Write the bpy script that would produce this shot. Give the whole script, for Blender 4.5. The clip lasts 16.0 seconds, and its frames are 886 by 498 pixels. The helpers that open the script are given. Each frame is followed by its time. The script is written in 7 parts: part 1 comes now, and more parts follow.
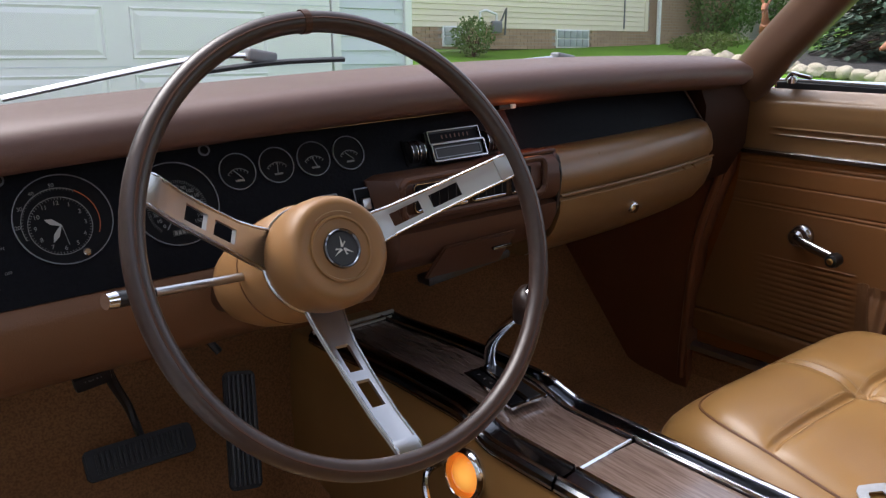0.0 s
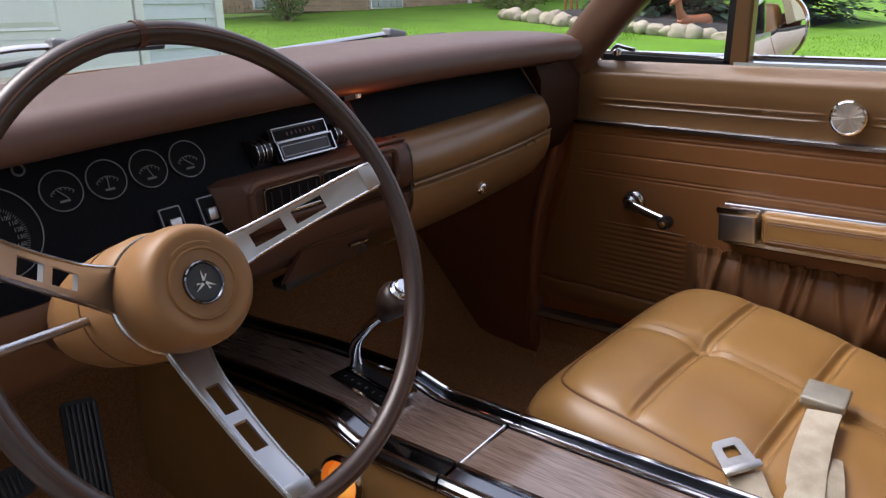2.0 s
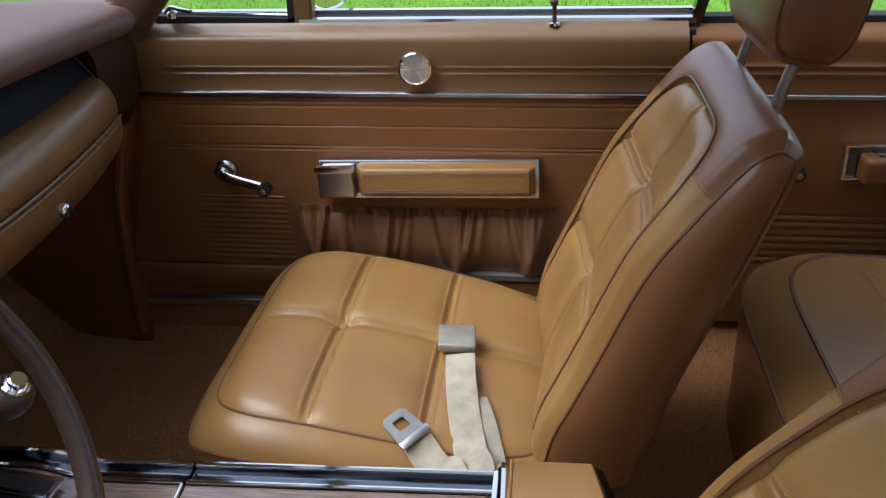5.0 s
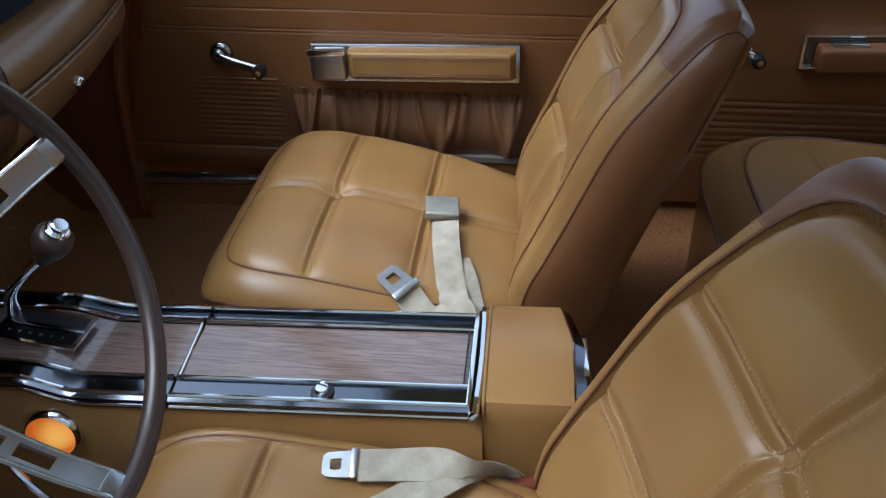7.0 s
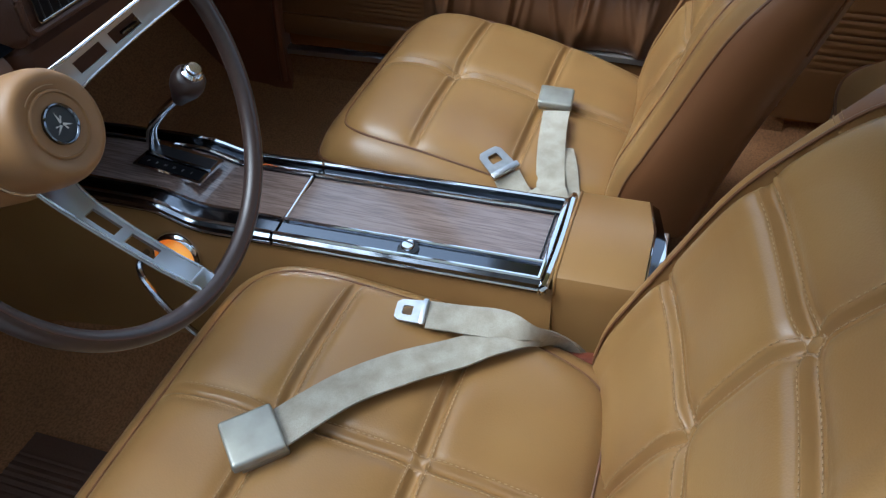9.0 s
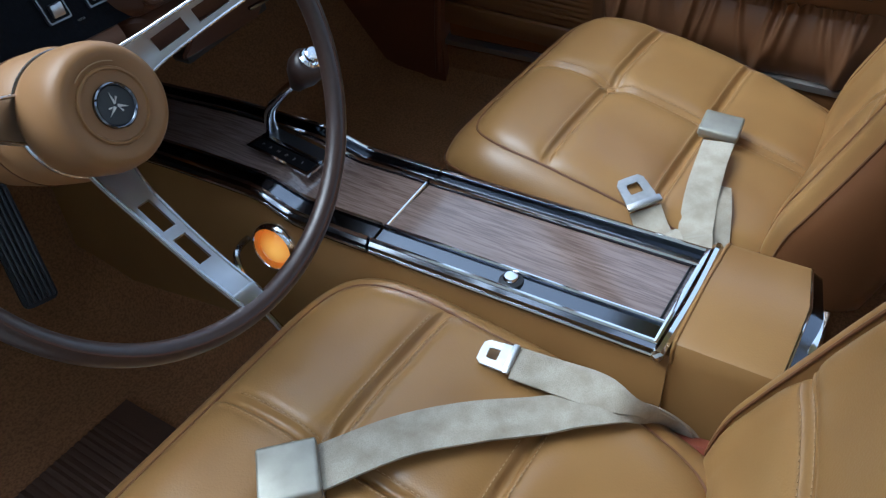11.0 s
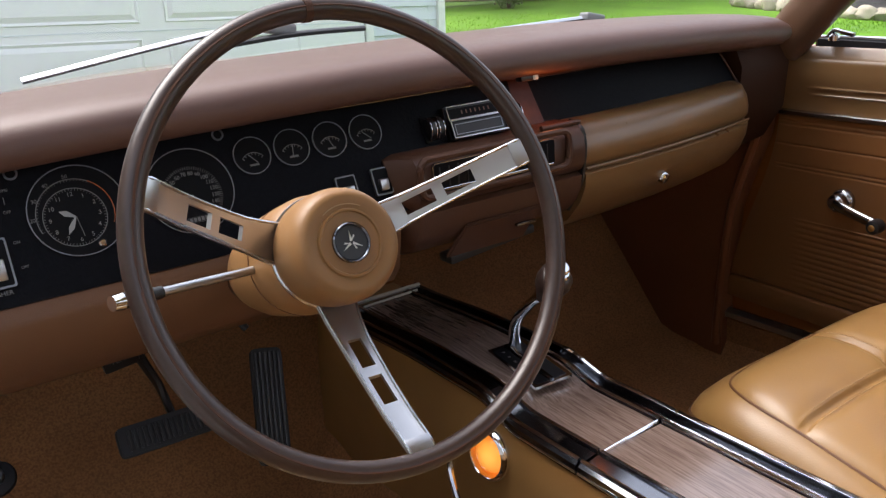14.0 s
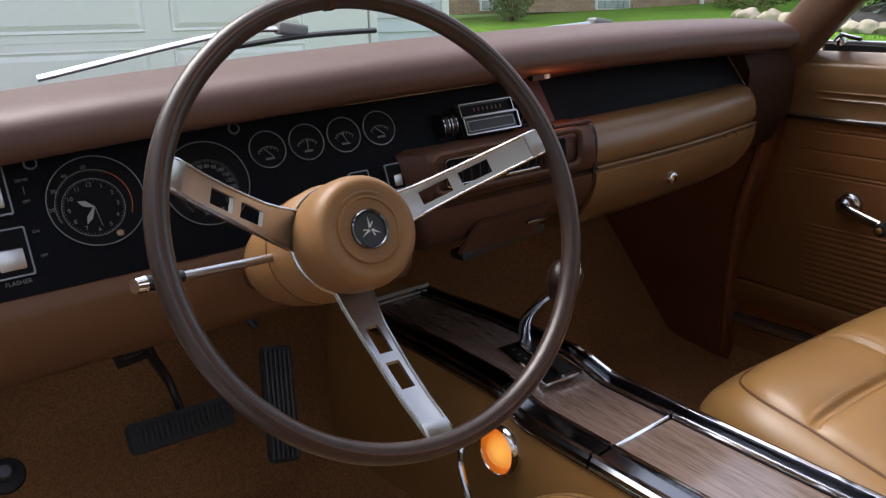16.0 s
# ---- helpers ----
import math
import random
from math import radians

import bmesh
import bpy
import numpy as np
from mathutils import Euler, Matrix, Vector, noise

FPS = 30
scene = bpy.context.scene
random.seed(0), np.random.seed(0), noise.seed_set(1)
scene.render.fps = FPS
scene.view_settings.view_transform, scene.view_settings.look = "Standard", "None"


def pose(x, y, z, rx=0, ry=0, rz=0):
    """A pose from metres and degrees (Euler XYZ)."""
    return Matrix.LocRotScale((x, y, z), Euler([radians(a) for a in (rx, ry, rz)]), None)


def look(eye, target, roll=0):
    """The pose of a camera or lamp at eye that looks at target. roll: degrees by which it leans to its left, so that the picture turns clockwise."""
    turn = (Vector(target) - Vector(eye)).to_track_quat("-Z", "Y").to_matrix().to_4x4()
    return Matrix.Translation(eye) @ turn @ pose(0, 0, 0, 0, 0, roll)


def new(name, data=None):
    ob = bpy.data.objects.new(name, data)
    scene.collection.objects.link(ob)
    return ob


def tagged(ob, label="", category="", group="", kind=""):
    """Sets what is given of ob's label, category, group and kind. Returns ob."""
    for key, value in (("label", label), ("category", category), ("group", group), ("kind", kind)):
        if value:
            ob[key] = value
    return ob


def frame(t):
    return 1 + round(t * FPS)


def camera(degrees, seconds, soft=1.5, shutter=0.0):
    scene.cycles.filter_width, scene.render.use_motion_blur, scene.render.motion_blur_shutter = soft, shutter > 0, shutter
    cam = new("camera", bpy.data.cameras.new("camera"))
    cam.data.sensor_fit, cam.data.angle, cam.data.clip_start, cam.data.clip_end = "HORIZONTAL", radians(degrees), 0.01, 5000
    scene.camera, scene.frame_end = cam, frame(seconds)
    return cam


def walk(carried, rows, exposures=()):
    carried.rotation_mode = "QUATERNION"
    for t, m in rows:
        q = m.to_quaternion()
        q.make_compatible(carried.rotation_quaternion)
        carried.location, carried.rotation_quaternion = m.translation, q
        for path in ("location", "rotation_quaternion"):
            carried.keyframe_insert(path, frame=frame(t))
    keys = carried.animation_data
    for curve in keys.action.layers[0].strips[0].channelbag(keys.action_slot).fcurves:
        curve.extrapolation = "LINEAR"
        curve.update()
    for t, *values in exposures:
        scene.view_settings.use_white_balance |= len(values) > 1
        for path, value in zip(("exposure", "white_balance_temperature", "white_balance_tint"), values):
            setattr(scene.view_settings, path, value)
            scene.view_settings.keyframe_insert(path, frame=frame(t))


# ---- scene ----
cam = camera(58.8, 16.0, soft=1.3)
PATH = [
    (0, (-0.637, -0.538, 0.874), (0.476, 1.044, 0.366), -3.3),
    (0.5, (-0.633, -0.533, 0.875), (0.496, 1.032, 0.35), -3.4),
    (1, (-0.631, -0.524, 0.879), (0.55, 0.994, 0.33), -3.6),
    (1.5, (-0.631, -0.51, 0.891), (0.643, 0.917, 0.307), -3.9),
    (2, (-0.633, -0.486, 0.908), (0.772, 0.793, 0.282), -4.4),
    (2.5, (-0.613, -0.464, 0.92), (0.927, 0.623, 0.253), -4.6),
    (3, (-0.57, -0.441, 0.937), (1.079, 0.437, 0.222), -5.6),
    (3.5, (-0.532, -0.428, 0.957), (1.185, 0.259, 0.196), -6.2),
    (4, (-0.526, -0.409, 0.98), (1.239, 0.084, 0.18), -5.3),
    (4.2, (-0.53, -0.403, 0.993), (1.243, 0.023, 0.173), -4.9),
    (6.3, (-0.667, -0.363, 1.031), (1.023, -0.195, -0.024), -2.9),
    (6.5, (-0.676, -0.364, 1.032), (0.997, -0.187, -0.049), -2.8),
    (7, (-0.695, -0.381, 1.037), (0.924, -0.157, -0.116), -3.2),
    (7.5, (-0.719, -0.4, 1.033), (0.851, -0.109, -0.171), -3.5),
    (8, (-0.736, -0.42, 1.032), (0.778, -0.047, -0.22), -3.9),
    (8.5, (-0.747, -0.442, 1.026), (0.716, 0.022, -0.256), -4.4),
    (8.7, (-0.75, -0.453, 1.026), (0.691, 0.049, -0.268), -4.5),
    (10.8, (-0.63, -0.459, 0.981), (0.615, 0.4, -0.328), -5.4),
    (11, (-0.621, -0.464, 0.978), (0.602, 0.449, -0.315), -6.0),
    (11.5, (-0.604, -0.485, 0.966), (0.555, 0.606, -0.245), -7.1),
    (12, (-0.596, -0.497, 0.947), (0.499, 0.774, -0.141), -7.6),
    (12.5, (-0.59, -0.5, 0.926), (0.472, 0.911, -0.013), -6.3),
    (13, (-0.589, -0.507, 0.916), (0.459, 1.002, 0.125), -5.4),
    (13.5, (-0.593, -0.522, 0.908), (0.434, 1.056, 0.231), -5.3),
    (14, (-0.604, -0.53, 0.896), (0.405, 1.085, 0.285), -5.0),
    (14.5, (-0.614, -0.532, 0.889), (0.389, 1.094, 0.297), -4.7),
    (15, (-0.618, -0.533, 0.882), (0.385, 1.095, 0.296), -4.7),
    (15.5, (-0.623, -0.531, 0.877), (0.388, 1.093, 0.297), -4.7),
    (16, (-0.622, -0.532, 0.88), (0.391, 1.092, 0.299), -4.7),
]
walk(cam, [(t, look(e, g, r)) for t, e, g, r in PATH], exposures=((0, 1.55, 6200, 15), (1.5, 1.42, 6250, 17), (3, 1.45, 6200, 19), (4.2, 1.48, 6000, 14), (6.3, 1.27, 5350, 6), (8.7, 1.45, 5150, 2), (10.8, 1.32, 5050, 3), (12.0, 1.84, 5250, -2), (12.8, 1.97, 5550, -2), (13.8, 1.88, 6450, 14), (16, 1.48, 6300, 15)))

# ---------- world, sun, exposure ----------
world = bpy.data.worlds.new("sky")
scene.world = world
world.use_nodes = True
wn = world.node_tree.nodes
sky = wn.new("ShaderNodeTexSky")
sky.sky_type = 'NISHITA'
sky.sun_disc = False
sky.sun_elevation = radians(59)
sky.sun_rotation = radians(341)
sky.dust_density = 3.0
sky.air_density = 1.0
wn["Background"].inputs[1].default_value = 0.15
pale = wn.new("ShaderNodeHueSaturation")
pale.inputs["Saturation"].default_value = 0.45
world.node_tree.links.new(sky.outputs[0], pale.inputs["Color"])
world.node_tree.links.new(pale.outputs[0], wn["Background"].inputs[0])
sun = new("sun", bpy.data.lights.new("sun", 'SUN'))
sun.data.energy = 1.1
sun.data.angle = radians(40)
sun.data.color = (1.0, 0.95, 0.88)
sun.matrix_world = look((0, 0, 10), (0.25, -0.45, 9.14))

map_bulb = new("map_bulb", bpy.data.lights.new("map_bulb", 'POINT'))
map_bulb.data.energy = 0.016
map_bulb.data.color = (1.0, 0.20, 0.03)
map_bulb.data.shadow_soft_size = 0.006
map_bulb.location = (0.074, 0.252, 0.757)


# ---------- materials ----------
def mat(name, col, rough=0.5, metal=0.0, grain=0.0, gscale=300.0, stain=0.0, sscale=8.0, bump=0.0, bscale=400.0,
        coat=0.0, col2=None, spec=0.5, emit=0.0, stretch=None, rvar=0.0, island=0.0, wrinkle=0.0, cells=0.0, soft=False):
    m = bpy.data.materials.new(name)
    m.use_nodes = True
    nt = m.node_tree
    N, L = nt.nodes, nt.links
    b = N["Principled BSDF"]
    b.inputs["Roughness"].default_value = rough
    b.inputs["Metallic"].default_value = metal
    b.inputs["Specular IOR Level"].default_value = spec
    b.inputs["Coat Weight"].default_value = coat
    b.inputs["Coat Roughness"].default_value = 0.08
    b.inputs["Base Color"].default_value = (*col, 1)
    tc = N.new("ShaderNodeTexCoord")
    src = tc.outputs["Object"]
    if stretch:
        mp = N.new("ShaderNodeMapping")
        mp.inputs["Scale"].default_value = stretch
        L.new(src, mp.inputs[0])
        src = mp.outputs[0]

    def noise_node(scale, detail=4.0):
        n = N.new("ShaderNodeTexNoise")
        n.inputs["Scale"].default_value = scale
        n.inputs["Detail"].default_value = detail
        L.new(src, n.inputs["Vector"])
        return n.outputs["Fac"]

    out = None
    c2 = col2 or tuple(c * 0.45 for c in col)
    if stain:
        mx = N.new("ShaderNodeMix")
        mx.data_type = 'RGBA'
        rp = N.new("ShaderNodeMapRange")
        rp.inputs["From Min"].default_value = 0.25 if soft else 0.35
        rp.inputs["From Max"].default_value = 0.80 if soft else 0.75
        rp.inputs["To Max"].default_value = stain
        L.new(noise_node(sscale, 2 if soft else 6), rp.inputs["Value"])
        L.new(rp.outputs[0], mx.inputs["Factor"])
        mx.inputs["A"].default_value = (*col, 1)
        mx.inputs["B"].default_value = (*c2, 1)
        out = mx.outputs["Result"]
    if grain:
        mx = N.new("ShaderNodeMix")
        mx.data_type = 'RGBA'
        rp = N.new("ShaderNodeMapRange")
        rp.inputs["From Min"].default_value = 0.4
        rp.inputs["From Max"].default_value = 0.65
        rp.inputs["To Max"].default_value = grain
        L.new(noise_node(gscale, 3), rp.inputs["Value"])
        L.new(rp.outputs[0], mx.inputs["Factor"])
        mx.inputs["A"].default_value = (*col, 1)
        if out is not None:
            L.new(out, mx.inputs["A"])
        mx.inputs["B"].default_value = (*c2, 1)
        out = mx.outputs["Result"]
    if island:
        oi = N.new("ShaderNodeObjectInfo")
        hv = N.new("ShaderNodeHueSaturation")
        rp = N.new("ShaderNodeMapRange")
        rp.inputs["To Min"].default_value = 1 - island
        rp.inputs["To Max"].default_value = 1 + island
        L.new(oi.outputs["Random"], rp.inputs["Value"])
        L.new(rp.outputs[0], hv.inputs["Value"])
        hv.inputs["Color"].default_value = (*col, 1)
        if out is not None:
            L.new(out, hv.inputs["Color"])
        out = hv.outputs[0]
    if out is not None:
        L.new(out, b.inputs["Base Color"])
    if rvar:
        rp = N.new("ShaderNodeMapRange")
        rp.inputs["To Min"].default_value = max(0.02, rough - rvar)
        rp.inputs["To Max"].default_value = rough + rvar
        L.new(noise_node(25, 2 if soft else 5), rp.inputs["Value"])
        L.new(rp.outputs[0], b.inputs["Roughness"])
    if bump:
        bp = N.new("ShaderNodeBump")
        bp.inputs["Strength"].default_value = bump
        bp.inputs["Distance"].default_value = 0.001
        if cells:
            vo = N.new("ShaderNodeTexVoronoi")
            vo.inputs["Scale"].default_value = cells
            L.new(src, vo.inputs["Vector"])
            L.new(vo.outputs["Distance"], bp.inputs["Height"])
        else:
            L.new(noise_node(bscale, 3), bp.inputs["Height"])
        if wrinkle:
            b2 = N.new("ShaderNodeBump")
            b2.inputs["Strength"].default_value = wrinkle
            b2.inputs["Distance"].default_value = 0.004
            L.new(noise_node(30, 1), b2.inputs["Height"])
            L.new(b2.outputs[0], bp.inputs["Normal"])
        L.new(bp.outputs[0], b.inputs["Normal"])
    if emit:
        b.inputs["Emission Color"].default_value = (*col, 1)
        b.inputs["Emission Strength"].default_value = emit
    return m


def glass_mat(name, tint=(1, 1, 1), gloss=0.08):
    m = bpy.data.materials.new(name)
    m.use_nodes = True
    N, L = m.node_tree.nodes, m.node_tree.links
    N.remove(N["Principled BSDF"])
    t = N.new("ShaderNodeBsdfTransparent")
    t.inputs[0].default_value = (*tint, 1)
    g = N.new("ShaderNodeBsdfGlossy")
    g.inputs["Roughness"].default_value = 0.01
    lw = N.new("ShaderNodeLayerWeight")
    pw = N.new("ShaderNodeMath")
    pw.operation = 'POWER'
    pw.inputs[1].default_value = 4.0
    f = N.new("ShaderNodeMapRange")
    f.inputs["To Min"].default_value = 0.04
    f.inputs["To Max"].default_value = 0.5
    L.new(lw.outputs["Facing"], pw.inputs[0])
    L.new(pw.outputs[0], f.inputs["Value"])
    mx = N.new("ShaderNodeMixShader")
    L.new(f.outputs[0], mx.inputs[0])
    L.new(t.outputs[0], mx.inputs[1])
    L.new(g.outputs[0], mx.inputs[2])
    L.new(mx.outputs[0], N["Material Output"].inputs[0])
    return m


M_TAN = mat("tan_vinyl", (0.292, 0.162, 0.053), 0.31, bump=0.10, cells=520, stain=0.85, sscale=6, col2=(0.180, 0.086, 0.027), rvar=0.03, wrinkle=0.03, soft=True, spec=0.42)
M_TANP = mat("tan_piping", (0.135, 0.056, 0.022), 0.4, stain=0.4, sscale=30)
M_THREAD = mat("tan_thread", (0.37, 0.235, 0.115), 0.7)
M_SHELL = mat("brown_seat_shell", (0.170, 0.072, 0.027), 0.33, spec=0.40, bump=0.10, cells=520, wrinkle=0.04, stain=0.3, sscale=4, rvar=0.03, soft=True)
M_DOOR = mat("brown_door_vinyl", (0.196, 0.084, 0.028), 0.38, bump=0.3, bscale=900, stain=0.3, sscale=3, rvar=0.04, spec=0.36, soft=True)
M_DOORTOP = mat("brown_painted_metal", (0.190, 0.106, 0.045), 0.32, bump=0.10, bscale=500, stain=0.2, sscale=3, soft=True)
M_PAD = mat("dash_pad_vinyl", (0.100, 0.050, 0.037), 0.46, bump=0.3, bscale=900, stain=0.35, sscale=4, rvar=0.03, spec=0.40, soft=True)
M_DARKBROWN = mat("dark_brown_plastic", (0.072, 0.031, 0.017), 0.45, bump=0.3, bscale=600, stain=0.3, sscale=7, spec=0.3)
M_KICK = mat("red_brown_kick_plastic", (0.20, 0.070, 0.030), 0.45, bump=0.2, bscale=500, stain=0.3, sscale=6)
M_BLACK = mat("black_crackle_panel", (0.0032, 0.0034, 0.0050), 0.50, bump=0.6, bscale=260, grain=0.4, gscale=200, col2=(0.006, 0.0065, 0.009), spec=0.07)
# Pedal ribs: glossier and paler rubber, highlights partly put into the colour.
M_PEDAL = mat("highlit_pedal_rubber", (0.035, 0.036, 0.038), 0.32, bump=0.2, bscale=300, stain=0.3, sscale=12)
M_BLACKPL = mat("black_plastic", (0.012, 0.012, 0.013), 0.35, bump=0.2, bscale=500, stain=0.3, sscale=10)
M_DIAL = mat("black_dial_face", (0.0035, 0.0035, 0.0045), 0.45, stain=0.3, sscale=20, spec=0.10)
M_HUB = mat("smooth_tan_pad", (0.265, 0.138, 0.052), 0.44, bump=0.06, bscale=900, stain=0.25, sscale=9, rvar=0.03, spec=0.34, soft=True)
M_GLOVE = mat("brown_glove_box_vinyl", (0.180, 0.096, 0.037), 0.30, bump=0.2, bscale=900, stain=0.3, sscale=6, rvar=0.06)
M_PILLAR = mat("brown_pillar_paint", (0.110, 0.057, 0.032), 0.38, bump=0.15, bscale=500, stain=0.25, sscale=5)
M_RUBBER = mat("black_rubber", (0.018, 0.018, 0.02), 0.6, bump=0.4, bscale=300, stain=0.3, sscale=12)
M_CHROME = mat("chrome", (0.82, 0.83, 0.85), 0.08, 1.0, rvar=0.04)
M_BRUSHED = mat("brushed_steel", (0.46, 0.47, 0.49), 0.30, 1.0, rvar=0.03, soft=True)
M_TRIM = mat("aged_bright_trim", (0.50, 0.51, 0.53), 0.20, 1.0, rvar=0.06)
M_POCKET = mat("soft_brown_pocket_vinyl", (0.150, 0.068, 0.028), 0.48, spec=0.32, bump=0.3, bscale=900, stain=0.35, sscale=12)
M_DKCHROME = mat("smoked_chrome", (0.15, 0.16, 0.18), 0.12, 1.0, rvar=0.05)
M_RIM = mat("walnut_rim_plastic", (0.040, 0.024, 0.019), 0.34, grain=0.35, gscale=18, stretch=(10, 10, 10), coat=0.08, col2=(0.024, 0.014, 0.011), rvar=0.03, spec=0.45)
M_CARPET = mat("brown_loop_carpet", (0.33, 0.155, 0.064), 0.95, grain=0.6, gscale=260, bump=1.0, bscale=260, stain=0.35, sscale=6, col2=(0.13, 0.060, 0.025), spec=0.1)
M_WOOD = mat("walnut_woodgrain", (0.205, 0.146, 0.120), 0.18, grain=0.65, gscale=16, stretch=(26, 1.1, 26), stain=0.45, sscale=3, col2=(0.070, 0.041, 0.030), coat=0.8, rvar=0.05)
M_ENDCAP = mat("dark_brown_end_cap", (0.042, 0.019, 0.011), 0.55, bump=0.3, bscale=600, stain=0.3, sscale=7, spec=0.15)
# Black inset tinted red-brown: the map light's glow is put into its colour.
M_GLOW_INSET = mat("glow_tinted_inset", (0.045, 0.018, 0.011), 0.42, grain=0.5, gscale=60, spec=0.25)
M_LOWER = mat("tan_brown_lower_dash", (0.125, 0.058, 0.027), 0.42, bump=0.3, bscale=600, stain=0.3, sscale=7, spec=0.35)
M_BELT = mat("grey_beige_webbing", (0.40, 0.36, 0.285), 0.75, grain=0.35, gscale=900, stain=0.75, sscale=45, bump=0.6, bscale=900, col2=(0.20, 0.165, 0.115))
M_STEEL = mat("scuffed_steel", (0.50, 0.50, 0.50), 0.32, 1.0, stain=0.5, sscale=60, bump=0.1, bscale=200, rvar=0.1)
M_BUCKLE = mat("worn_grey_buckle", (0.36, 0.345, 0.29), 0.42, 0.5, stain=0.5, sscale=40, bump=0.2, bscale=90, rvar=0.1)
M_WHITEMARK = mat("white_marking", (0.26, 0.26, 0.25), 0.6)
M_GREYMARK = mat("grey_marking", (0.15, 0.15, 0.145), 0.5)
M_RING = mat("gauge_ring_metal", (0.24, 0.25, 0.27), 0.35, 0.9)
M_ORANGEMARK = mat("orange_marking", (0.35, 0.08, 0.02), 0.6)


def lit_lens(name, hot, reach):
    """Amber glass lit from behind by a bulb near the point hot."""
    m = mat(name, (0.9, 0.30, 0.03), 0.12)
    N, L = m.node_tree.nodes, m.node_tree.links
    b = N["Principled BSDF"]
    geo = N.new("ShaderNodeNewGeometry")
    d = N.new("ShaderNodeVectorMath")
    d.operation = 'DISTANCE'
    d.inputs[1].default_value = hot
    L.new(geo.outputs["Position"], d.inputs[0])
    r = N.new("ShaderNodeMapRange")
    r.interpolation_type = 'SMOOTHSTEP'
    r.inputs["From Max"].default_value = reach
    L.new(d.outputs["Value"], r.inputs["Value"])
    mx = N.new("ShaderNodeMix")
    mx.data_type = 'RGBA'
    mx.inputs["A"].default_value = (1.0, 0.47, 0.085, 1)
    mx.inputs["B"].default_value = (0.52, 0.115, 0.010, 1)
    L.new(r.outputs[0], mx.inputs["Factor"])
    L.new(mx.outputs["Result"], b.inputs["Emission Color"])
    b.inputs["Emission Strength"].default_value = 0.30
    return m


M_AMBER = lit_lens("amber_lens", (-0.140, 0.152, 0.362), 0.032)
M_GLASS = glass_mat("window_glass", (0.96, 0.98, 0.97))
M_SATIN = mat("satin_aluminium", (0.60, 0.57, 0.52), 0.42, 0.85, bump=0.1, bscale=300)
M_MIRROR = mat("mirror_glass", (0.88, 0.9, 0.9), 0.01, 1.0)
M_FELT = mat("black_window_felt", (0.012, 0.012, 0.014), 0.8, bump=0.4, bscale=500)
M_HEADLINER = mat("tan_headliner", (0.60, 0.50, 0.38), 0.85, bump=0.4, bscale=500, stain=0.2)


# ---------- mesh helpers ----------
def thing(name, loc, label="", category="", group="", kind=""):
    ob = new(name)
    ob.empty_display_size = 0.05
    ob.location = loc
    return tagged(ob, label, category, group, kind)


def world_loc(ob):
    v = Vector(ob.location)
    while ob.parent:
        ob = ob.parent
        v += Vector(ob.location)
    return v


def mesh_of(name, bm, material, smooth=True):
    bmesh.ops.recalc_face_normals(bm, faces=bm.faces)
    me = bpy.data.meshes.new(name)
    bm.to_mesh(me)
    bm.free()
    me.materials.append(material)
    if smooth:
        me.shade_smooth()
        me.set_sharp_from_angle(angle=radians(38))
    return me


def part(name, bm, material, parent=None, label="", smooth=True):
    """Links a bmesh in world coordinates as one mesh, under a thing or a part."""
    if parent is not None:
        bmesh.ops.translate(bm, verts=bm.verts, vec=-world_loc(parent))
    ob = new(name, mesh_of(name, bm, material, smooth))
    ob.parent = parent
    if label:
        ob["label"] = label
    return ob


def solo(name, bm, material, label, category, group="", kind="", smooth=True):
    return tagged(part(name, bm, material, None, "", smooth), label, category, group, kind)


def box(bm, size, m=Matrix(), bevel=0.0, segs=2):
    r = bmesh.ops.create_cube(bm, size=1.0, matrix=m @ Matrix.Diagonal((*size, 1)))
    if bevel:
        vs = r["verts"]
        es = list({e for v in vs for e in v.link_edges})
        bmesh.ops.bevel(bm, geom=es, offset=bevel, segments=segs, profile=0.6, affect='EDGES')
    return bm


def nbox(size, m=Matrix(), bevel=0.0, segs=2):
    return box(bmesh.new(), size, m, bevel, segs)


def lathe(bm, prof, m=Matrix(), n=40, cap=True):
    """Turns (radius, height) pairs round the z axis of m."""
    rings = []
    for r, h in prof:
        rings.append([bm.verts.new(m @ Vector((r * math.cos(2 * math.pi * i / n), r * math.sin(2 * math.pi * i / n), h))) for i in range(n)])
    for a, b in zip(rings, rings[1:]):
        for i in range(n):
            bm.faces.new((a[i], a[(i + 1) % n], b[(i + 1) % n], b[i]))
    if cap:
        bm.faces.new(rings[0][::-1])
        bm.faces.new(rings[-1])
    return bm


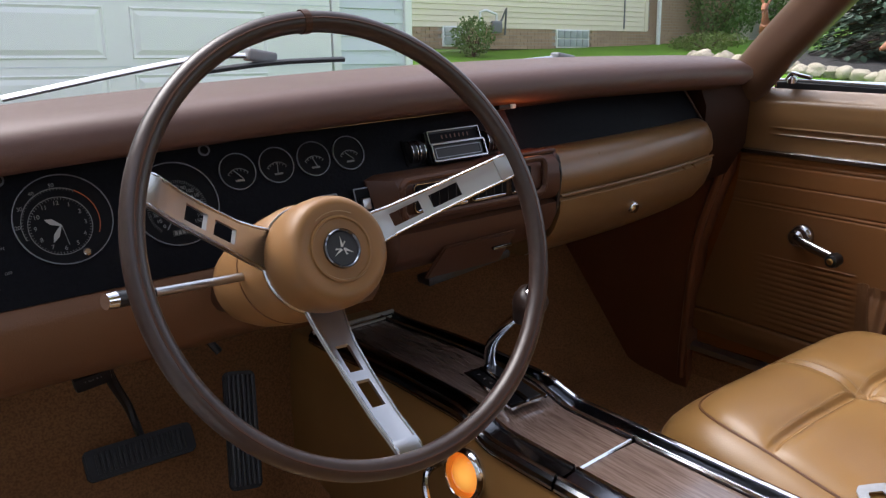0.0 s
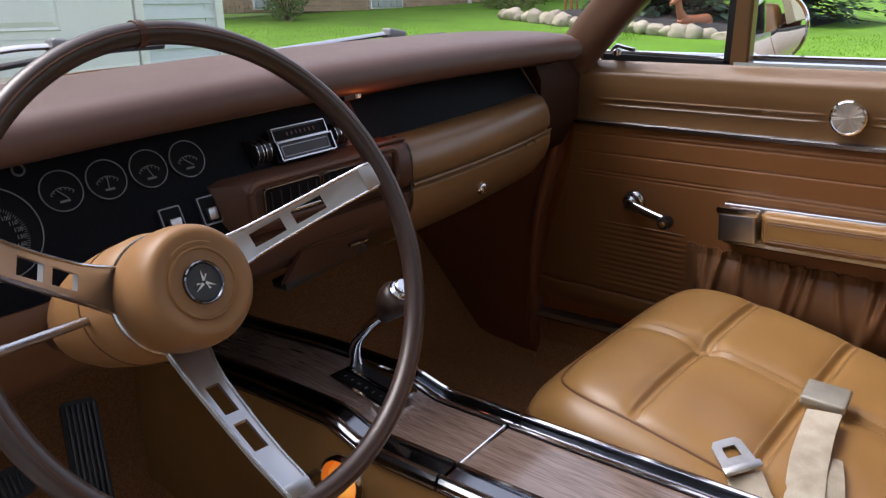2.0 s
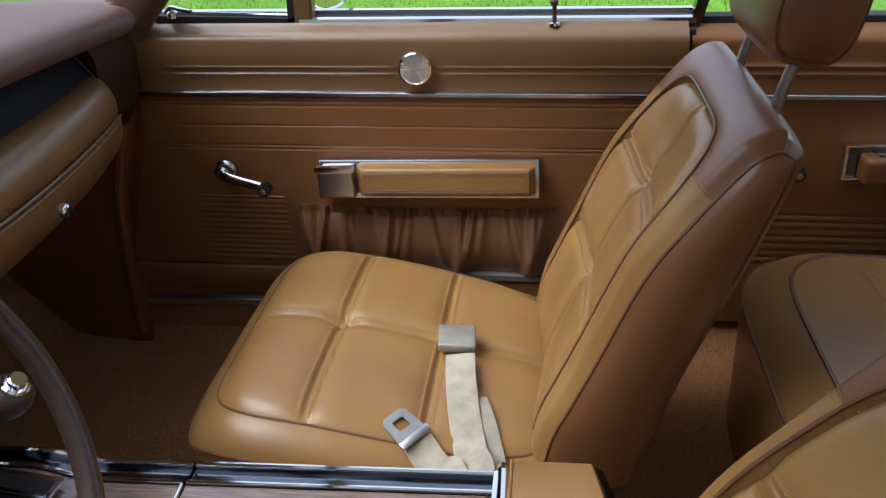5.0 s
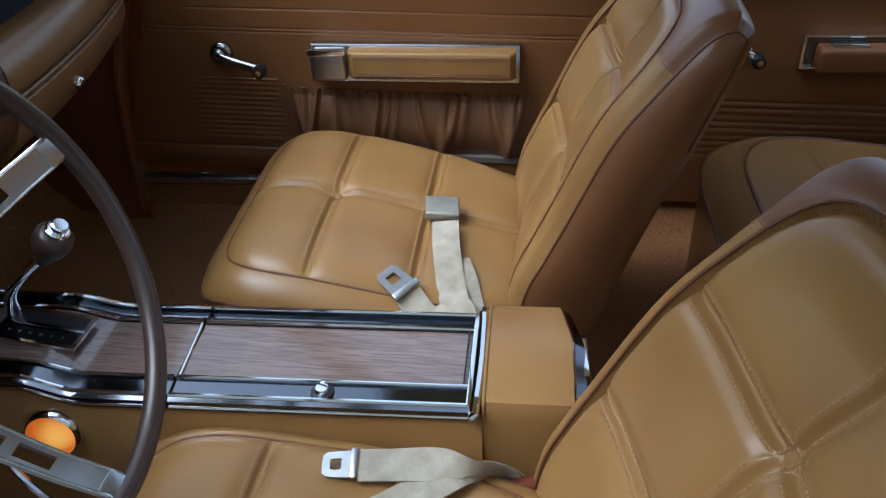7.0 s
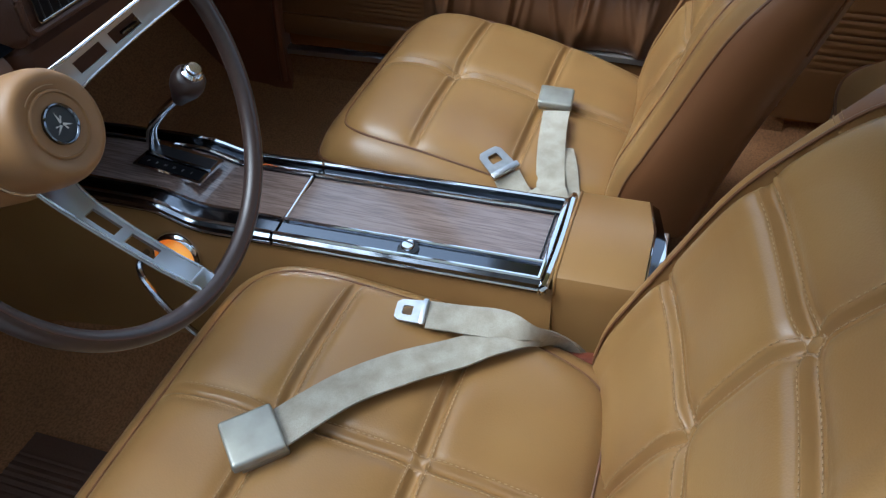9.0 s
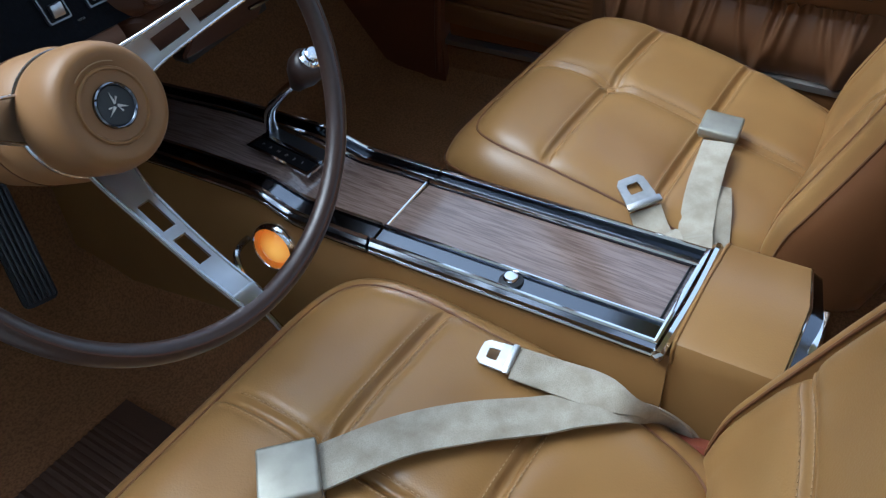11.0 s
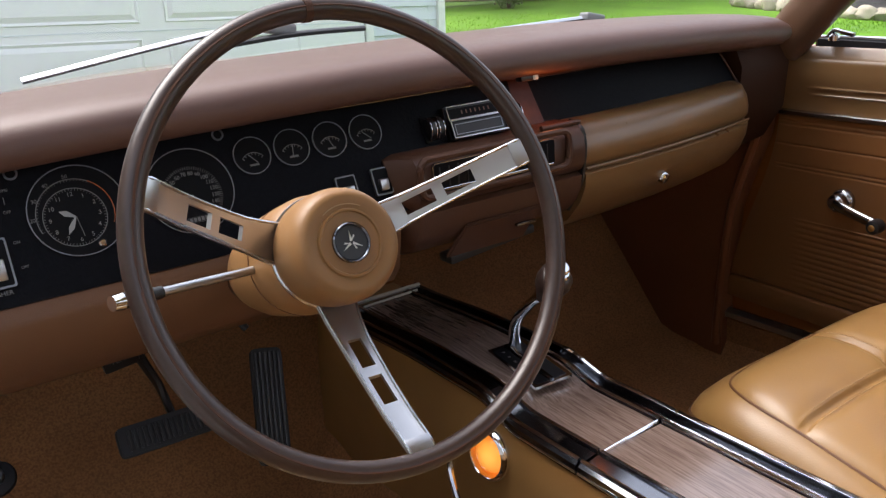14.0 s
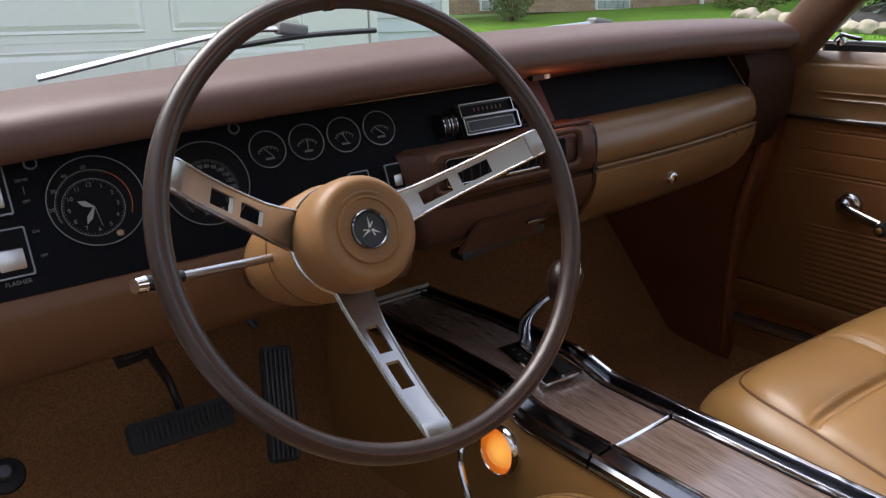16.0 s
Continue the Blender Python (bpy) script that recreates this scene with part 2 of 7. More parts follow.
def tube(bm, pts, r, n=8, closed=False, flat=1.0, up=None):
    """Sweeps a round (or flattened) section along points; r a number or a list."""
    pts = [Vector(p) for p in pts]
    k = len(pts)
    rings = []
    ref = Vector(up) if up else Vector((0.13, 0.21, 0.97))
    for i, p in enumerate(pts):
        a = pts[i - 1] if (i or closed) else p
        b = pts[(i + 1) % k] if (i < k - 1 or closed) else p
        d = (b - a).normalized()
        s = d.cross(ref)
        if s.length < 1e-4:
            s = d.cross(Vector((1, 0.1, 0)))
        s.normalize()
        u = s.cross(d)
        rr = r[i] if isinstance(r, (list, tuple)) else r
        rings.append([bm.verts.new(p + rr * (math.cos(2 * math.pi * j / n) * s + flat * math.sin(2 * math.pi * j / n) * u)) for j in range(n)])
    m = k if closed else k - 1
    for i in range(m):
        a, b = rings[i], rings[(i + 1) % k]
        for j in range(n):
            bm.faces.new((a[j], a[(j + 1) % n], b[(j + 1) % n], b[j]))
    if not closed:
        bm.faces.new(rings[0][::-1])
        bm.faces.new(rings[-1])
    return bm


def surf(bm, f, nu, nv, closed_u=False):
    """A grid of points f(u, v), u and v from 0 to 1."""
    g = [[bm.verts.new(f(i / nu, j / nv)) for j in range(nv + 1)] for i in range(nu + (0 if closed_u else 1))]
    for i in range(nu):
        a, b = g[i], g[(i + 1) % len(g)]
        for j in range(nv):
            bm.faces.new((a[j], b[j], b[j + 1], a[j + 1]))
    return g


def prism(bm, outline, m, depth):
    """Extrudes a flat outline of (x, y) along z of m."""
    lo = [bm.verts.new(m @ Vector((x, y, 0))) for x, y in outline]
    hi = [bm.verts.new(m @ Vector((x, y, depth))) for x, y in outline]
    n = len(lo)
    bm.faces.new(lo[::-1])
    bm.faces.new(hi)
    for i in range(n):
        bm.faces.new((lo[i], lo[(i + 1) % n], hi[(i + 1) % n], hi[i]))
    return bm


def sweep_x(bm, prof, x0, x1, nx=1, f=None):
    """A closed (y, z) section carried from x0 to x1; f moves a point (x, y, z)."""
    rings = []
    for i in range(nx + 1):
        x = x0 + (x1 - x0) * i / nx
        rings.append([bm.verts.new(f(x, y, z) if f else (x, y, z)) for y, z in prof])
    n = len(prof)
    for a, b in zip(rings, rings[1:]):
        for j in range(n):
            bm.faces.new((a[j], a[(j + 1) % n], b[(j + 1) % n], b[j]))
    bm.faces.new(rings[0][::-1])
    bm.faces.new(rings[-1])
    return bm


def sweep_y(bm, prof, y0, y1, ny=1, f=None):
    """A closed (x, z) section carried from y0 to y1."""
    rings = []
    for i in range(ny + 1):
        y = y0 + (y1 - y0) * i / ny
        rings.append([bm.verts.new(f(x, y, z) if f else (x, y, z)) for x, z in prof])
    n = len(prof)
    for a, b in zip(rings, rings[1:]):
        for j in range(n):
            bm.faces.new((a[j], a[(j + 1) % n], b[(j + 1) % n], b[j]))
    bm.faces.new(rings[0][::-1])
    bm.faces.new(rings[-1])
    return bm


def rbox_outline(w, h, r, k=5):
    pts = []
    for cx, cy, a0 in ((w / 2 - r, h / 2 - r, 0), (-w / 2 + r, h / 2 - r, 90), (-w / 2 + r, -h / 2 + r, 180), (w / 2 - r, -h / 2 + r, 270)):
        for i in range(k + 1):
            a = radians(a0 + 90 * i / k)
            pts.append((cx + r * math.cos(a), cy + r * math.sin(a)))
    return pts


def solid(bm, t):
    """Gives a sheet thickness."""
    bmesh.ops.recalc_face_normals(bm, faces=bm.faces)
    bm.normal_update()
    bmesh.ops.solidify(bm, geom=bm.faces[:], thickness=t)
    return bm


def bump1(d, w):
    return math.exp(-(d / w) ** 2)


def smooth(a, b, x):
    t = min(1.0, max(0.0, (x - a) / (b - a)))
    return t * t * (3 - 2 * t)


def frame_of(origin, xdir, ydir):
    x = Vector(xdir).normalized()
    z = x.cross(Vector(ydir)).normalized()
    y = z.cross(x)
    return Matrix.Translation(origin) @ Matrix((x, y, z)).transposed().to_4x4()


def catmull(pts, k=8, closed=False):
    pts = [Vector(p) for p in pts]
    out = []
    n = len(pts)
    for i in range(n if closed else n - 1):
        p0 = pts[i - 1] if (i or closed) else pts[0]
        p1, p2 = pts[i], pts[(i + 1) % n]
        p3 = pts[(i + 2) % n] if (closed or i + 2 < n) else p2
        for j in range(k):
            t = j / k
            out.append(0.5 * ((2 * p1) + (p2 - p0) * t + (2 * p0 - 5 * p1 + 4 * p2 - p3) * t * t + (3 * p1 - p0 - 3 * p2 + p3) * t ** 3))
    if not closed:
        out.append(pts[-1])
    return out


# ---------- car: floor, firewall, sides, roof ----------
CX = -0.03          # centre line of the car
XR, XL = 0.70, -0.76  # inner faces of the right and left doors

bm = bmesh.new()
FLOOR = [(-1.45, 0.14), (-0.95, 0.13), (-0.62, 0.10), (0.50, 0.10), (0.62, 0.14), (0.84, 0.40), (0.87, 0.52)]


def floor_pt(u, v):
    x = XL - 0.02 + (XR + 0.07 - XL) * u
    s = v * (len(FLOOR) - 1)
    i = min(int(s), len(FLOOR) - 2)
    y = FLOOR[i][0] + (FLOOR[i + 1][0] - FLOOR[i][0]) * (s - i)
    z = FLOOR[i][1] + (FLOOR[i + 1][1] - FLOOR[i][1]) * (s - i)
    z += 0.17 * math.exp(-((x - CX) / 0.13) ** 4) * (1 - 0.55 * smooth(0.55, 0.87, y)) * (0.3 + 0.7 * smooth(-0.62, -0.45, y))
    z += 0.004 * noise.noise((x * 6, y * 6, 0)) + 0.10 * smooth(XR - 0.03, XR + 0.045, x) * smooth(0.6, 0.5, y)
    return (x, y, z)


surf(bm, floor_pt, 90, 90)
carpet = solo("floor", bm, M_CARPET, "brown loop-pile carpet over floor and transmission tunnel", "carpet", kind="structure")

solo("firewall", nbox((1.62, 0.03, 0.52), pose(CX, 0.90, 0.53)), M_DARKBROWN, "dark firewall behind the dashboard", "firewall", kind="structure")
solo("underbody", nbox((1.66, 2.9, 0.03), pose(CX, -0.35, 0.045)), M_BLACKPL, "black underbody sheet metal under the carpet", "underbody", kind="structure")

# right side body below the door, with its bright scuff plate
bm = bmesh.new()
sweep_y(bm, [(XR + 0.005, 0.05), (XR + 0.005, 0.195), (XR + 0.015, 0.207), (XR + 0.075, 0.207), (XR + 0.13, 0.19), (XR + 0.13, 0.05)], -0.62, 0.50, 4)
rocker = solo("door_sill", bm, M_CARPET, "brown carpet-covered door sill under the passenger door", "door sill", kind="structure")
bm = bmesh.new()
sweep_y(bm, [(XR - 0.002, 0.203), (XR - 0.002, 0.214), (XR + 0.008, 0.220), (XR + 0.05, 0.220), (XR + 0.06, 0.212), (XR + 0.06, 0.203)], -0.60, 0.455, 4)
plate = part("scuff_plate", bm, M_BRUSHED, rocker, "ribbed bright metal scuff plate")
for k in range(5):
    part("rib", tube(bmesh.new(), [(XR + 0.012 + 0.009 * k, -0.59, 0.2205), (XR + 0.012 + 0.009 * k, 0.445, 0.2205)], 0.0014, 6), M_CHROME, plate)

# kick panel ahead of the passenger door
bm = bmesh.new()
prism(bm, [(0.455, 0.10), (0.90, 0.10), (0.90, 0.72), (0.36, 0.72), (0.375, 0.60), (0.43, 0.45), (0.455, 0.25)],
      Matrix(((0, 0, 1, XR - 0.012), (1, 0, 0, 0), (0, 1, 0, 0), (0, 0, 0, 1))), 0.05)
kick = solo("kick_panel", bm, M_KICK, "red-brown moulded kick panel ahead of the passenger door", "kick panel", kind="structure")
part("edge_bead", tube(bmesh.new(), catmull([(XR - 0.013, 0.375, 0.70), (XR - 0.013, 0.388, 0.60), (XR - 0.013, 0.437, 0.45), (XR - 0.013, 0.462, 0.25), (XR - 0.013, 0.47, 0.14)], 8), 0.009, 8), M_KICK, kick)

# left side: sill and front pillar of the open driver's doorway
bm = bmesh.new()
sweep_y(bm, [(XL - 0.10, 0.05), (XL - 0.10, 0.18), (XL - 0.01, 0.20), (XL + 0.03, 0.18), (XL + 0.03, 0.05)], -0.62, 0.50, 2)
solo("door_sill_left", bm, M_DARKBROWN, "dark door sill of the open driver's doorway", "door sill", kind="structure")
solo("kick_panel_left", nbox((0.04, 0.42, 0.70), pose(XL - 0.03, 0.69, 0.45)), M_KICK, "red-brown kick panel beside the pedals", "kick panel", kind="structure")
solo("quarter_panel_left", nbox((0.05, 0.90, 0.66), pose(XL - 0.02, -1.07, 0.40), 0.01), M_DOOR, "brown vinyl trim panel beside the rear seat", "side panel", kind="structure")

# closed driver's door, its window down
bm = bmesh.new()
sweep_y(bm, [(XL - 0.10, 0.20), (XL - 0.125, 0.45), (XL - 0.115, 0.66), (XL - 0.075, 0.742), (XL - 0.03, 0.742), (XL, 0.70), (XL, 0.22)], -0.60, 0.40, 2)
bmesh.ops.transform(bm, matrix=Matrix.Translation((XL - 0.06, 0.42, 0)) @ Matrix.Rotation(radians(-62), 4, 'Z') @ Matrix.Translation((-XL + 0.06, -0.42, 0)), verts=bm.verts)
solo("door_2", bm, M_DOOR, "brown-trimmed driver's door standing open", "door", kind="structure")

# windshield
bm = bmesh.new()
surf(bm, lambda u, v: (CX + (0.70 - 0.10 * v) * (2 * u - 1), 0.70 - 0.82 * v - 0.34 * (2 * u - 1) ** 2 * (1 - v) - 0.02 * v * (2 * u - 1) ** 2, 0.835 + 0.385 * v - 0.04 * (2 * u - 1) ** 2), 24, 10)
wsg = solo("window_1", bm, M_GLASS, "curved clear windshield glass", "windshield", kind="structure")
wsg.visible_shadow = False

# roof and pillars
def pillar(name, pts, w, d, material, label):
    bm = bmesh.new()
    path = catmull(pts, 6)
    rings = []
    for i, p in enumerate(path):
        a = path[max(0, i - 1)]
        b = path[min(len(path) - 1, i + 1)]
        t = (b - a).normalized()
        s = t.cross(Vector((1, 0, 0))).normalized()
        n = s.cross(t)
        rings.append([bm.verts.new(p + s * (w / 2 * x) + n * (d / 2 * y)) for x, y in rbox_outline(2, 2, 0.7, 3)])
    k = len(rings[0])
    for a, b in zip(rings, rings[1:]):
        for j in range(k):
            bm.faces.new((a[j], a[(j + 1) % k], b[(j + 1) % k], b[j]))
    bm.faces.new(rings[0][::-1])
    bm.faces.new(rings[-1])
    return solo(name, bm, material, label, "pillar", kind="structure")


pillar("windshield_pillar_right", [(0.695, 0.345, 0.765), (0.678, 0.27, 0.835), (0.615, 0.02, 1.04), (0.57, -0.14, 1.19)], 0.080, 0.05, M_PILLAR, "brown painted windshield pillar rising from the dashboard")
pillar("windshield_pillar_left", [(-0.755, 0.34, 0.765), (-0.735, 0.27, 0.83), (-0.675, 0.02, 1.04), (-0.63, -0.14, 1.19)], 0.080, 0.05, M_PILLAR, "brown painted windshield pillar at the driver's side")


def roof_pt(u, v):
    a = (u - 0.5) * 2
    y = -0.12 - 1.05 * v
    x = CX + (0.60 - 0.06 * v) * a
    return (x, y, 1.235 - 0.055 * a ** 6 + 0.03 * math.sin(math.pi * v))


bm = bmesh.new()
surf(bm, roof_pt, 24, 16)
solid(bm, 0.03)
solo("ceiling", bm, M_HEADLINER, "tan fabric headliner under the roof", "headliner", kind="structure")


def rear_pt(u, v):
    a = (u - 0.5) * 2
    return (CX + (0.54 + 0.20 * v) * a, -1.17 - 0.75 * v, 1.23 - 0.055 * a ** 6 * (1 - v) - 0.50 * v)


bm = bmesh.new()
surf(bm, rear_pt, 12, 8)
rw = solo("window_2", bm, M_GLASS, "sloping rear window glass", "window", kind="structure")
rw.visible_shadow = False
solo("rear_shelf", nbox((1.40, 0.55, 0.02), pose(CX, -1.68, 0.70)), M_DARKBROWN, "brown parcel shelf behind the rear seat", "shelf", kind="structure")
for s, nm in ((1, "right"), (-1, "left")):
    bm = bmesh.new()
    xo = XR + 0.02 if s > 0 else XL - 0.02
    xi = CX + s * 0.58
    vs_ = [bm.verts.new(p) for p in ((xo, -1.27, 0.72), (xo, -1.85, 0.70), (xi, -1.35, 1.18), (xi, -1.10, 1.19))]
    bm.faces.new(vs_)
    solid(bm, 0.03)
    solo("rear_pillar_" + nm, bm, M_HEADLINER, "wide tan rear roof pillar", "pillar", kind="structure")
solo("rear_bulkhead", nbox((1.50, 0.03, 0.75), pose(CX, -1.60, 0.38)), M_DARKBROWN, "panel closing the cabin behind the rear seat", "bulkhead", kind="structure")


# ---------- passenger door ----------
K = 0.036  # slope of the door's lines


def dz(y):
    return K * y


door = thing("door_1", (XR, -0.1, 0.24), "brown vinyl passenger door trim with armrest and shirred pocket", "door", kind="structure")


def door_front(z):
    return 0.352 + 0.10 * smooth(0.63, 0.24, z)


def door_panel(z0, z1, ny, nz, dep, x_off=0.0):
    """A trim sheet with relief dep(y, z), with its thickness."""
    bm = bmesh.new()

    def f(u, v):
        z = z0 + (z1 - z0) * v
        y = door_front(z) - (door_front(z) + 0.586) * u
        return (XR + x_off - dep(y, z), y, z + dz(y))
    surf(bm, f, ny, nz)
    return bm


def relief_low(y, z):
    d = 0.0
    for zz in (0.617, 0.609, 0.573, 0.536, 0.529):
        d -= 0.0013 * bump1(z - zz, 0.0017)
    if 0.12 < y < 0.325 and 0.30 < z < 0.435:
        d += 0.0019 * abs(math.sin((z - 0.30) / 0.0108 * math.pi)) * smooth(0.325, 0.24, y) * smooth(0.12, 0.125, y)
    d += 0.004 * bump1(z - 0.262, 0.016) * smooth(0.42, 0.36, y)
    d -= 0.004 * bump1(z - 0.285, 0.0028)
    return d


part("lower_panel", door_panel(0.238, 0.627, 90, 330, relief_low), M_DOOR, door)


def relief_up(y, z):
    d = 0.0
    if -0.115 < y < 0.28 or y < -0.19:
        e = min(smooth(0.285, 0.275, y), max(smooth(-0.118, -0.105, y), smooth(-0.185, -0.195, y)))
        d += e * 0.0020 * (bump1(z - 0.6800, 0.0017) + bump1(z - 0.6675, 0.0017) - 0.5 * bump1(z - 0.6738, 0.0045))
    d -= 0.03 * smooth(0.715, 0.752, z) ** 2
    d += 0.012 * smooth(0.64, 0.71, z)
    return d


part("upper_panel", door_panel(0.636, 0.748, 100, 130, relief_up), M_DOORTOP, door)
bm = bmesh.new()
sweep_y(bm, [(XR + 0.004, 0.6255), (XR - 0.004, 0.6260), (XR - 0.007, 0.6285), (XR - 0.007, 0.6345), (XR - 0.004, 0.6370), (XR + 0.004, 0.6375)], -0.58, 0.352, 12, lambda x, y, z: (x, y, z + dz(y)))
part("trim_strip", bm, M_TRIM, door, "bright chrome trim strip")
# top of the door: felt channel and bright reveal
bm = bmesh.new()
sweep_y(bm, [(XR + 0.028, 0.735), (XR + 0.028, 0.755), (XR + 0.050, 0.755), (XR + 0.050, 0.735)], -0.598, 0.045, 4, lambda x, y, z: (x, y, z + dz(y)))
part("window_channel", bm, M_FELT, door, "black felt window channel")
bm = bmesh.new()
sweep_y(bm, [(XR + 0.016, 0.744), (XR + 0.018, 0.753), (XR + 0.027, 0.755), (XR + 0.027, 0.744)], -0.598, 0.045, 4, lambda x, y, z: (x, y, z + dz(y)))
part("inner_reveal", bm, M_CHROME, door, "bright window reveal")
bm = bmesh.new()
sweep_y(bm, [(XR + 0.051, 0.742), (XR + 0.051, 0.761), (XR + 0.062, 0.762), (XR + 0.066, 0.742)], -0.598, 0.32, 4, lambda x, y, z: (x, y, z + dz(y)))
part("outer_reveal", bm, M_CHROME, door, "bright window reveal")
bm = bmesh.new()
sweep_y(bm, [(XR + 0.067, 0.20), (XR + 0.10, 0.30), (XR + 0.115, 0.50), (XR + 0.105, 0.66), (XR + 0.067, 0.745), (XR + 0.02, 0.735), (XR + 0.014, 0.20)], -0.585, 0.45, 4, lambda x, y, z: (x, y, z + dz(y)))
M_PAINT = mat("bronze_body_paint", (0.30, 0.10, 0.02), 0.25, 0.2, coat=0.8, stain=0.15, sscale=3)
part("outer_skin", bm, M_PAINT, door, "glossy orange-bronze painted outer skin")

# round medallion
lm = Matrix.Translation((XR - 0.011, -0.150, 0.6735)) @ Euler((0, radians(-90), 0)).to_matrix().to_4x4()
med = part("medallion", lathe(bmesh.new(), [(0.0275, 0.0), (0.0275, 0.004), (0.0245, 0.0055), (0.0235, 0.0042)], lm, 48), M_CHROME, door, "round chrome medallion")
bm = bmesh.new()
random.seed(8)
spin = [bm.verts.new(lm @ Vector((0.0234 * math.cos(2 * math.pi * k / 90), 0.0234 * math.sin(2 * math.pi * k / 90), 0.0044 + random.uniform(-0.0004, 0.0004)))) for k in range(90)]
mid = bm.verts.new(lm @ Vector((0, 0, 0.0050)))
for k in range(90):
    bm.faces.new((spin[k], spin[(k + 1) % 90], mid))
part("medallion_face", bm, M_SATIN, med, "radially brushed disc", smooth=False)
# lock button
bm = lathe(bmesh.new(), [(0.0085, 0.0), (0.0085, 0.004), (0.0035, 0.005), (0.0035, 0.030), (0.0062, 0.031), (0.0068, 0.037), (0.004, 0.041)], pose(XR + 0.012, -0.378, 0.730), 20)
part("lock_button", bm, M_DARKBROWN, door, "brown door lock button with bright grommet")
part("grommet", lathe(bmesh.new(), [(0.010, 0.0), (0.010, 0.004), (0.0075, 0.005)], pose(XR + 0.012, -0.378, 0.730), 20), M_CHROME, door)


def crank(parent, y, z, y2, z2):
    m = Matrix.Translation((XR - 0.001, y, z)) @ Euler((0, radians(-90), 0)).to_matrix().to_4x4()
    cr = part("window_crank", lathe(bmesh.new(), [(0.0215, 0.0), (0.0215, 0.006), (0.019, 0.010), (0.0155, 0.012), (0.015, 0.026), (0.010, 0.030)], m, 28), M_TRIM, parent, "chrome window crank")
    pts = catmull([(XR - 0.026, y, z), (XR - 0.034, y * 0.75 + y2 * 0.25, z * 0.75 + z2 * 0.25), (XR - 0.038, y * 0.3 + y2 * 0.7, z * 0.3 + z2 * 0.7), (XR - 0.040, y2, z2)], 6)
    part("arm", tube(bmesh.new(), pts, [0.0100 - 0.002 * i / len(pts) for i in range(len(pts))], 12, flat=0.7, up=(1, 0, 0)), M_TRIM, cr)
    m2 = Matrix.Translation((XR - 0.034, y2, z2)) @ Euler((0, radians(-90), 0)).to_matrix().to_4x4()
    part("knob", lathe(bmesh.new(), [(0.008, 0.0), (0.012, 0.004), (0.013, 0.016), (0.011, 0.024), (0.007, 0.026)], m2, 24), M_BLACKPL, cr, "black crank knob with brass screw")
    part("screw", lathe(bmesh.new(), [(0.0055, 0.0), (0.0055, 0.0275), (0.003, 0.029)], m2, 16), mat("brass_screw", (0.6, 0.35, 0.12), 0.3, 1.0), cr, "brass screw")


crank(door, 0.217, 0.496, 0.133, 0.475)

# armrest
arm = part("armrest_base", sweep_y(bmesh.new(), [(XR, 0.440), (XR - 0.014, 0.441), (XR - 0.018, 0.444), (XR - 0.018, 0.513), (XR - 0.016, 0.516), (XR, 0.5165)], -0.351, 0.036, 1, lambda x, y, z: (x, y, z + dz(y) * 0.4)), M_TRIM, door, "chrome armrest base")
bm = bmesh.new()


def arm_pt(u, v):
    y = -0.345 + 0.308 * u
    a = 2 * math.pi * v
    cx, cz, rx, rz = XR - 0.030, 0.4865, 0.022, 0.0265
    e = 0.35
    c, s = math.cos(a), math.sin(a)
    x = cx - rx * math.copysign(abs(c) ** e, c)
    z = cz + rz * math.copysign(abs(s) ** e, s)
    endk = 1 - 0.25 * (1 - smooth(0, 0.03, u) * smooth(1, 0.97, u))
    x = XR - 0.008 + (x - XR + 0.008) * endk
    z = cz + (z - cz) * (0.85 + 0.15 * endk)
    return (x, y, z + dz(y) * 0.4)


g = surf(bm, arm_pt, 60, 64)
bmesh.ops.remove_doubles(bm, verts=bm.verts, dist=1e-5)
bmesh.ops.holes_fill(bm, edges=[e for e in bm.edges if e.is_boundary], sides=0)
ap = part("armrest_pad", bm, M_TAN, arm, "padded tan vinyl armrest with embossed border")
# Thin brown tubes put the shade of the pressed border into colour.
for inset, r in ((0.0, 0.0008), (0.0042, 0.0006)):
    ya, yb_, hz = -0.331 + inset, -0.050 - inset, 0.0175 - inset
    loop = [(XR - 0.0520, y, 0.4865 + h + dz(y) * 0.4) for y, h in ((ya, -hz), (yb_, -hz), (yb_, hz), (ya, hz))]
    part("embossed_line", tube(bmesh.new(), [Vector(p) for p in loop], r, 6, True), M_TANP, ap, "thin brown line painting the shade of the pressed border")
bm = bmesh.new()
prism(bm, [(0.032, 0.459), (0.032, 0.511), (-0.030, 0.511), (-0.034, 0.459)], Matrix(((0, 0, 1, XR - 0.056), (1, 0, 0, 0), (0, 1, 0, 0), (0, 0, 0, 1))), 0.05)
bmesh.ops.bevel(bm, geom=bm.edges[:], offset=0.006, segments=3, profile=0.6, affect='EDGES')
part("door_handle", bm, M_BRUSHED, arm, "brushed chrome door release cup")
part("latch_lever", nbox((0.010, 0.070, 0.012), pose(XR - 0.052, 0.0, 0.514), 0.003), M_CHROME, arm, "chrome release lever")

# shirred pocket
bm = bmesh.new()
random.seed(5)
FOLDS = [(random.uniform(-0.39, 0.11), random.uniform(0.005, 0.012), random.uniform(0.4, 1.0)) for _ in range(34)]


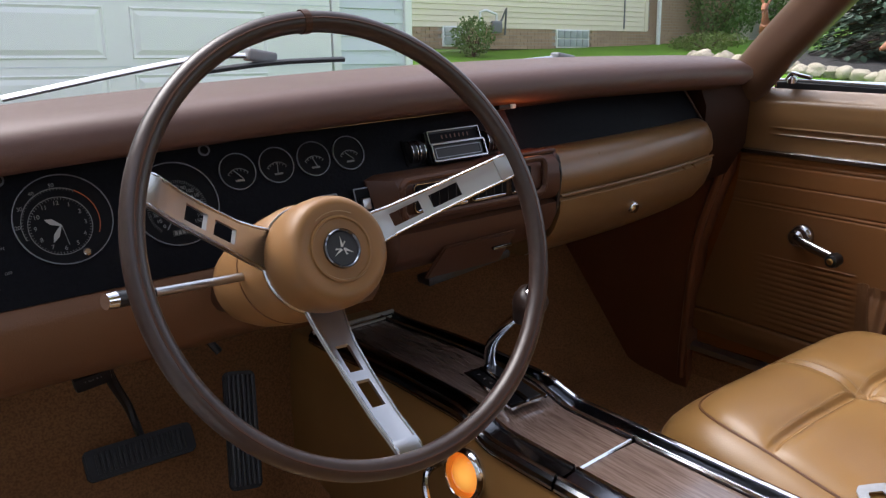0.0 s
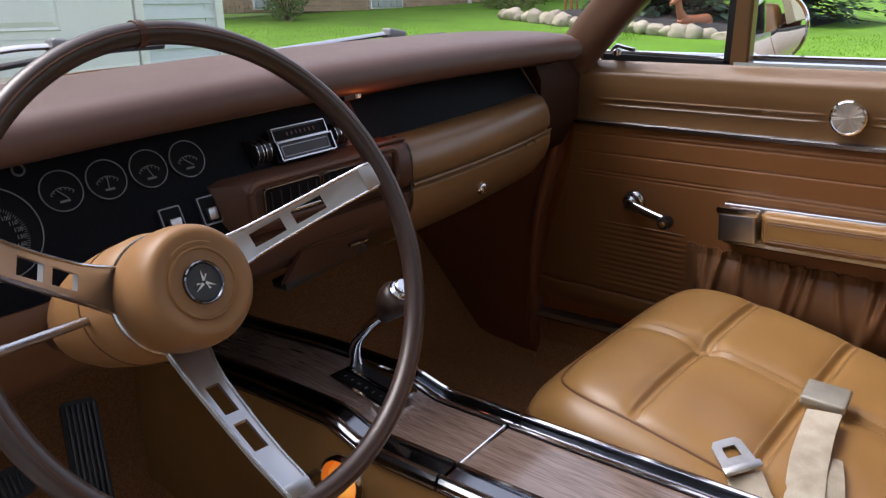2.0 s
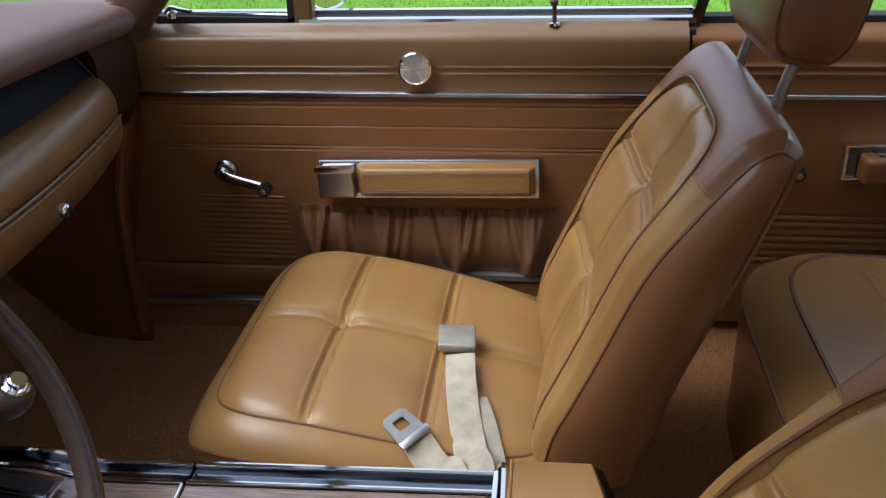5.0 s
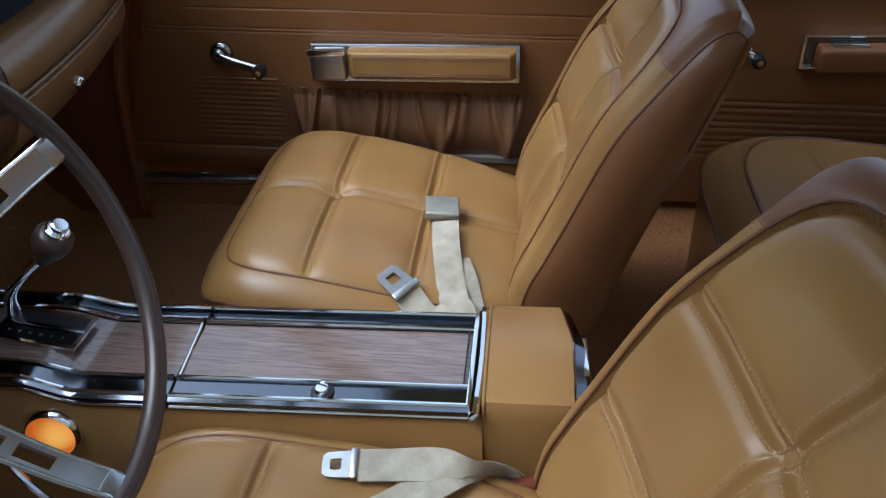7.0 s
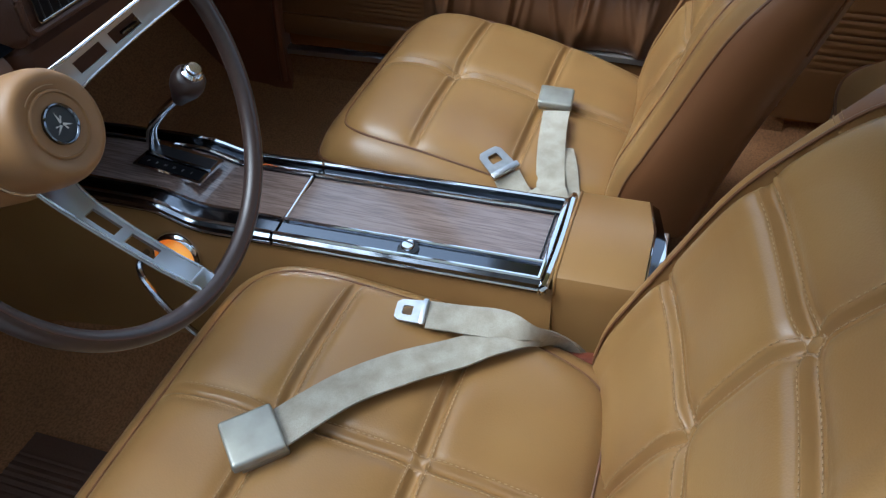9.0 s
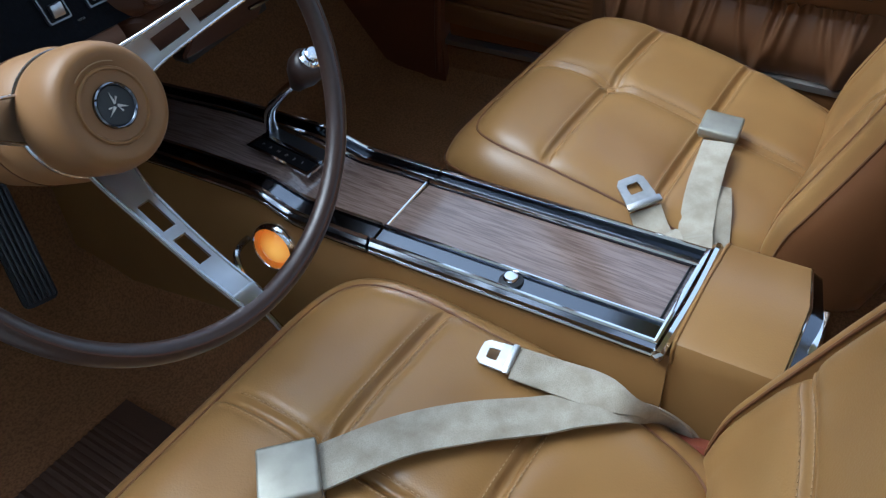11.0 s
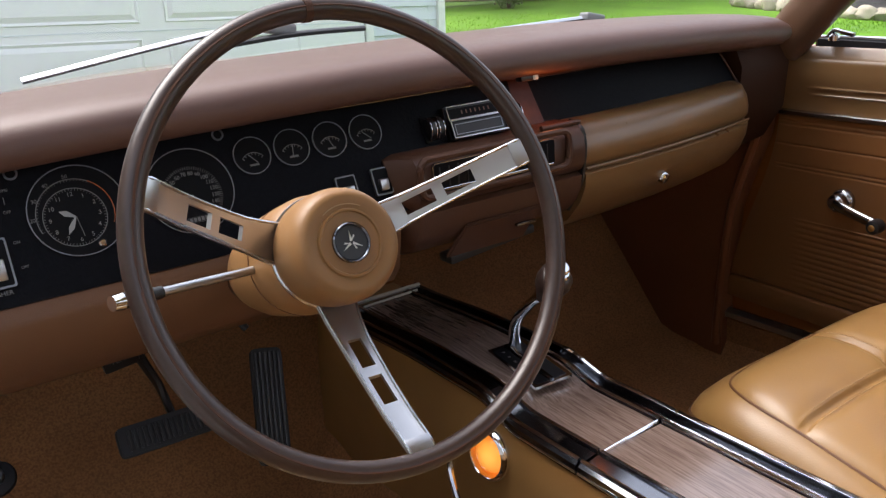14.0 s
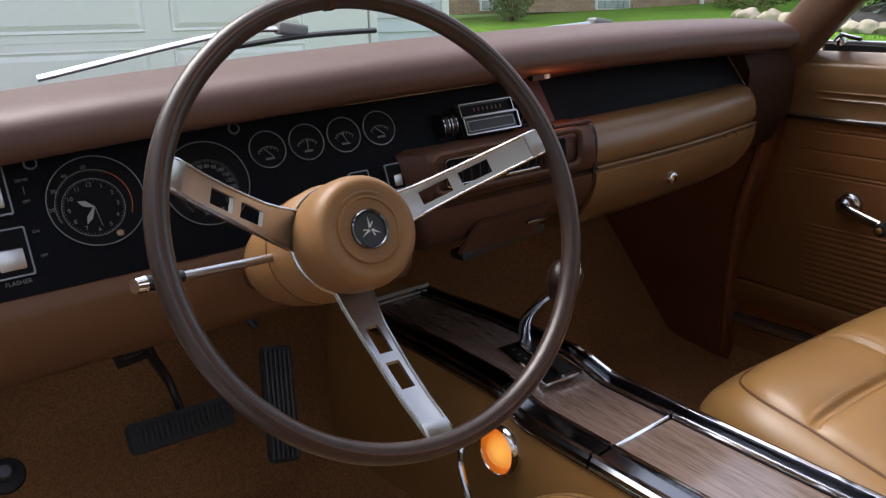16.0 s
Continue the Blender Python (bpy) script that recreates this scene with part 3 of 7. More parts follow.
def pocket_pt(u, v):
    y = 0.112 - 0.497 * u
    z = 0.292 + 0.134 * v
    zz = z + dz(y) - 0.007 * math.sin(math.pi * u) * v
    end = smooth(0, 0.14, u) * smooth(1, 0.88, u)
    d = 0.002 + 0.018 * math.sin(math.pi * min(1, v * 1.15)) ** 0.7 * end
    for c, w, a in FOLDS:
        d += 0.0125 * a * end * bump1(y - c - 0.030 * math.sin(c * 47) * (1 - v) ** 1.4, w * (0.55 + 1.0 * (1 - v))) * (0.30 + 0.70 * v)
    if v > 0.86:
        d += 0.0018 * math.sin(y * 520) * (0.6 + 0.4 * math.sin(y * 91)) * smooth(0.86, 0.93, v)
        zz += 0.0018 * math.sin(y * 260 + 1) * smooth(0.9, 1.0, v)
    return (XR - d, y, zz)


surf(bm, pocket_pt, 260, 40)
solid(bm, -0.002)
part("map_pocket", bm, M_POCKET, door, "gathered brown vinyl map pocket")
bm = bmesh.new()
part("kick_strip", sweep_y(bm, [(XR - 0.001, 0.262), (XR - 0.010, 0.264), (XR - 0.012, 0.276), (XR - 0.002, 0.279)], -0.56, 0.02, 2, lambda x, y, z: (x, y, z + 0.012 + dz(y))), M_SATIN, door, "bright kick strip under the pocket")

# vent window
vent = thing("vent_window", (XR + 0.04, 0.05, 0.76), "black-framed triangular vent window with chrome latch", "window")
bm = bmesh.new()
sweep_y(bm, [(XR + 0.025, 0.730), (XR + 0.025, 0.753), (XR + 0.050, 0.753), (XR + 0.050, 0.730)], 0.05, 0.30, 1, lambda x, y, z: (x, y, z + dz(y) + 0.006 * smooth(0.1, 0.3, y)))
part("bottom_frame", bm, M_FELT, vent, "black rubber frame")
part("bright_edge", tube(bmesh.new(), [(XR + 0.038, 0.065, 0.7585), (XR + 0.038, 0.27, 0.7715)], 0.003, 8), M_CHROME, vent)
bm = bmesh.new()
prism(bm, [(0.055, 0.740), (0.067, 0.740), (0.044, 1.02), (0.032, 1.02)], Matrix(((0, 0, 1, XR + 0.025), (1, 0, 0, 0), (0, 1, 0, 0), (0, 0, 0, 1))), 0.02)
part("rear_frame", bm, M_FELT, vent, "black rubber frame")
bm = bmesh.new()
prism(bm, [(0.022, 0.742), (0.054, 0.742), (0.031, 1.04), (0.006, 1.04)], Matrix(((0, 0, 1, XR + 0.018), (1, 0, 0, 0), (0, 1, 0, 0), (0, 0, 0, 1))), 0.028)
bmesh.ops.bevel(bm, geom=bm.edges[:], offset=0.004, segments=2, affect='EDGES')
part("division_bar", bm, M_DOORTOP, vent, "brown painted division bar")
bm = bmesh.new()
prism(bm, [(0.073, 0.752), (0.30, 0.768), (0.05, 1.02)], Matrix(((0, 0, 1, XR + 0.036), (1, 0, 0, 0), (0, 1, 0, 0), (0, 0, 0, 1))), 0.003)
pane = part("pane", bm, M_GLASS, vent, "clear vent glass")
pane.visible_shadow = False
bm = tube(bmesh.new(), catmull([(XR + 0.018, 0.275, 0.775), (XR + 0.012, 0.262, 0.785), (XR + 0.008, 0.245, 0.782), (XR + 0.006, 0.225, 0.778)], 6), 0.0055, 10, flat=0.7)
lathe(bm, [(0.009, 0), (0.009, 0.008), (0.005, 0.012)], pose(XR + 0.012, 0.262, 0.768), 16)
part("latch", bm, M_CHROME, vent, "chrome vent latch")

# rear side trim and quarter window edge
bm = bmesh.new()


def quarter(u, v):
    y = -0.592 - 0.95 * u
    z = 0.20 + 0.545 * v
    d = 0
    for zz in (0.681, 0.667):
        d += 0.003 * bump1(z - zz, 0.003)
    for k in range(9):
        d -= 0.0018 * bump1(z - 0.31 - 0.014 * k, 0.002)
    d -= 0.03 * smooth(0.712, 0.745, z) ** 2
    return (XR - d, y, z + dz(y))


surf(bm, quarter, 30, 170)
skin = sweep_y(bmesh.new(), [(XR + 0.067, 0.15), (XR + 0.10, 0.30), (XR + 0.115, 0.50), (XR + 0.105, 0.66), (XR + 0.067, 0.745), (XR + 0.02, 0.72), (XR + 0.014, 0.15)], -1.75, -0.594, 4, lambda x, y, z: (x, y, z + dz(y)))
jamb = nbox((0.006, 0.018, 0.535), pose(XR + 0.010, -0.589, 0.4475), 0.001, 1)
qp = solo("quarter_panel_right", bm, M_DOOR, "brown vinyl side trim beside the rear seat", "side panel", kind="structure")
bm = bmesh.new()
sweep_y(bm, [(XR + 0.004, 0.6255), (XR - 0.004, 0.6260), (XR - 0.007, 0.6285), (XR - 0.007, 0.6345), (XR - 0.004, 0.6370), (XR + 0.004, 0.6375)], -1.5, -0.592, 6, lambda x, y, z: (x, y, z + dz(y)))
part("trim_strip", bm, M_TRIM, qp, "bright chrome trim strip")
part("door_gap", jamb, M_FELT, qp, "black gap behind the door")
part("outer_skin", skin, M_PAINT, qp, "glossy orange-bronze painted outer skin")
crank(qp, -0.742, 0.500, -0.764, 0.492)
ra = part("armrest_base", nbox((0.016, 0.40, 0.062), pose(XR - 0.006, -1.042, 0.496), 0.006), M_DKCHROME, qp, "dark chrome armrest base")
for zz in (0.468, 0.525):
    part("bright_edge", nbox((0.020, 0.40, 0.005), pose(XR - 0.008, -1.042, zz), 0.0015), M_CHROME, ra, "chrome frame edge")
part("bright_edge", nbox((0.020, 0.006, 0.058), pose(XR - 0.008, -0.845, 0.4965), 0.0015), M_CHROME, ra, "chrome frame edge")
part("armrest_pad", nbox((0.040, 0.370, 0.046), pose(XR - 0.030, -1.050, 0.490), 0.010, 3), M_SHELL, ra, "brown vinyl rear armrest")
part("ashtray", nbox((0.026, 0.060, 0.006), pose(XR - 0.030, -0.915, 0.514), 0.002), M_CHROME, ra, "chrome ashtray lid")
bm = bmesh.new()
prism(bm, [(-0.588, 0.715), (-0.605, 0.715), (-0.665, 0.93), (-0.70, 1.10), (-0.675, 1.10), (-0.643, 0.93)], Matrix(((0, 0, 1, XR + 0.022), (1, 0, 0, 0), (0, 1, 0, 0), (0, 0, 0, 1))), 0.022)
part("quarter_window_edge", bm, M_DKCHROME, qp, "dark metal leading edge of the quarter window")
bm = bmesh.new()
sweep_y(bm, [(XR + 0.028, 0.725), (XR + 0.028, 0.752), (XR + 0.062, 0.752), (XR + 0.062, 0.725)], -1.45, -0.605, 2, lambda x, y, z: (x, y, z + dz(y)))
part("window_channel", bm, M_FELT, qp, "black felt window channel")

# exterior mirror
mir = thing("side_mirror", (0.90, 0.045, 0.72), "round chrome side mirror on the passenger door", "mirror")
mm = frame_of((0.90, 0.040, 0.795), (0.76, -0.65, 0.0), (0, 0, 1))
part("rim", lathe(bmesh.new(), [(0.0580, 0.001), (0.0582, 0.0050), (0.0610, 0.0062), (0.0645, 0.0040), (0.0648, -0.004)], mm, 48), M_CHROME, mir, "chrome mirror rim")
part("housing", lathe(bmesh.new(), [(0.060, 0.0), (0.064, -0.004), (0.060, -0.016), (0.045, -0.034), (0.018, -0.044)], mm, 40), M_CHROME, mir)
part("glass", lathe(bmesh.new(), [(0.0585, 0.0005), (0.0585, 0.0025), (0.0, 0.003)], mm, 40, False), M_MIRROR, mir, "round mirror glass")
part("stem", tube(bmesh.new(), catmull([(0.79, 0.07, 0.735), (0.83, 0.085, 0.745), (0.87, 0.085, 0.76), (0.885, 0.062, 0.785)], 6), 0.011, 12), M_CHROME, mir)

# ---------- dashboard ----------
dash = thing("dashboard", (CX, 0.5, 0.55), "brown padded dashboard with black instrument panel", "dashboard", kind="structure")


def pad_z(x, y, z):
    a = (x - CX) / 0.72
    return (x, y + 0.012 * a * a, z - 0.022 * a * a)


PADP = [(0.66, 0.790), (0.66, 0.826), (0.58, 0.838), (0.48, 0.8435), (0.38, 0.8425), (0.325, 0.8400), (0.292, 0.8370), (0.272, 0.8330), (0.259, 0.8265), (0.2520, 0.8170), (0.2505, 0.8060), (0.2540, 0.7960), (0.262, 0.7905), (0.285, 0.790), (0.30, 0.784), (0.60, 0.776)]


def pad_end(x, y, z):
    """The pad's section, pulled in to a rounded end at the passenger's side."""
    k = smooth(0.560, 0.604, x) ** 2
    return pad_z(x, y + 0.010 * k * smooth(0.30, 0.25, y), z - (z - 0.812) * 0.30 * k)


part("pad", sweep_x(bmesh.new(), PADP, -0.74, 0.604, 60, pad_end), M_PAD, dash, "maroon-brown padded dash top")
part("corner_trim", sweep_x(bmesh.new(), [(0.330, 0.775), (0.322, 0.792), (0.335, 0.806), (0.62, 0.812), (0.62, 0.775)], 0.598, 0.700, 4), M_PILLAR, dash, "brown painted corner between dash and pillar")
ml = part("map_light", nbox((0.026, 0.012, 0.007), pose(0.048, 0.276, 0.7865), 0.002), M_BLACKPL, dash, "small map light under the pad")
part("lens", nbox((0.007, 0.005, 0.006), pose(0.058, 0.2690, 0.7868), 0.001, 1), mat("pale_lamp_lens", (0.40, 0.36, 0.30), 0.3, emit=0.12), ml, "pale lit lens")


def dash_y(z):
    return 0.284 + 0.4 * (z - 0.744)


DM = frame_of((0, dash_y(0.744), 0.744), (1, 0, 0), (0, 0.4, 1))  # x right, y up the panel, z towards the seats


def dp(x, z, h=0.0):
    """A point on the instrument panel."""
    v = Vector((x, dash_y(z), z))
    return v + h * DM.to_3x3() @ Vector((0, 0, 1))


def dmat(x, z, h=0.0):
    m = DM.copy()
    m.translation = dp(x, z, h)
    return m


bm = bmesh.new()
sweep_x(bm, [(dash_y(0.786), 0.786), (dash_y(0.66), 0.660), (dash_y(0.66) + 0.09, 0.640), (dash_y(0.786) + 0.06, 0.776)], -0.74, 0.035, 1)
ip = part("instrument_panel", bm, M_BLACK, dash, "black crackle-finish instrument panel")
part("panel_bead", tube(bmesh.new(), [dp(-0.74, 0.781, 0.002), dp(-0.02, 0.785, 0.002)], 0.0022, 8), M_DKCHROME, ip)
bm = bmesh.new()
sweep_x(bm, [(0.252, 0.659), (0.246, 0.650), (0.244, 0.640), (0.256, 0.590), (0.275, 0.570), (0.34, 0.56), (0.36, 0.64)], -0.74, -0.176, 6)
part("lower_panel", bm, M_LOWER, dash, "brown lower dash panel under the gauges")
# glove box side, bowed away from the seats towards its end
def bow(x):
    return 0.056 * max(0.0, (x - 0.112) / 0.430) ** 2


bm = bmesh.new()
sweep_x(bm, [(dash_y(0.79) + 0.012, 0.790), (dash_y(0.715) + 0.012, 0.715), (0.40, 0.70), (0.42, 0.785)], 0.036, 0.553, 24, lambda x, y, z: (x - 0.033 * smooth(0.715, 0.79, z) * smooth(0.40, 0.54, x), y + bow(x) * 0.8, z))
bp_ = part("passenger_panel", bm, M_BLACK, dash, "black textured panel above the glove box")
part("grained_inset", prism(bmesh.new(), [(0.036, 0.716), (0.083, 0.716), (0.072, 0.783), (0.036, 0.783)], frame_of((0, dash_y(0) + 0.0095, 0), (1, 0, 0), (0, 0.4, 1)) @ Matrix.Diagonal((1, 1.077, 1, 1)), 0.002), M_GLOW_INSET, bp_, "black grained inset coloured reddish for the map light's glow")
part("panel_seam", tube(bmesh.new(), [dp(0.083, 0.717, -0.008), dp(0.072, 0.785, -0.008)], 0.0012, 6), M_BLACKPL, bp_)
part("end_bead", tube(bmesh.new(), catmull([dp(x, z, -0.009) + Vector((0, bow(x) * 0.8, 0)) for x, z in ((0.05, 0.7850), (0.20, 0.7850), (0.35, 0.7845), (0.482, 0.7835), (0.509, 0.7780), (0.525, 0.7550), (0.545, 0.7180))], 5), 0.0016, 8), M_DARKBROWN, bp_)


GBP = [(0.300, 0.722), (0.268, 0.7225), (0.252, 0.716), (0.242, 0.700), (0.238, 0.682), (0.2395, 0.668), (0.246, 0.661), (0.246, 0.657), (0.238, 0.652), (0.240, 0.635), (0.252, 0.610), (0.278, 0.582), (0.318, 0.560), (0.40, 0.555), (0.40, 0.72)]


def gb_bend(x, y, z):
    e = smooth(0.515, 0.548, x)
    return (x - 0.012 * e * smooth(0.66, 0.56, z), y + bow(x) + 0.012 * e * e, z - (z - 0.66) * 0.06 * e)


glove = part("glove_box_door", sweep_x(bmesh.new(), GBP, 0.112, 0.548, 32, gb_bend), M_GLOVE, dash, "padded brown glove box door")
part("crease_strip", tube(bmesh.new(), [(0.116 + 0.0143 * k, 0.2410 + bow(0.116 + 0.0143 * k), 0.6590) for k in range(30)], 0.0024, 8), M_GLOVE, glove)
gl = frame_of((0.284, 0.2585, 0.6130), (1, 0, 0), (0, -0.35, 1))
part("lock", lathe(bmesh.new(), [(0.0095, -0.003), (0.0095, 0.003), (0.0075, 0.006), (0.003, 0.0065)], gl, 24), M_CHROME, glove, "chrome glove box lock")
# centre bezel, ash tray
CBP = [(0.30, 0.724), (0.262, 0.724), (0.242, 0.719), (0.232, 0.708), (0.230, 0.690), (0.2315, 0.672), (0.238, 0.662), (0.246, 0.658), (0.238, 0.653), (0.240, 0.636), (0.250, 0.618), (0.268, 0.600), (0.30, 0.59), (0.36, 0.59), (0.36, 0.72)]
cbz = part("centre_bezel", sweep_x(bmesh.new(), CBP, -0.1755, 0.104, 24, lambda x, y, z: (x, y + 0.03 * smooth(-0.150, -0.175, x), z)), M_DARKBROWN, dash, "brown moulded heater and vent bezel")
part("bezel_top_strip", tube(bmesh.new(), [(0.045, 0.247, 0.7235), (0.10, 0.247, 0.7235), (0.112, 0.25, 0.722)], 0.004, 8), M_DARKBROWN, cbz, "rounded brown trim edge")
for x0, x1 in ((-0.137, -0.0565), (-0.0515, 0.005), (0.012, 0.047)):
    w = x1 - x0
    vm = frame_of(((x0 + x1) / 2, 0.2285, 0.6970), (1, 0, 0), (0, -0.02, 1))
    fr = part("vent_frame", prism(bmesh.new(), rbox_outline(w, 0.034, 0.005), vm, 0.004), M_TRIM, cbz, "chrome-edged vent opening")
    part("vent_recess", prism(bmesh.new(), rbox_outline(w - 0.0022, 0.0318, 0.004), vm, 0.005), M_DIAL, fr, "black vent recess")
    for k in range(int(w / 0.013)):
        part("vane", nbox((0.0014, 0.003, 0.024), pose(x0 + 0.008 + 0.013 * k, 0.2240, 0.6970, 0, 0, 25)), M_BLACKPL, fr)
    part("vent_lip", tube(bmesh.new(), [(x0 + 0.004, 0.2235, 0.6825), (x1 - 0.004, 0.2235, 0.6825)], 0.0010, 6), M_TRIM, fr)
rr = rbox_outline(0.226, 0.046, 0.012, 4)
rm_ = frame_of((-0.040, 0.2285, 0.6970), (1, 0, 0), (0, -0.02, 1))
part("bezel_frame", tube(bmesh.new(), [rm_ @ Vector((x, y, 0.002)) for x, y in rr], 0.0045, 8, True), M_DARKBROWN, cbz, "raised brown frame round the vents")
part("bezel_seam", tube(bmesh.new(), catmull([(0.1075, 0.262, 0.724), (0.1080, 0.240, 0.715), (0.1078, 0.234, 0.690), (0.1076, 0.238, 0.662), (0.1060, 0.243, 0.640), (0.1040, 0.268, 0.600)], 5), 0.0030, 6), M_BLACKPL, cbz, "dark gap beside the glove box")
bm = prism(bmesh.new(), [(-0.105, -0.024), (0.018, -0.024), (0.034, 0.024), (-0.085, 0.024)], frame_of((0, 0.2565, 0.606), (1, 0, 0), (0, -0.5, 1)), 0.006)
bmesh.ops.bevel(bm, geom=bm.edges[:], offset=0.002, segments=2, affect='EDGES')
at = part("ashtray_door", bm, M_DARKBROWN, cbz, "brown ashtray door with small pull")
part("pull", nbox((0.032, 0.006, 0.004), pose(0.008, 0.243, 0.608), 0.0015), M_DKCHROME, at)
part("under_lip", nbox((0.14, 0.03, 0.012), pose(-0.02, 0.29, 0.578, 0, -5, 0), 0.004), M_BLACKPL, cbz, "black lip under the dash")
# end cap by the pillar
bm = bmesh.new()
prism(bm, [(0.275, 0.787), (0.255, 0.74), (0.262, 0.66), (0.30, 0.60), (0.36, 0.57), (0.60, 0.57), (0.60, 0.79)], Matrix(((0, 0, 1, 0.552), (1, 0, 0, 0.070), (0, 1, 0, 0), (0, 0, 0, 1))), 0.130)
part("end_cap", bm, M_ENDCAP, dash, "dark brown dash end cap")

# gauges
def ring(bm, m, r, w, h=0.002, n=48):
    return lathe(bm, [(r - w, 0), (r - w, h), (r, h), (r, 0), (r - w, 0)], m, n, False)


def arc_ticks(bm, m, r0, r1, a0, a1, n, w, h=0.0012):
    for i in range(n):
        a = radians(a0 + (a1 - a0) * i / (n - 1))
        mm_ = m @ Matrix.Rotation(a, 4, 'Z') @ Matrix.Translation(((r0 + r1) / 2, 0, h))
        box(bm, (r1 - r0, w, 0.0004), mm_)
    return bm


def text_mesh(body, size, m, h=0.0004):
    cu = bpy.data.curves.new("letters", 'FONT')
    cu.body, cu.size, cu.align_x, cu.align_y, cu.extrude = body, size, 'CENTER', 'CENTER', h / 2
    ob = bpy.data.objects.new("letters", cu)
    scene.collection.objects.link(ob)
    me = bpy.data.meshes.new_from_object(ob)
    bpy.data.objects.remove(ob)
    bm = bmesh.new()
    bm.from_mesh(me)
    bpy.data.meshes.remove(me)
    bmesh.ops.transform(bm, matrix=m, verts=bm.verts)
    return bm


def dial(name, x, z, r, label):
    m = dmat(x, z, 0.0005)
    d = part(name, lathe(bmesh.new(), [(r, 0.0), (r, 0.0008), (0.0, 0.0009)], m, 48, False), M_DIAL, dash, label)
    part("bezel", ring(bmesh.new(), m, r + 0.0008, 0.0009, 0.002), M_RING, d)
    return d, m


for i, x in enumerate((-0.3250, -0.2790, -0.2325, -0.1863)):
    d, m = dial("gauge", x, 0.7500 + 0.0010 * i, 0.0199, "small round black gauge with white scale")
    bm = bmesh.new()
    arc_ticks(bm, m @ Matrix.Translation((0, -0.012, 0)), 0.0125, 0.0150 , 40, 140, 7, 0.0007)
    pts = [m @ Vector((0.0150 * math.cos(radians(a)), -0.012 + 0.0150 * math.sin(radians(a)), 0.0016)) for a in range(40, 141, 10)]
    tube(bm, pts, 0.0004, 4)
    part("scale", bm, M_GREYMARK, d)
    part("needle", nbox((0.0008, 0.013, 0.0006), m @ Matrix.Translation((0, -0.004, 0.002)) @ Matrix.Rotation(radians((40, -10, 20, 48)[i]), 4, 'Z')), M_GREYMARK, d, "thin pale needle")
    part("marks", nbox((0.010, 0.0022, 0.0004), m @ Matrix.Translation((0, -0.0105, 0.0014))), M_GREYMARK, d)

clk, m = dial("clock", -0.5055, 0.7300, 0.0437, "large round black clock inside a tachometer ring")
m = m @ Matrix.Translation((-0.004, -0.006, 0))
bm = bmesh.new()
ring(bm, m, 0.0285, 0.0006, 0.0014)
arc_ticks(bm, m, 0.0258, 0.0284, 0, 354, 60, 0.0004)
part("minute_ring", bm, M_GREYMARK, clk)
for h in range(1, 13):
    a = radians(90 - 30 * h)
    part("numeral", text_mesh(str(h), 0.0058, m @ Matrix.Translation((0.0222 * math.cos(a), 0.0222 * math.sin(a), 0.0014))), M_GREYMARK, clk)
for ang, ln, w in ((150, 0.0155, 0.0028), (238, 0.0185, 0.0026)):
    mm_ = m @ Matrix.Rotation(radians(ang), 4, 'Z')
    part("hand_of_clock", prism(bmesh.new(), [(0, -w * 0.25), (ln * 0.6, -w), (ln, 0), (ln * 0.6, w), (0, w * 0.25)], mm_ @ Matrix.Translation((0, 0, 0.002)), 0.0005), M_WHITEMARK, clk)
part("second_pointer", nbox((0.0006, 0.020, 0.0004), m @ Matrix.Translation((0.002, -0.010, 0.0026)) @ Matrix.Rotation(radians(8), 4, 'Z')), M_GREYMARK, clk)
bm = bmesh.new()
m2 = m @ Matrix.Translation((0.001, 0.0025, 0))
pts = [m2 @ Vector((0.0345 * math.cos(radians(a)), 0.0345 * math.sin(radians(a)), 0.0014)) for a in range(60, 201, 7)]
tube(bm, pts, 0.0004, 4)
arc_ticks(bm, m2, 0.0325, 0.0345, 60, 200, 29, 0.0004)
part("tachometer_arc", bm, M_GREYMARK, clk)
bm = bmesh.new()
pts = [m2 @ Vector((0.0345 * math.cos(radians(a)), 0.0345 * math.sin(radians(a)), 0.0014)) for a in range(-25, 61, 5)]
tube(bm, pts, 0.0005, 4)
part("red_zone", bm, M_ORANGEMARK, clk, "orange-red end of the scale")
for tx, a in (("20", 178), ("30", 150), ("40", 122), ("50", 92)):
    part("numeral", text_mesh(tx, 0.0052, m2 @ Matrix.Translation((0.0375 * math.cos(radians(a)), 0.0375 * math.sin(radians(a)), 0.0014))), M_GREYMARK, clk)
part("reset_knob", lathe(bmesh.new(), [(0.0035, 0), (0.0038, 0.008), (0.0025, 0.0095)], dmat(-0.4935, 0.6960, 0.002), 16), M_CHROME, clk, "small chrome set knob")

spd, m = dial("speedometer", -0.3978, 0.7275, 0.0437, "large round black speedometer")
m = m @ Matrix.Translation((0.0, -0.006, 0))
bm = bmesh.new()
arc_ticks(bm, m, 0.0280, 0.0310, -42, 222, 61, 0.0004)
part("minute_ring", bm, M_GREYMARK, spd)
for k in range(16):
    a = radians(222 - 17.6 * k)
    part("numeral", text_mesh(str(10 * k), 0.0056, m @ Matrix.Translation((0.0236 * math.cos(a), 0.0236 * math.sin(a), 0.0014))), M_GREYMARK, spd)
part("needle", nbox((0.0012, 0.026, 0.0006), m @ Matrix.Rotation(radians(142), 4, 'Z') @ Matrix.Translation((0, 0.012, 0.002))), M_GREYMARK, spd, "pale needle")
part("odometer", nbox((0.022, 0.006, 0.0006), m @ Matrix.Translation((0, -0.0245, 0.0012))), M_BLACKPL, spd)
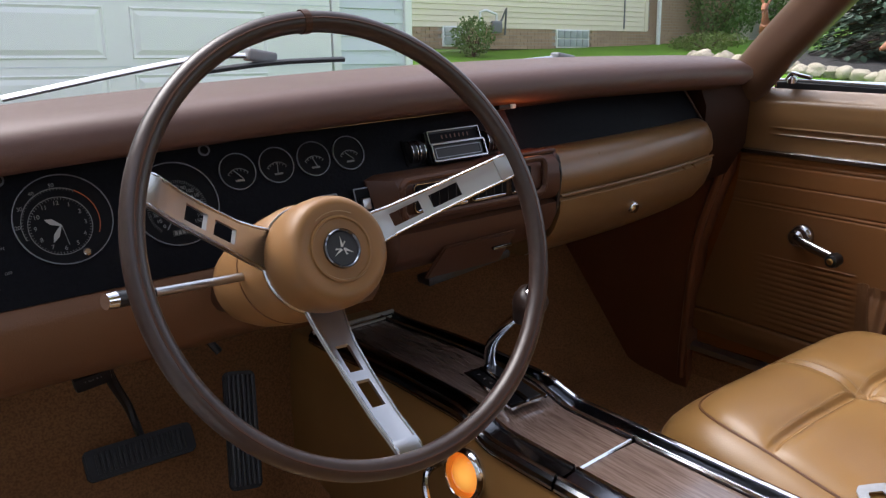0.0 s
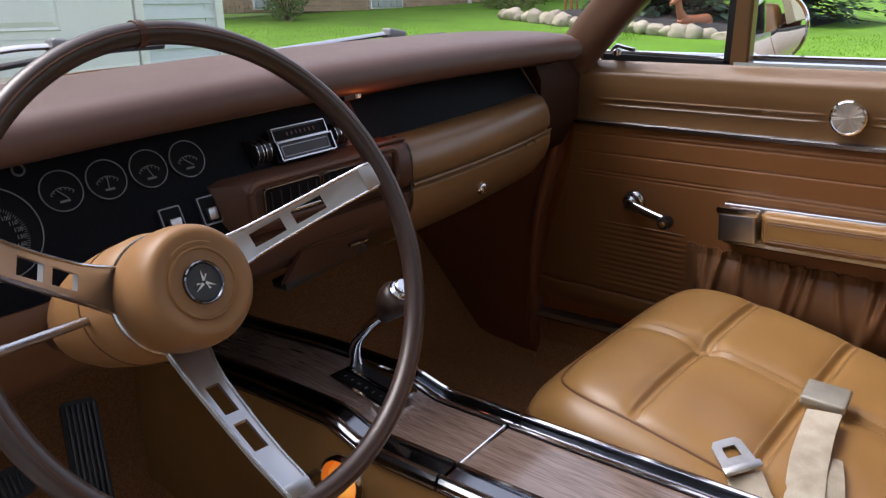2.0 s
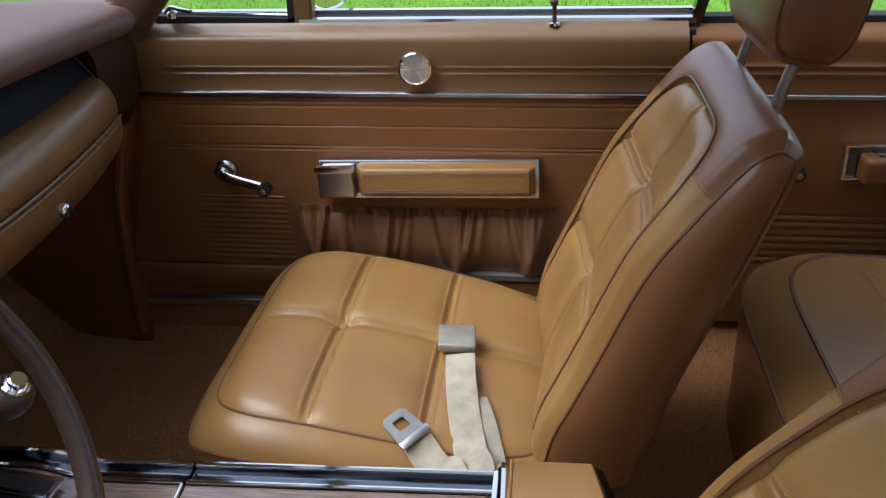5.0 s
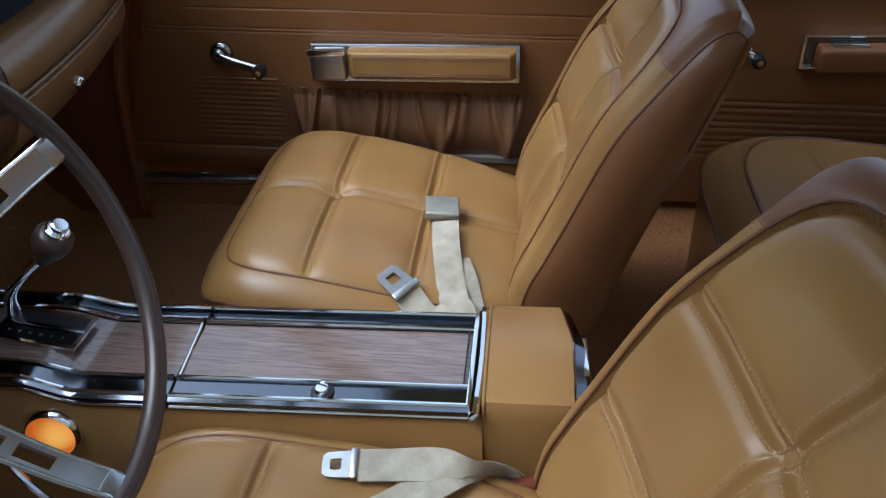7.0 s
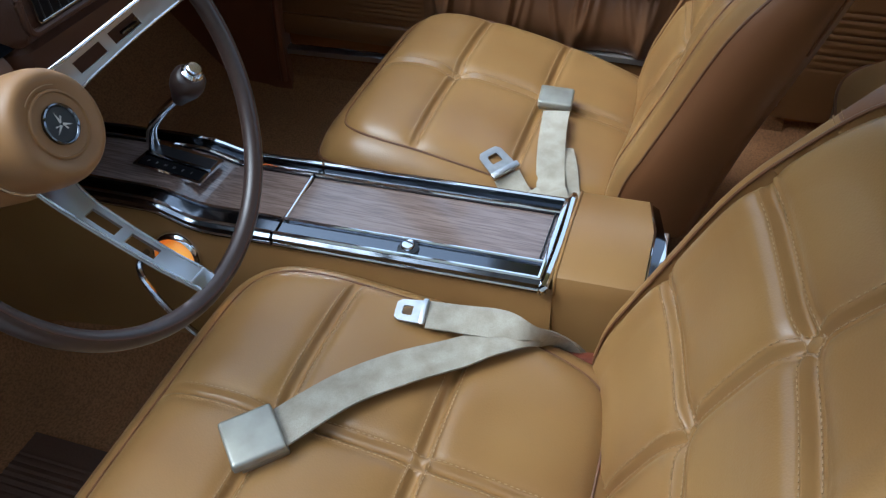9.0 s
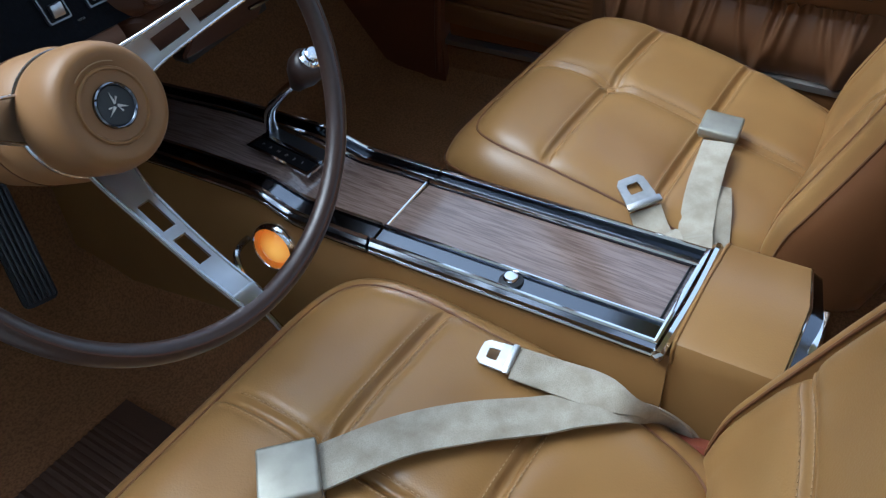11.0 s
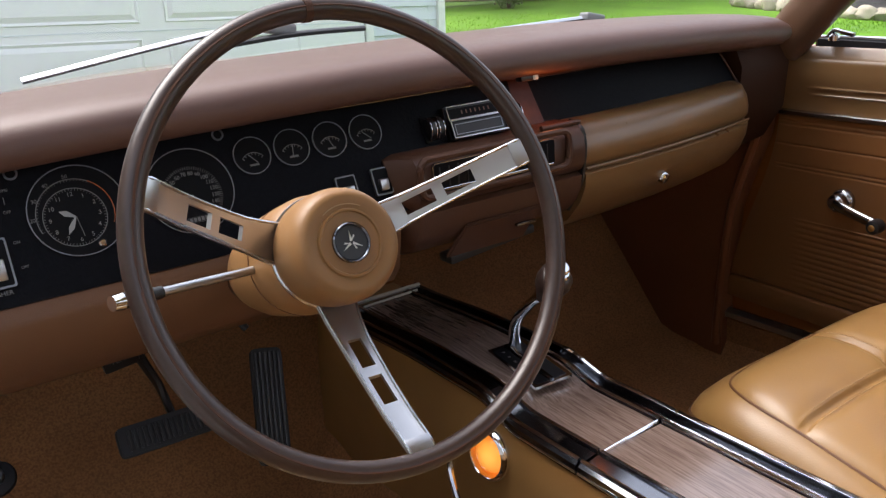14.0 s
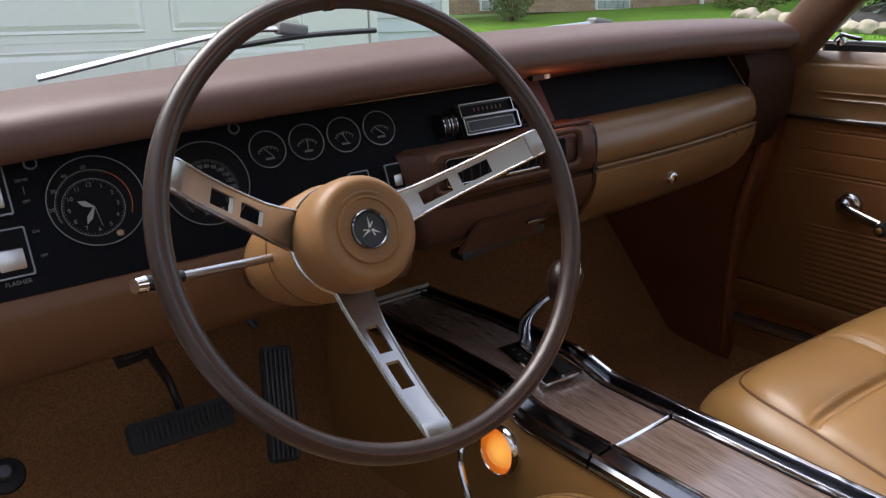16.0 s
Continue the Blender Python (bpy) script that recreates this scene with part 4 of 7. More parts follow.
for k in range(5):
    part("odometer_drum", nbox((0.0026, 0.0040, 0.0004), m @ Matrix.Translation((-0.008 + 0.004 * k, -0.0245, 0.0018))), M_GREYMARK, spd)
for x, z in ((-0.5534, 0.7725), (-0.3552, 0.7762)):
    k = part("panel_knob", ring(bmesh.new(), dmat(x, z, 0.0), 0.0062, 0.0016, 0.0024, 28), M_RING, dash, "small round socket with bright ring")
    part("socket", lathe(bmesh.new(), [(0.0046, 0.0), (0.0046, 0.0012), (0.0, 0.0010)], dmat(x, z, 0.0), 24, False), M_DIAL, k, "black socket")


def switch(x, z, w, h, label, up=True):
    m = dmat(x, z, 0.0)
    sw = part("switch", prism(bmesh.new(), rbox_outline(w, h, 0.002, 2), m, 0.004), M_RING, dash, label)
    part("well", prism(bmesh.new(), rbox_outline(w - 0.0034, h - 0.0034, 0.0015, 2), m, 0.0046), M_DIAL, sw)
    part("rocker", nbox((w - 0.012, h * 0.42, 0.007), m @ Matrix.Translation((0, h * (-0.14 if up else 0.1), 0.006)) @ Matrix.Rotation(radians(12), 4, 'X'), 0.0015), M_BRUSHED, sw, "brushed metal rocker")
    return sw


switch(-0.589, 0.698, 0.034, 0.046, "chrome-framed hazard rocker switch")
switch(-0.594, 0.752, 0.034, 0.046, "chrome-framed dome light rocker switch")
switch(-0.229, 0.6965, 0.025, 0.030, "chrome-framed wiper rocker switch")
switch(-0.184, 0.6968, 0.023, 0.032, "chrome-framed wiper rocker switch")
for tx, x, z, s in (("FLASHER", -0.588, 0.6725, 0.0058), ("ON", -0.5635, 0.713, 0.0038), ("OFF", -0.562, 0.691, 0.0038), ("DOME", -0.5645, 0.759, 0.0038), ("OFF", -0.5645, 0.740, 0.0038), ("WIPER", -0.2085, 0.677, 0.0030)):
    part("lettering", text_mesh(tx, s, dmat(x, z, 0.0006)), M_GREYMARK, dash)
part("pointer_mark", nbox((0.0006, 0.007, 0.0004), dmat(-0.5645, 0.750, 0.0008)), M_GREYMARK, dash)

# radio
radio = thing("car_radio", dp(-0.04, 0.722), "chrome-faced push-button car radio in the dash", "radio")
m = dmat(-0.036, 0.7435, 0)


def bars(bm, w, h, t, d, m):
    """A thin upright frame of four bars round w by h."""
    for sx, sy, bw, bh in ((0, 0.5, w, t), (0, -0.5, w, t), (0.5, 0, t, h), (-0.5, 0, t, h)):
        box(bm, (bw, bh, d), m @ Matrix.Translation((sx * w, sy * h, 0)))
    return bm


part("face", prism(bmesh.new(), rbox_outline(0.086, 0.042, 0.002, 2), m, 0.008), M_BLACKPL, radio)
part("dial_glass", prism(bmesh.new(), rbox_outline(0.076, 0.012, 0.001, 2), m @ Matrix.Translation((0, 0.011, 0)), 0.0095), M_DIAL, radio, "dark tuning dial with faint numerals")
bm = bmesh.new()
for k in range(7):
    box(bm, (0.0016, 0.0045, 0.0004), m @ Matrix.Translation((-0.018 + 0.0068 * k, 0.0115, 0.0098)))
part("dial_marks", bm, mat("faded_red_marking", (0.14, 0.07, 0.05), 0.6), radio)
part("dial_frame", bars(bmesh.new(), 0.081, 0.0165, 0.0014, 0.004, m @ Matrix.Translation((0, 0.0112, 0.0105))), M_TRIM, radio, "thin chrome dial frame")
part("button_frame", bars(bmesh.new(), 0.083, 0.0215, 0.0018, 0.006, m @ Matrix.Translation((0, -0.0095, 0.0135))), M_TRIM, radio, "chrome frame of the push-button panel")
part("button_face", prism(bmesh.new(), rbox_outline(0.079, 0.018, 0.0015, 2), m @ Matrix.Translation((0, -0.0095, 0)), 0.0125), M_BLACKPL, radio, "black button panel")
part("button_line", bars(bmesh.new(), 0.071, 0.0125, 0.0009, 0.001, m @ Matrix.Translation((0, -0.0095, 0.0130))), M_RING, radio, "fine bright line round the buttons")
for sx in (-0.0660, -0.0545, 0.0545, 0.0660):
    wm = m @ Matrix.Translation((sx, -0.001, 0.001)) @ Matrix.Rotation(radians(90), 4, 'Y')
    kn = part("thumbwheel", lathe(bmesh.new(), [(0.0125, -0.0044), (0.0142, -0.0030), (0.0142, 0.0030), (0.0125, 0.0044)], wm, 28), M_BLACKPL, radio, "black thumbwheel with bright edges")
    for e in (-0.0036, 0.0036):
        part("bright_edge", ring(bmesh.new(), wm @ Matrix.Translation((0, 0, e - 0.0006)), 0.0148, 0.0016, 0.0012, 28), M_TRIM, kn)
part("wheel_well", prism(bmesh.new(), rbox_outline(0.030, 0.034, 0.003, 3), m @ Matrix.Translation((-0.0600, -0.001, 0)), 0.002), M_DIAL, radio, "dark well of the thumbwheels")
part("wheel_well", prism(bmesh.new(), rbox_outline(0.030, 0.034, 0.003, 3), m @ Matrix.Translation((0.0600, -0.001, 0)), 0.002), M_DIAL, radio, "dark well of the thumbwheels")

# ---------- steering wheel and column ----------
WC = Vector((-0.3523, -0.0359, 0.7356))
RM = frame_of(WC, (0.999, 0.0436, 0), (-0.015, 0.3425, 0.9394))  # rim, z towards the driver
HW = RM  # hub and column share the rim's axis
wheel = thing("steering_wheel", WC, "three-spoke steering wheel with woodgrain rim and tan hub", "steering wheel")
RIM_R, RIM_T = 0.1693, 0.0084
bm = bmesh.new()
NR, NT = 128, 20


def rim_pt(u, v):
    a, b = 2 * math.pi * u, 2 * math.pi * v
    t = RIM_T * (1 - 0.05 * math.cos(2 * b))
    r = RIM_R + t * math.cos(b)
    return RM @ Vector((r * math.cos(a), r * math.sin(a), t * math.sin(b)))


surf(bm, rim_pt, NR, NT, closed_u=True)
bmesh.ops.remove_doubles(bm, verts=bm.verts, dist=1e-6)
rim = part("rim", bm, M_RIM, wheel, "dark brown woodgrain rim")
part("rim_groove", tube(bmesh.new(), [RM @ Vector((RIM_R * math.cos(2 * math.pi * i / 96), RIM_R * math.sin(2 * math.pi * i / 96), RIM_T - 0.0008)) for i in range(96)], 0.0015, 6, True), M_DARKBROWN, rim)
part("rim_splice", tube(bmesh.new(), [RM @ Vector((RIM_R * math.cos(a), RIM_R * math.sin(a), 0)) for a in (radians(90.5), radians(91.5), radians(92.5))], RIM_T * 1.10, 16), M_DARKBROWN, rim, "dark worn splice at the top of the rim")
HM = HW @ Matrix.Translation((0.0, -0.001, -0.041))


def spoke(ang, hub_ang):
    a, b = radians(hub_ang), radians(ang)
    A = HM @ Vector((0.036 * math.cos(a), 0.036 * math.sin(a), -0.052))
    B = RM @ Vector(((RIM_R - 0.004) * math.cos(b), (RIM_R - 0.004) * math.sin(b), -0.001))
    X = (B - A)
    L = X.length
    X.normalize()
    N = (RM.to_3x3() @ Vector((0, 0, 1)))
    N = (N - X * N.dot(X)).normalized()
    S = N.cross(X)
    m = Matrix(((X.x, S.x, N.x, A.x), (X.y, S.y, N.y, A.y), (X.z, S.z, N.z, A.z), (0, 0, 0, 1)))
    # share of the length, bow above the chord, half width
    line = [(0.0, 0.0, 0.019), (0.12, -0.006, 0.0160), (0.28, -0.008, 0.0135), (0.55, -0.006, 0.0122), (0.75, -0.003, 0.0118), (0.88, 0.001, 0.0116), (0.96, 0.003, 0.0115), (1.0, 0.002, 0.0108)]
    slots = ((0.265, 0.455), (0.505, 0.69))
    xs = [0.0, 0.08, 0.16, 0.26, 0.27, 0.36, 0.45, 0.46, 0.50, 0.51, 0.60, 0.685, 0.695, 0.755, 0.82, 0.88, 0.92, 0.96, 1.0]

    def at(x):
        for p, q in zip(line, line[1:]):
            if x <= q[0] + 1e-9:
                t = (x - p[0]) / (q[0] - p[0])
                return p[1] + (q[1] - p[1]) * t, p[2] + (q[2] - p[2]) * t
        return line[-1][1:]
    bm = bmesh.new()
    rows = []
    for x in xs:
        h, w = at(x)
        inner = 0.0060
        ys = [(-w, -0.003), (-w + 0.0015, 0.0), (-inner - 0.003, 0.0), (-inner, -0.0004), (inner, -0.0004), (inner + 0.003, 0.0), (w - 0.0015, 0.0), (w, -0.003)]
        rows.append([bm.verts.new(m @ Vector((x * L, y, h + hh))) for y, hh in ys])
    for i in range(len(rows) - 1):
        xm = (xs[i] + xs[i + 1]) / 2
        for j in range(7):
            if j == 3 and any(p < xm < q for p, q in slots):
                continue
            bm.faces.new((rows[i][j], rows[i + 1][j], rows[i + 1][j + 1], rows[i][j + 1]))
    solid(bm, 0.004)
    sp_ = part("spoke", bm, M_BRUSHED, wheel, "brushed metal spoke with two slots")
    for sd in (-1, 1):
        edge = [m @ Vector((x * L, sd * (at(x)[1] - 0.0012), at(x)[0] + 0.0002)) for x in xs]
        part("bright_edge", tube(bmesh.new(), edge, 0.0013, 6), M_TRIM, sp_, "polished spoke edge")
    part("spoke_tip", nbox((0.014, 0.022, 0.006), m @ Matrix.Translation((L * 0.955, 0, 0.001)), 0.002), M_BRUSHED, sp_)


for a, ha in ((12.2, 12.5), (157.2, 158.0), (-94.3, -95.0)):
    spoke(a, ha)
hub = part("hub_pad", lathe(bmesh.new(), [(0.0440, -0.053), (0.0462, -0.050), (0.0472, -0.042), (0.0472, -0.028), (0.0466, -0.017), (0.0450, -0.009), (0.0425, -0.0035), (0.0395, -0.0008), (0.0365, -0.0002), (0.0330, -0.0008), (0.0274, -0.0020), (0.0267, -0.0002), (0.0252, 0.0000), (0.0244, -0.0018), (0.0205, -0.0022), (0.0165, -0.0022)], HM, 64), M_HUB, wheel, "round padded tan horn pad")
part("hub_ring", lathe(bmesh.new(), [(0.0425, -0.0538), (0.0470, -0.0537), (0.0477, -0.0528), (0.0477, -0.0515), (0.0466, -0.0508)], HM, 56), M_TRIM, wheel, "bright ring behind the horn pad")
em = HM @ Matrix.Translation((0, 0, -0.0022))
eb = part("emblem", lathe(bmesh.new(), [(0.0160, -0.001), (0.0160, 0.003), (0.0150, 0.0040), (0.0138, 0.0030), (0.0132, 0.0012)], em, 48), M_DKCHROME, hub, "round emblem ring")
part("emblem_face", lathe(bmesh.new(), [(0.0134, 0.0005), (0.0134, 0.0016), (0.0, 0.0018)], em, 40, False), M_BLACKPL, eb)
bm = bmesh.new()
for k in range(3):
    mk = em @ Matrix.Rotation(radians(90 + 120 * k), 4, 'Z')
    prism(bm, [(0.0012, -0.0011), (0.0098, 0.0), (0.0012, 0.0011)], mk @ Matrix.Translation((0, 0, 0.0018)), 0.0006)
    prism(bm, [(0.0010, 0.0), (0.0046, -0.0038), (0.0058, -0.0030)], mk @ Matrix.Translation((0, 0, 0.0018)), 0.0006)
part("emblem_mark", bm, M_SATIN, eb, "three-armed bright mark")
bm = bmesh.new()
for i in range(26):
    a = radians(60 + 62 * i / 25)
    box(bm, (0.0014, 0.0007, 0.0007), HM @ Matrix.Translation((0.0305 * math.cos(a), 0.0305 * math.sin(a), -0.0006)) @ Matrix.Rotation(a + math.pi / 2, 4, 'Z'))
part("stitching", bm, M_THREAD, hub)

column = thing("steering_column", (-0.375, 0.15, 0.60), "tan moulded steering column with turn signal lever", "steering column")
CM = HW @ Matrix.Translation((0.0, -0.001, 0.018))
part("column_shroud", lathe(bmesh.new(), [(0.022, -0.285), (0.031, -0.275), (0.041, -0.250), (0.0475, -0.215), (0.0500, -0.175), (0.0505, -0.126), (0.046, -0.1165)], CM, 48), M_HUB, column)
part("lower_column", lathe(bmesh.new(), [(0.020, -0.45), (0.021, -0.280)], CM, 32), M_DARKBROWN, column, "dark brown lower column tube")
part("shroud_seam", ring(bmesh.new(), CM @ Matrix.Translation((0, 0, -0.160)), 0.0508, 0.002, 0.002), M_TANP, column)
slot_m = CM.copy()
slot_m.translation = (-0.4005, 0.0890, 0.6885)
part("lever_slot", nbox((0.006, 0.009, 0.022), slot_m, 0.001), M_BLACKPL, column, "black slot for the lever")
lev = part("turn_lever", tube(bmesh.new(), [(-0.400, 0.0885, 0.690), (-0.450, 0.0690, 0.6976), (-0.492, 0.0522, 0.7039)], 0.0036, 12), M_BRUSHED, column, "chrome turn signal lever")
part("lever_grip", tube(bmesh.new(), [(-0.490, 0.0530, 0.7036), (-0.520, 0.0410, 0.7081)], [0.0048, 0.0064], 16), M_BLACKPL, lev, "black lever end")
part("lever_cap", tube(bmesh.new(), [(-0.520, 0.0410, 0.7081), (-0.5275, 0.0380, 0.7092)], [0.0066, 0.0058], 16), M_CHROME, lev, "bright end cap")

# ---------- pedals ----------
brake = thing("brake_pedal", (-0.40, 0.57, 0.29), "wide black ribbed rubber brake pedal", "pedal")
bmx = frame_of((-0.4145, 0.571, 0.3235), (1, 0, -0.02), (0, 0.55, 0.85))
bm = prism(bmesh.new(), rbox_outline(0.152, 0.044, 0.008, 4), bmx, 0.016)
bmesh.ops.bevel(bm, geom=[e for e in bm.edges], offset=0.0025, segments=2, affect='EDGES')
pad = part("pedal_pad", bm, M_RUBBER, brake)
for k in range(17):
    part("rib", nbox((0.0040, 0.030, 0.005), bmx @ Matrix.Translation((-0.060 + 0.0075 * k, 0, 0.0175)), 0.001, 1), M_PEDAL, pad)
part("pedal_arm", tube(bmesh.new(), catmull([(-0.440, 0.60, 0.50), (-0.432, 0.60, 0.44), (-0.414, 0.60, 0.385), (-0.406, 0.59, 0.340)], 6), 0.010, 8, flat=0.6), M_BLACKPL, brake, "black pedal arm")
acc = thing("accelerator_pedal", (-0.27, 0.5, 0.22), "tall black ribbed rubber accelerator pedal", "pedal")
amx = frame_of((-0.281, 0.515, 0.335), (1, -0.10, -0.18), (0.0345, 0.07, 0.15))
bm = prism(bmesh.new(), rbox_outline(0.048, 0.172, 0.008, 4), amx, 0.010)
bmesh.ops.bevel(bm, geom=[e for e in bm.edges], offset=0.002, segments=2, affect='EDGES')
pad = part("pedal_pad", bm, M_RUBBER, acc)
for k in range(6):
    part("rib", nbox((0.0038, 0.160, 0.005), amx @ Matrix.Translation((-0.0175 + 0.007 * k, 0, 0.0115)), 0.001, 1), M_PEDAL, pad)
part("pedal_rod", tube(bmesh.new(), [(-0.27, 0.60, 0.43), (-0.30, 0.62, 0.48), (-0.32, 0.62, 0.54)], 0.006, 8), M_BLACKPL, acc, "black pedal rod")
vp = thing("vent_pull", (-0.47, 0.50, 0.47), "black vent pull handle under the dash", "handle")
part("handle", nbox((0.046, 0.018, 0.020), pose(-0.470, 0.505, 0.479, 15, -6, 0), 0.004), M_BLACKPL, vp)
part("lettering", text_mesh("VENT", 0.0105, frame_of((-0.4705, 0.4955, 0.4825), (1, 0, 0.1), (0, 0.3, 1))), M_GREYMARK, vp)
dim = thing("dimmer_switch", (-0.647, 0.722, 0.2605), "round foot-operated dimmer switch on the carpet", "switch")
dmx = frame_of((-0.647, 0.722, 0.2605), (1, 0, 0), (0, 0.65, 0.76))
part("collar", lathe(bmesh.new(), [(0.028, 0), (0.026, 0.008), (0.016, 0.012)], dmx, 28), M_RUBBER, dim, "black rubber collar")
part("button", lathe(bmesh.new(), [(0.012, 0.010), (0.012, 0.028), (0.009, 0.031)], dmx, 24), M_RING, dim, "worn metal button")
bm = bmesh.new()
surf(bm, lambda u, v: (-0.72 + 0.42 * u, -0.05 + 0.42 * v, 0.112 + 0.0012 * math.sin(u * 240) * (1 if 0.08 < u < 0.92 else 0)), 160, 10)
solid(bm, -0.006)
solo("floor_mat", bm, mat("brown_rubber_mat", (0.075, 0.034, 0.016), 0.6, bump=0.4, bscale=300, stain=0.4, sscale=10), "ribbed brown rubber floor mat in the driver's footwell", "floor mat")

# ---------- console ----------
def cons_x(y):
    return -0.034 - 0.05 * (y - 0.02)


def cons_z(y):
    return 0.4115 + 0.040 * (y - 0.02) + 0.0175 * smooth(0.120, 0.195, y) - 0.012 * smooth(0.30, 0.55, y)


def half_out(y):
    return 0.0785 - 0.004 * smooth(0.10, 0.20, y)


console = thing("centre_console", (-0.03, 0.05, 0.10), "tan centre console with woodgrain top and dark chrome rails", "console")


def loft_y(sec, y0, y1, n):
    bm = bmesh.new()
    rings = []
    for i in range(n + 1):
        y = y0 + (y1 - y0) * i / n
        rings.append([bm.verts.new(p) for p in sec(y)])
    k = len(rings[0])
    for a, b in zip(rings, rings[1:]):
        for j in range(k):
            bm.faces.new((a[j], a[(j + 1) % k], b[(j + 1) % k], b[j]))
    bm.faces.new(rings[0][::-1])
    bm.faces.new(rings[-1])
    return bm


def body_sec(y):
    c, z, w = cons_x(y), cons_z(y) - 0.012, half_out(y)
    zb = 0.16
    return [(c - w - 0.022, y, zb), (c - w - 0.014, y, z - 0.10), (c - w - 0.003, y, z - 0.012), (c - w + 0.004, y, z - 0.003), (c + w - 0.004, y, z - 0.003), (c + w + 0.003, y, z - 0.012), (c + w + 0.014, y, z - 0.10), (c + w + 0.022, y, zb)]


part("body", loft_y(body_sec, -0.331, 0.62, 40), M_TAN, console, "tan vinyl-covered console body")
RI = 0.0455  # half width of the wood


def wood(y0, y1, n):
    def sec(y):
        c, z = cons_x(y), cons_z(y)
        return [(c - RI, y, z - 0.010), (c - RI, y, z - 0.002), (c + RI, y, z - 0.002), (c + RI, y, z - 0.010)]
    return loft_y(sec, y0, y1, n)


lid = part("lid", wood(-0.312, 0.0185, 4), M_WOOD, console, "woodgrain console lid")
part("front_panel", wood(0.0225, 0.540, 30), M_WOOD, console, "woodgrain front panel")
for s in (-1, 1):
    def rail_sec(y, s=s):
        c, z, w = cons_x(y), cons_z(y), half_out(y)
        dip = 0.005
        pts = [(RI + 0.001, -0.006), (RI + 0.001, 0.001), (RI + 0.0045, 0.0015), (RI + 0.006, -0.002), (w - 0.007, -dip), (w - 0.006, 0.000), (w - 0.001, 0.000), (w + 0.004, -0.004), (w + 0.0045, -0.016), (w - 0.002, -0.018)]
        return [(c + s * a, y, z + b) for a, b in pts]
    for y0, y1 in ((-0.318, 0.0185), (0.0225, 0.555)):
        rl = part("rail", loft_y(rail_sec, y0, y1, 40), M_DKCHROME, console, "dark smoked chrome side rail")
        for off, h, r in ((RI + 0.0028, 0.0016, 0.0021), (None, 0.0006, 0.0027), (None, -0.0120, 0.0018)):
            pts = []
            for i in range(41):
                y = y0 + (y1 - y0) * i / 40
                o = off if off else half_out(y) - 0.002 if h > 0 else half_out(y) + 0.0042
                pts.append((cons_x(y) + s * o, y, cons_z(y) + h))
            part("bright_edge", tube(bmesh.new(), pts, r, 6), M_CHROME, rl, "bright chrome bead")
yj = 0.0205
part("joint_strip", tube(bmesh.new(), [(cons_x(yj) - RI, yj - 0.003, cons_z(yj) - 0.001), (cons_x(yj) + RI, yj + 0.003, cons_z(yj) - 0.001)], 0.0024, 8), M_CHROME, console, "bright strip between the wood panels")
for y, a in ((-0.316, 0.0055), (-0.308, 0.0012)):
    part("end_strip", nbox((2 * half_out(y) if y < -0.31 else 2 * RI, a, 0.006), pose(cons_x(y), y, cons_z(y) + 0.0005), 0.001), M_CHROME if y < -0.31 else M_BLACKPL, console, "chrome end strip")
bm = bmesh.new()
pts = [(cons_x(-0.323) - half_out(0) - 0.004, -0.320, cons_z(-0.32) - 0.014), (cons_x(-0.323) - half_out(0) - 0.003, -0.323, cons_z(-0.32)), (cons_x(-0.323), -0.325, cons_z(-0.32) + 0.001), (cons_x(-0.323) + half_out(0) + 0.003, -0.323, cons_z(-0.32) + 0.002), (cons_x(-0.323) + half_out(0) + 0.004, -0.320, cons_z(-0.32) - 0.014)]
part("end_bead", tube(bm, catmull(pts, 6), 0.006, 8), M_CHROME, console, "chrome rear bead")
yf = 0.545
part("front_strip", tube(bmesh.new(), [(cons_x(yf) - 0.075, yf, cons_z(yf) + 0.002), (cons_x(yf) + 0.075, yf, cons_z(yf) + 0.002)], 0.0035, 8), M_SATIN, console, "bright front strip")
part("front_strip_lower", tube(bmesh.new(), [(cons_x(yf) - 0.04, yf - 0.018, cons_z(yf) + 0.0), (cons_x(yf) + 0.06, yf - 0.018, cons_z(yf) + 0.001)], 0.0020, 8), M_SATIN, console)
# lid lock on the left rail
lk = Matrix.Translation((cons_x(-0.151) - 0.0605, -0.151, cons_z(-0.151) - 0.004))
ll = part("lid_lock_base", lathe(bmesh.new(), [(0.014, 0), (0.013, 0.003), (0.008, 0.004)], lk, 24), M_BLACKPL, console, "black lock escutcheon")
part("lid_lock", lathe(bmesh.new(), [(0.0085, 0), (0.0085, 0.007), (0.007, 0.009), (0.003, 0.0095)], lk, 24), M_CHROME, ll, "chrome push-button lid lock")
# rear box, its end bowed rearward
def box_sec(y, drop=0.0, k=1.0):
    t = (-0.331 - y) / 0.087
    pts = [(-0.108, 0.12), (-0.0965, 0.380), (-0.0945, 0.396), (-0.0915, 0.403), (-0.085, 0.4065), (-0.004, 0.4125), (0.006, 0.4125), (0.068, 0.4055), (0.076, 0.402), (0.080, 0.394), (0.092, 0.12)]
    return [(x * k, y - 0.013 * t * smooth(0.08, 0.0, x), z - drop) for x, z in pts]


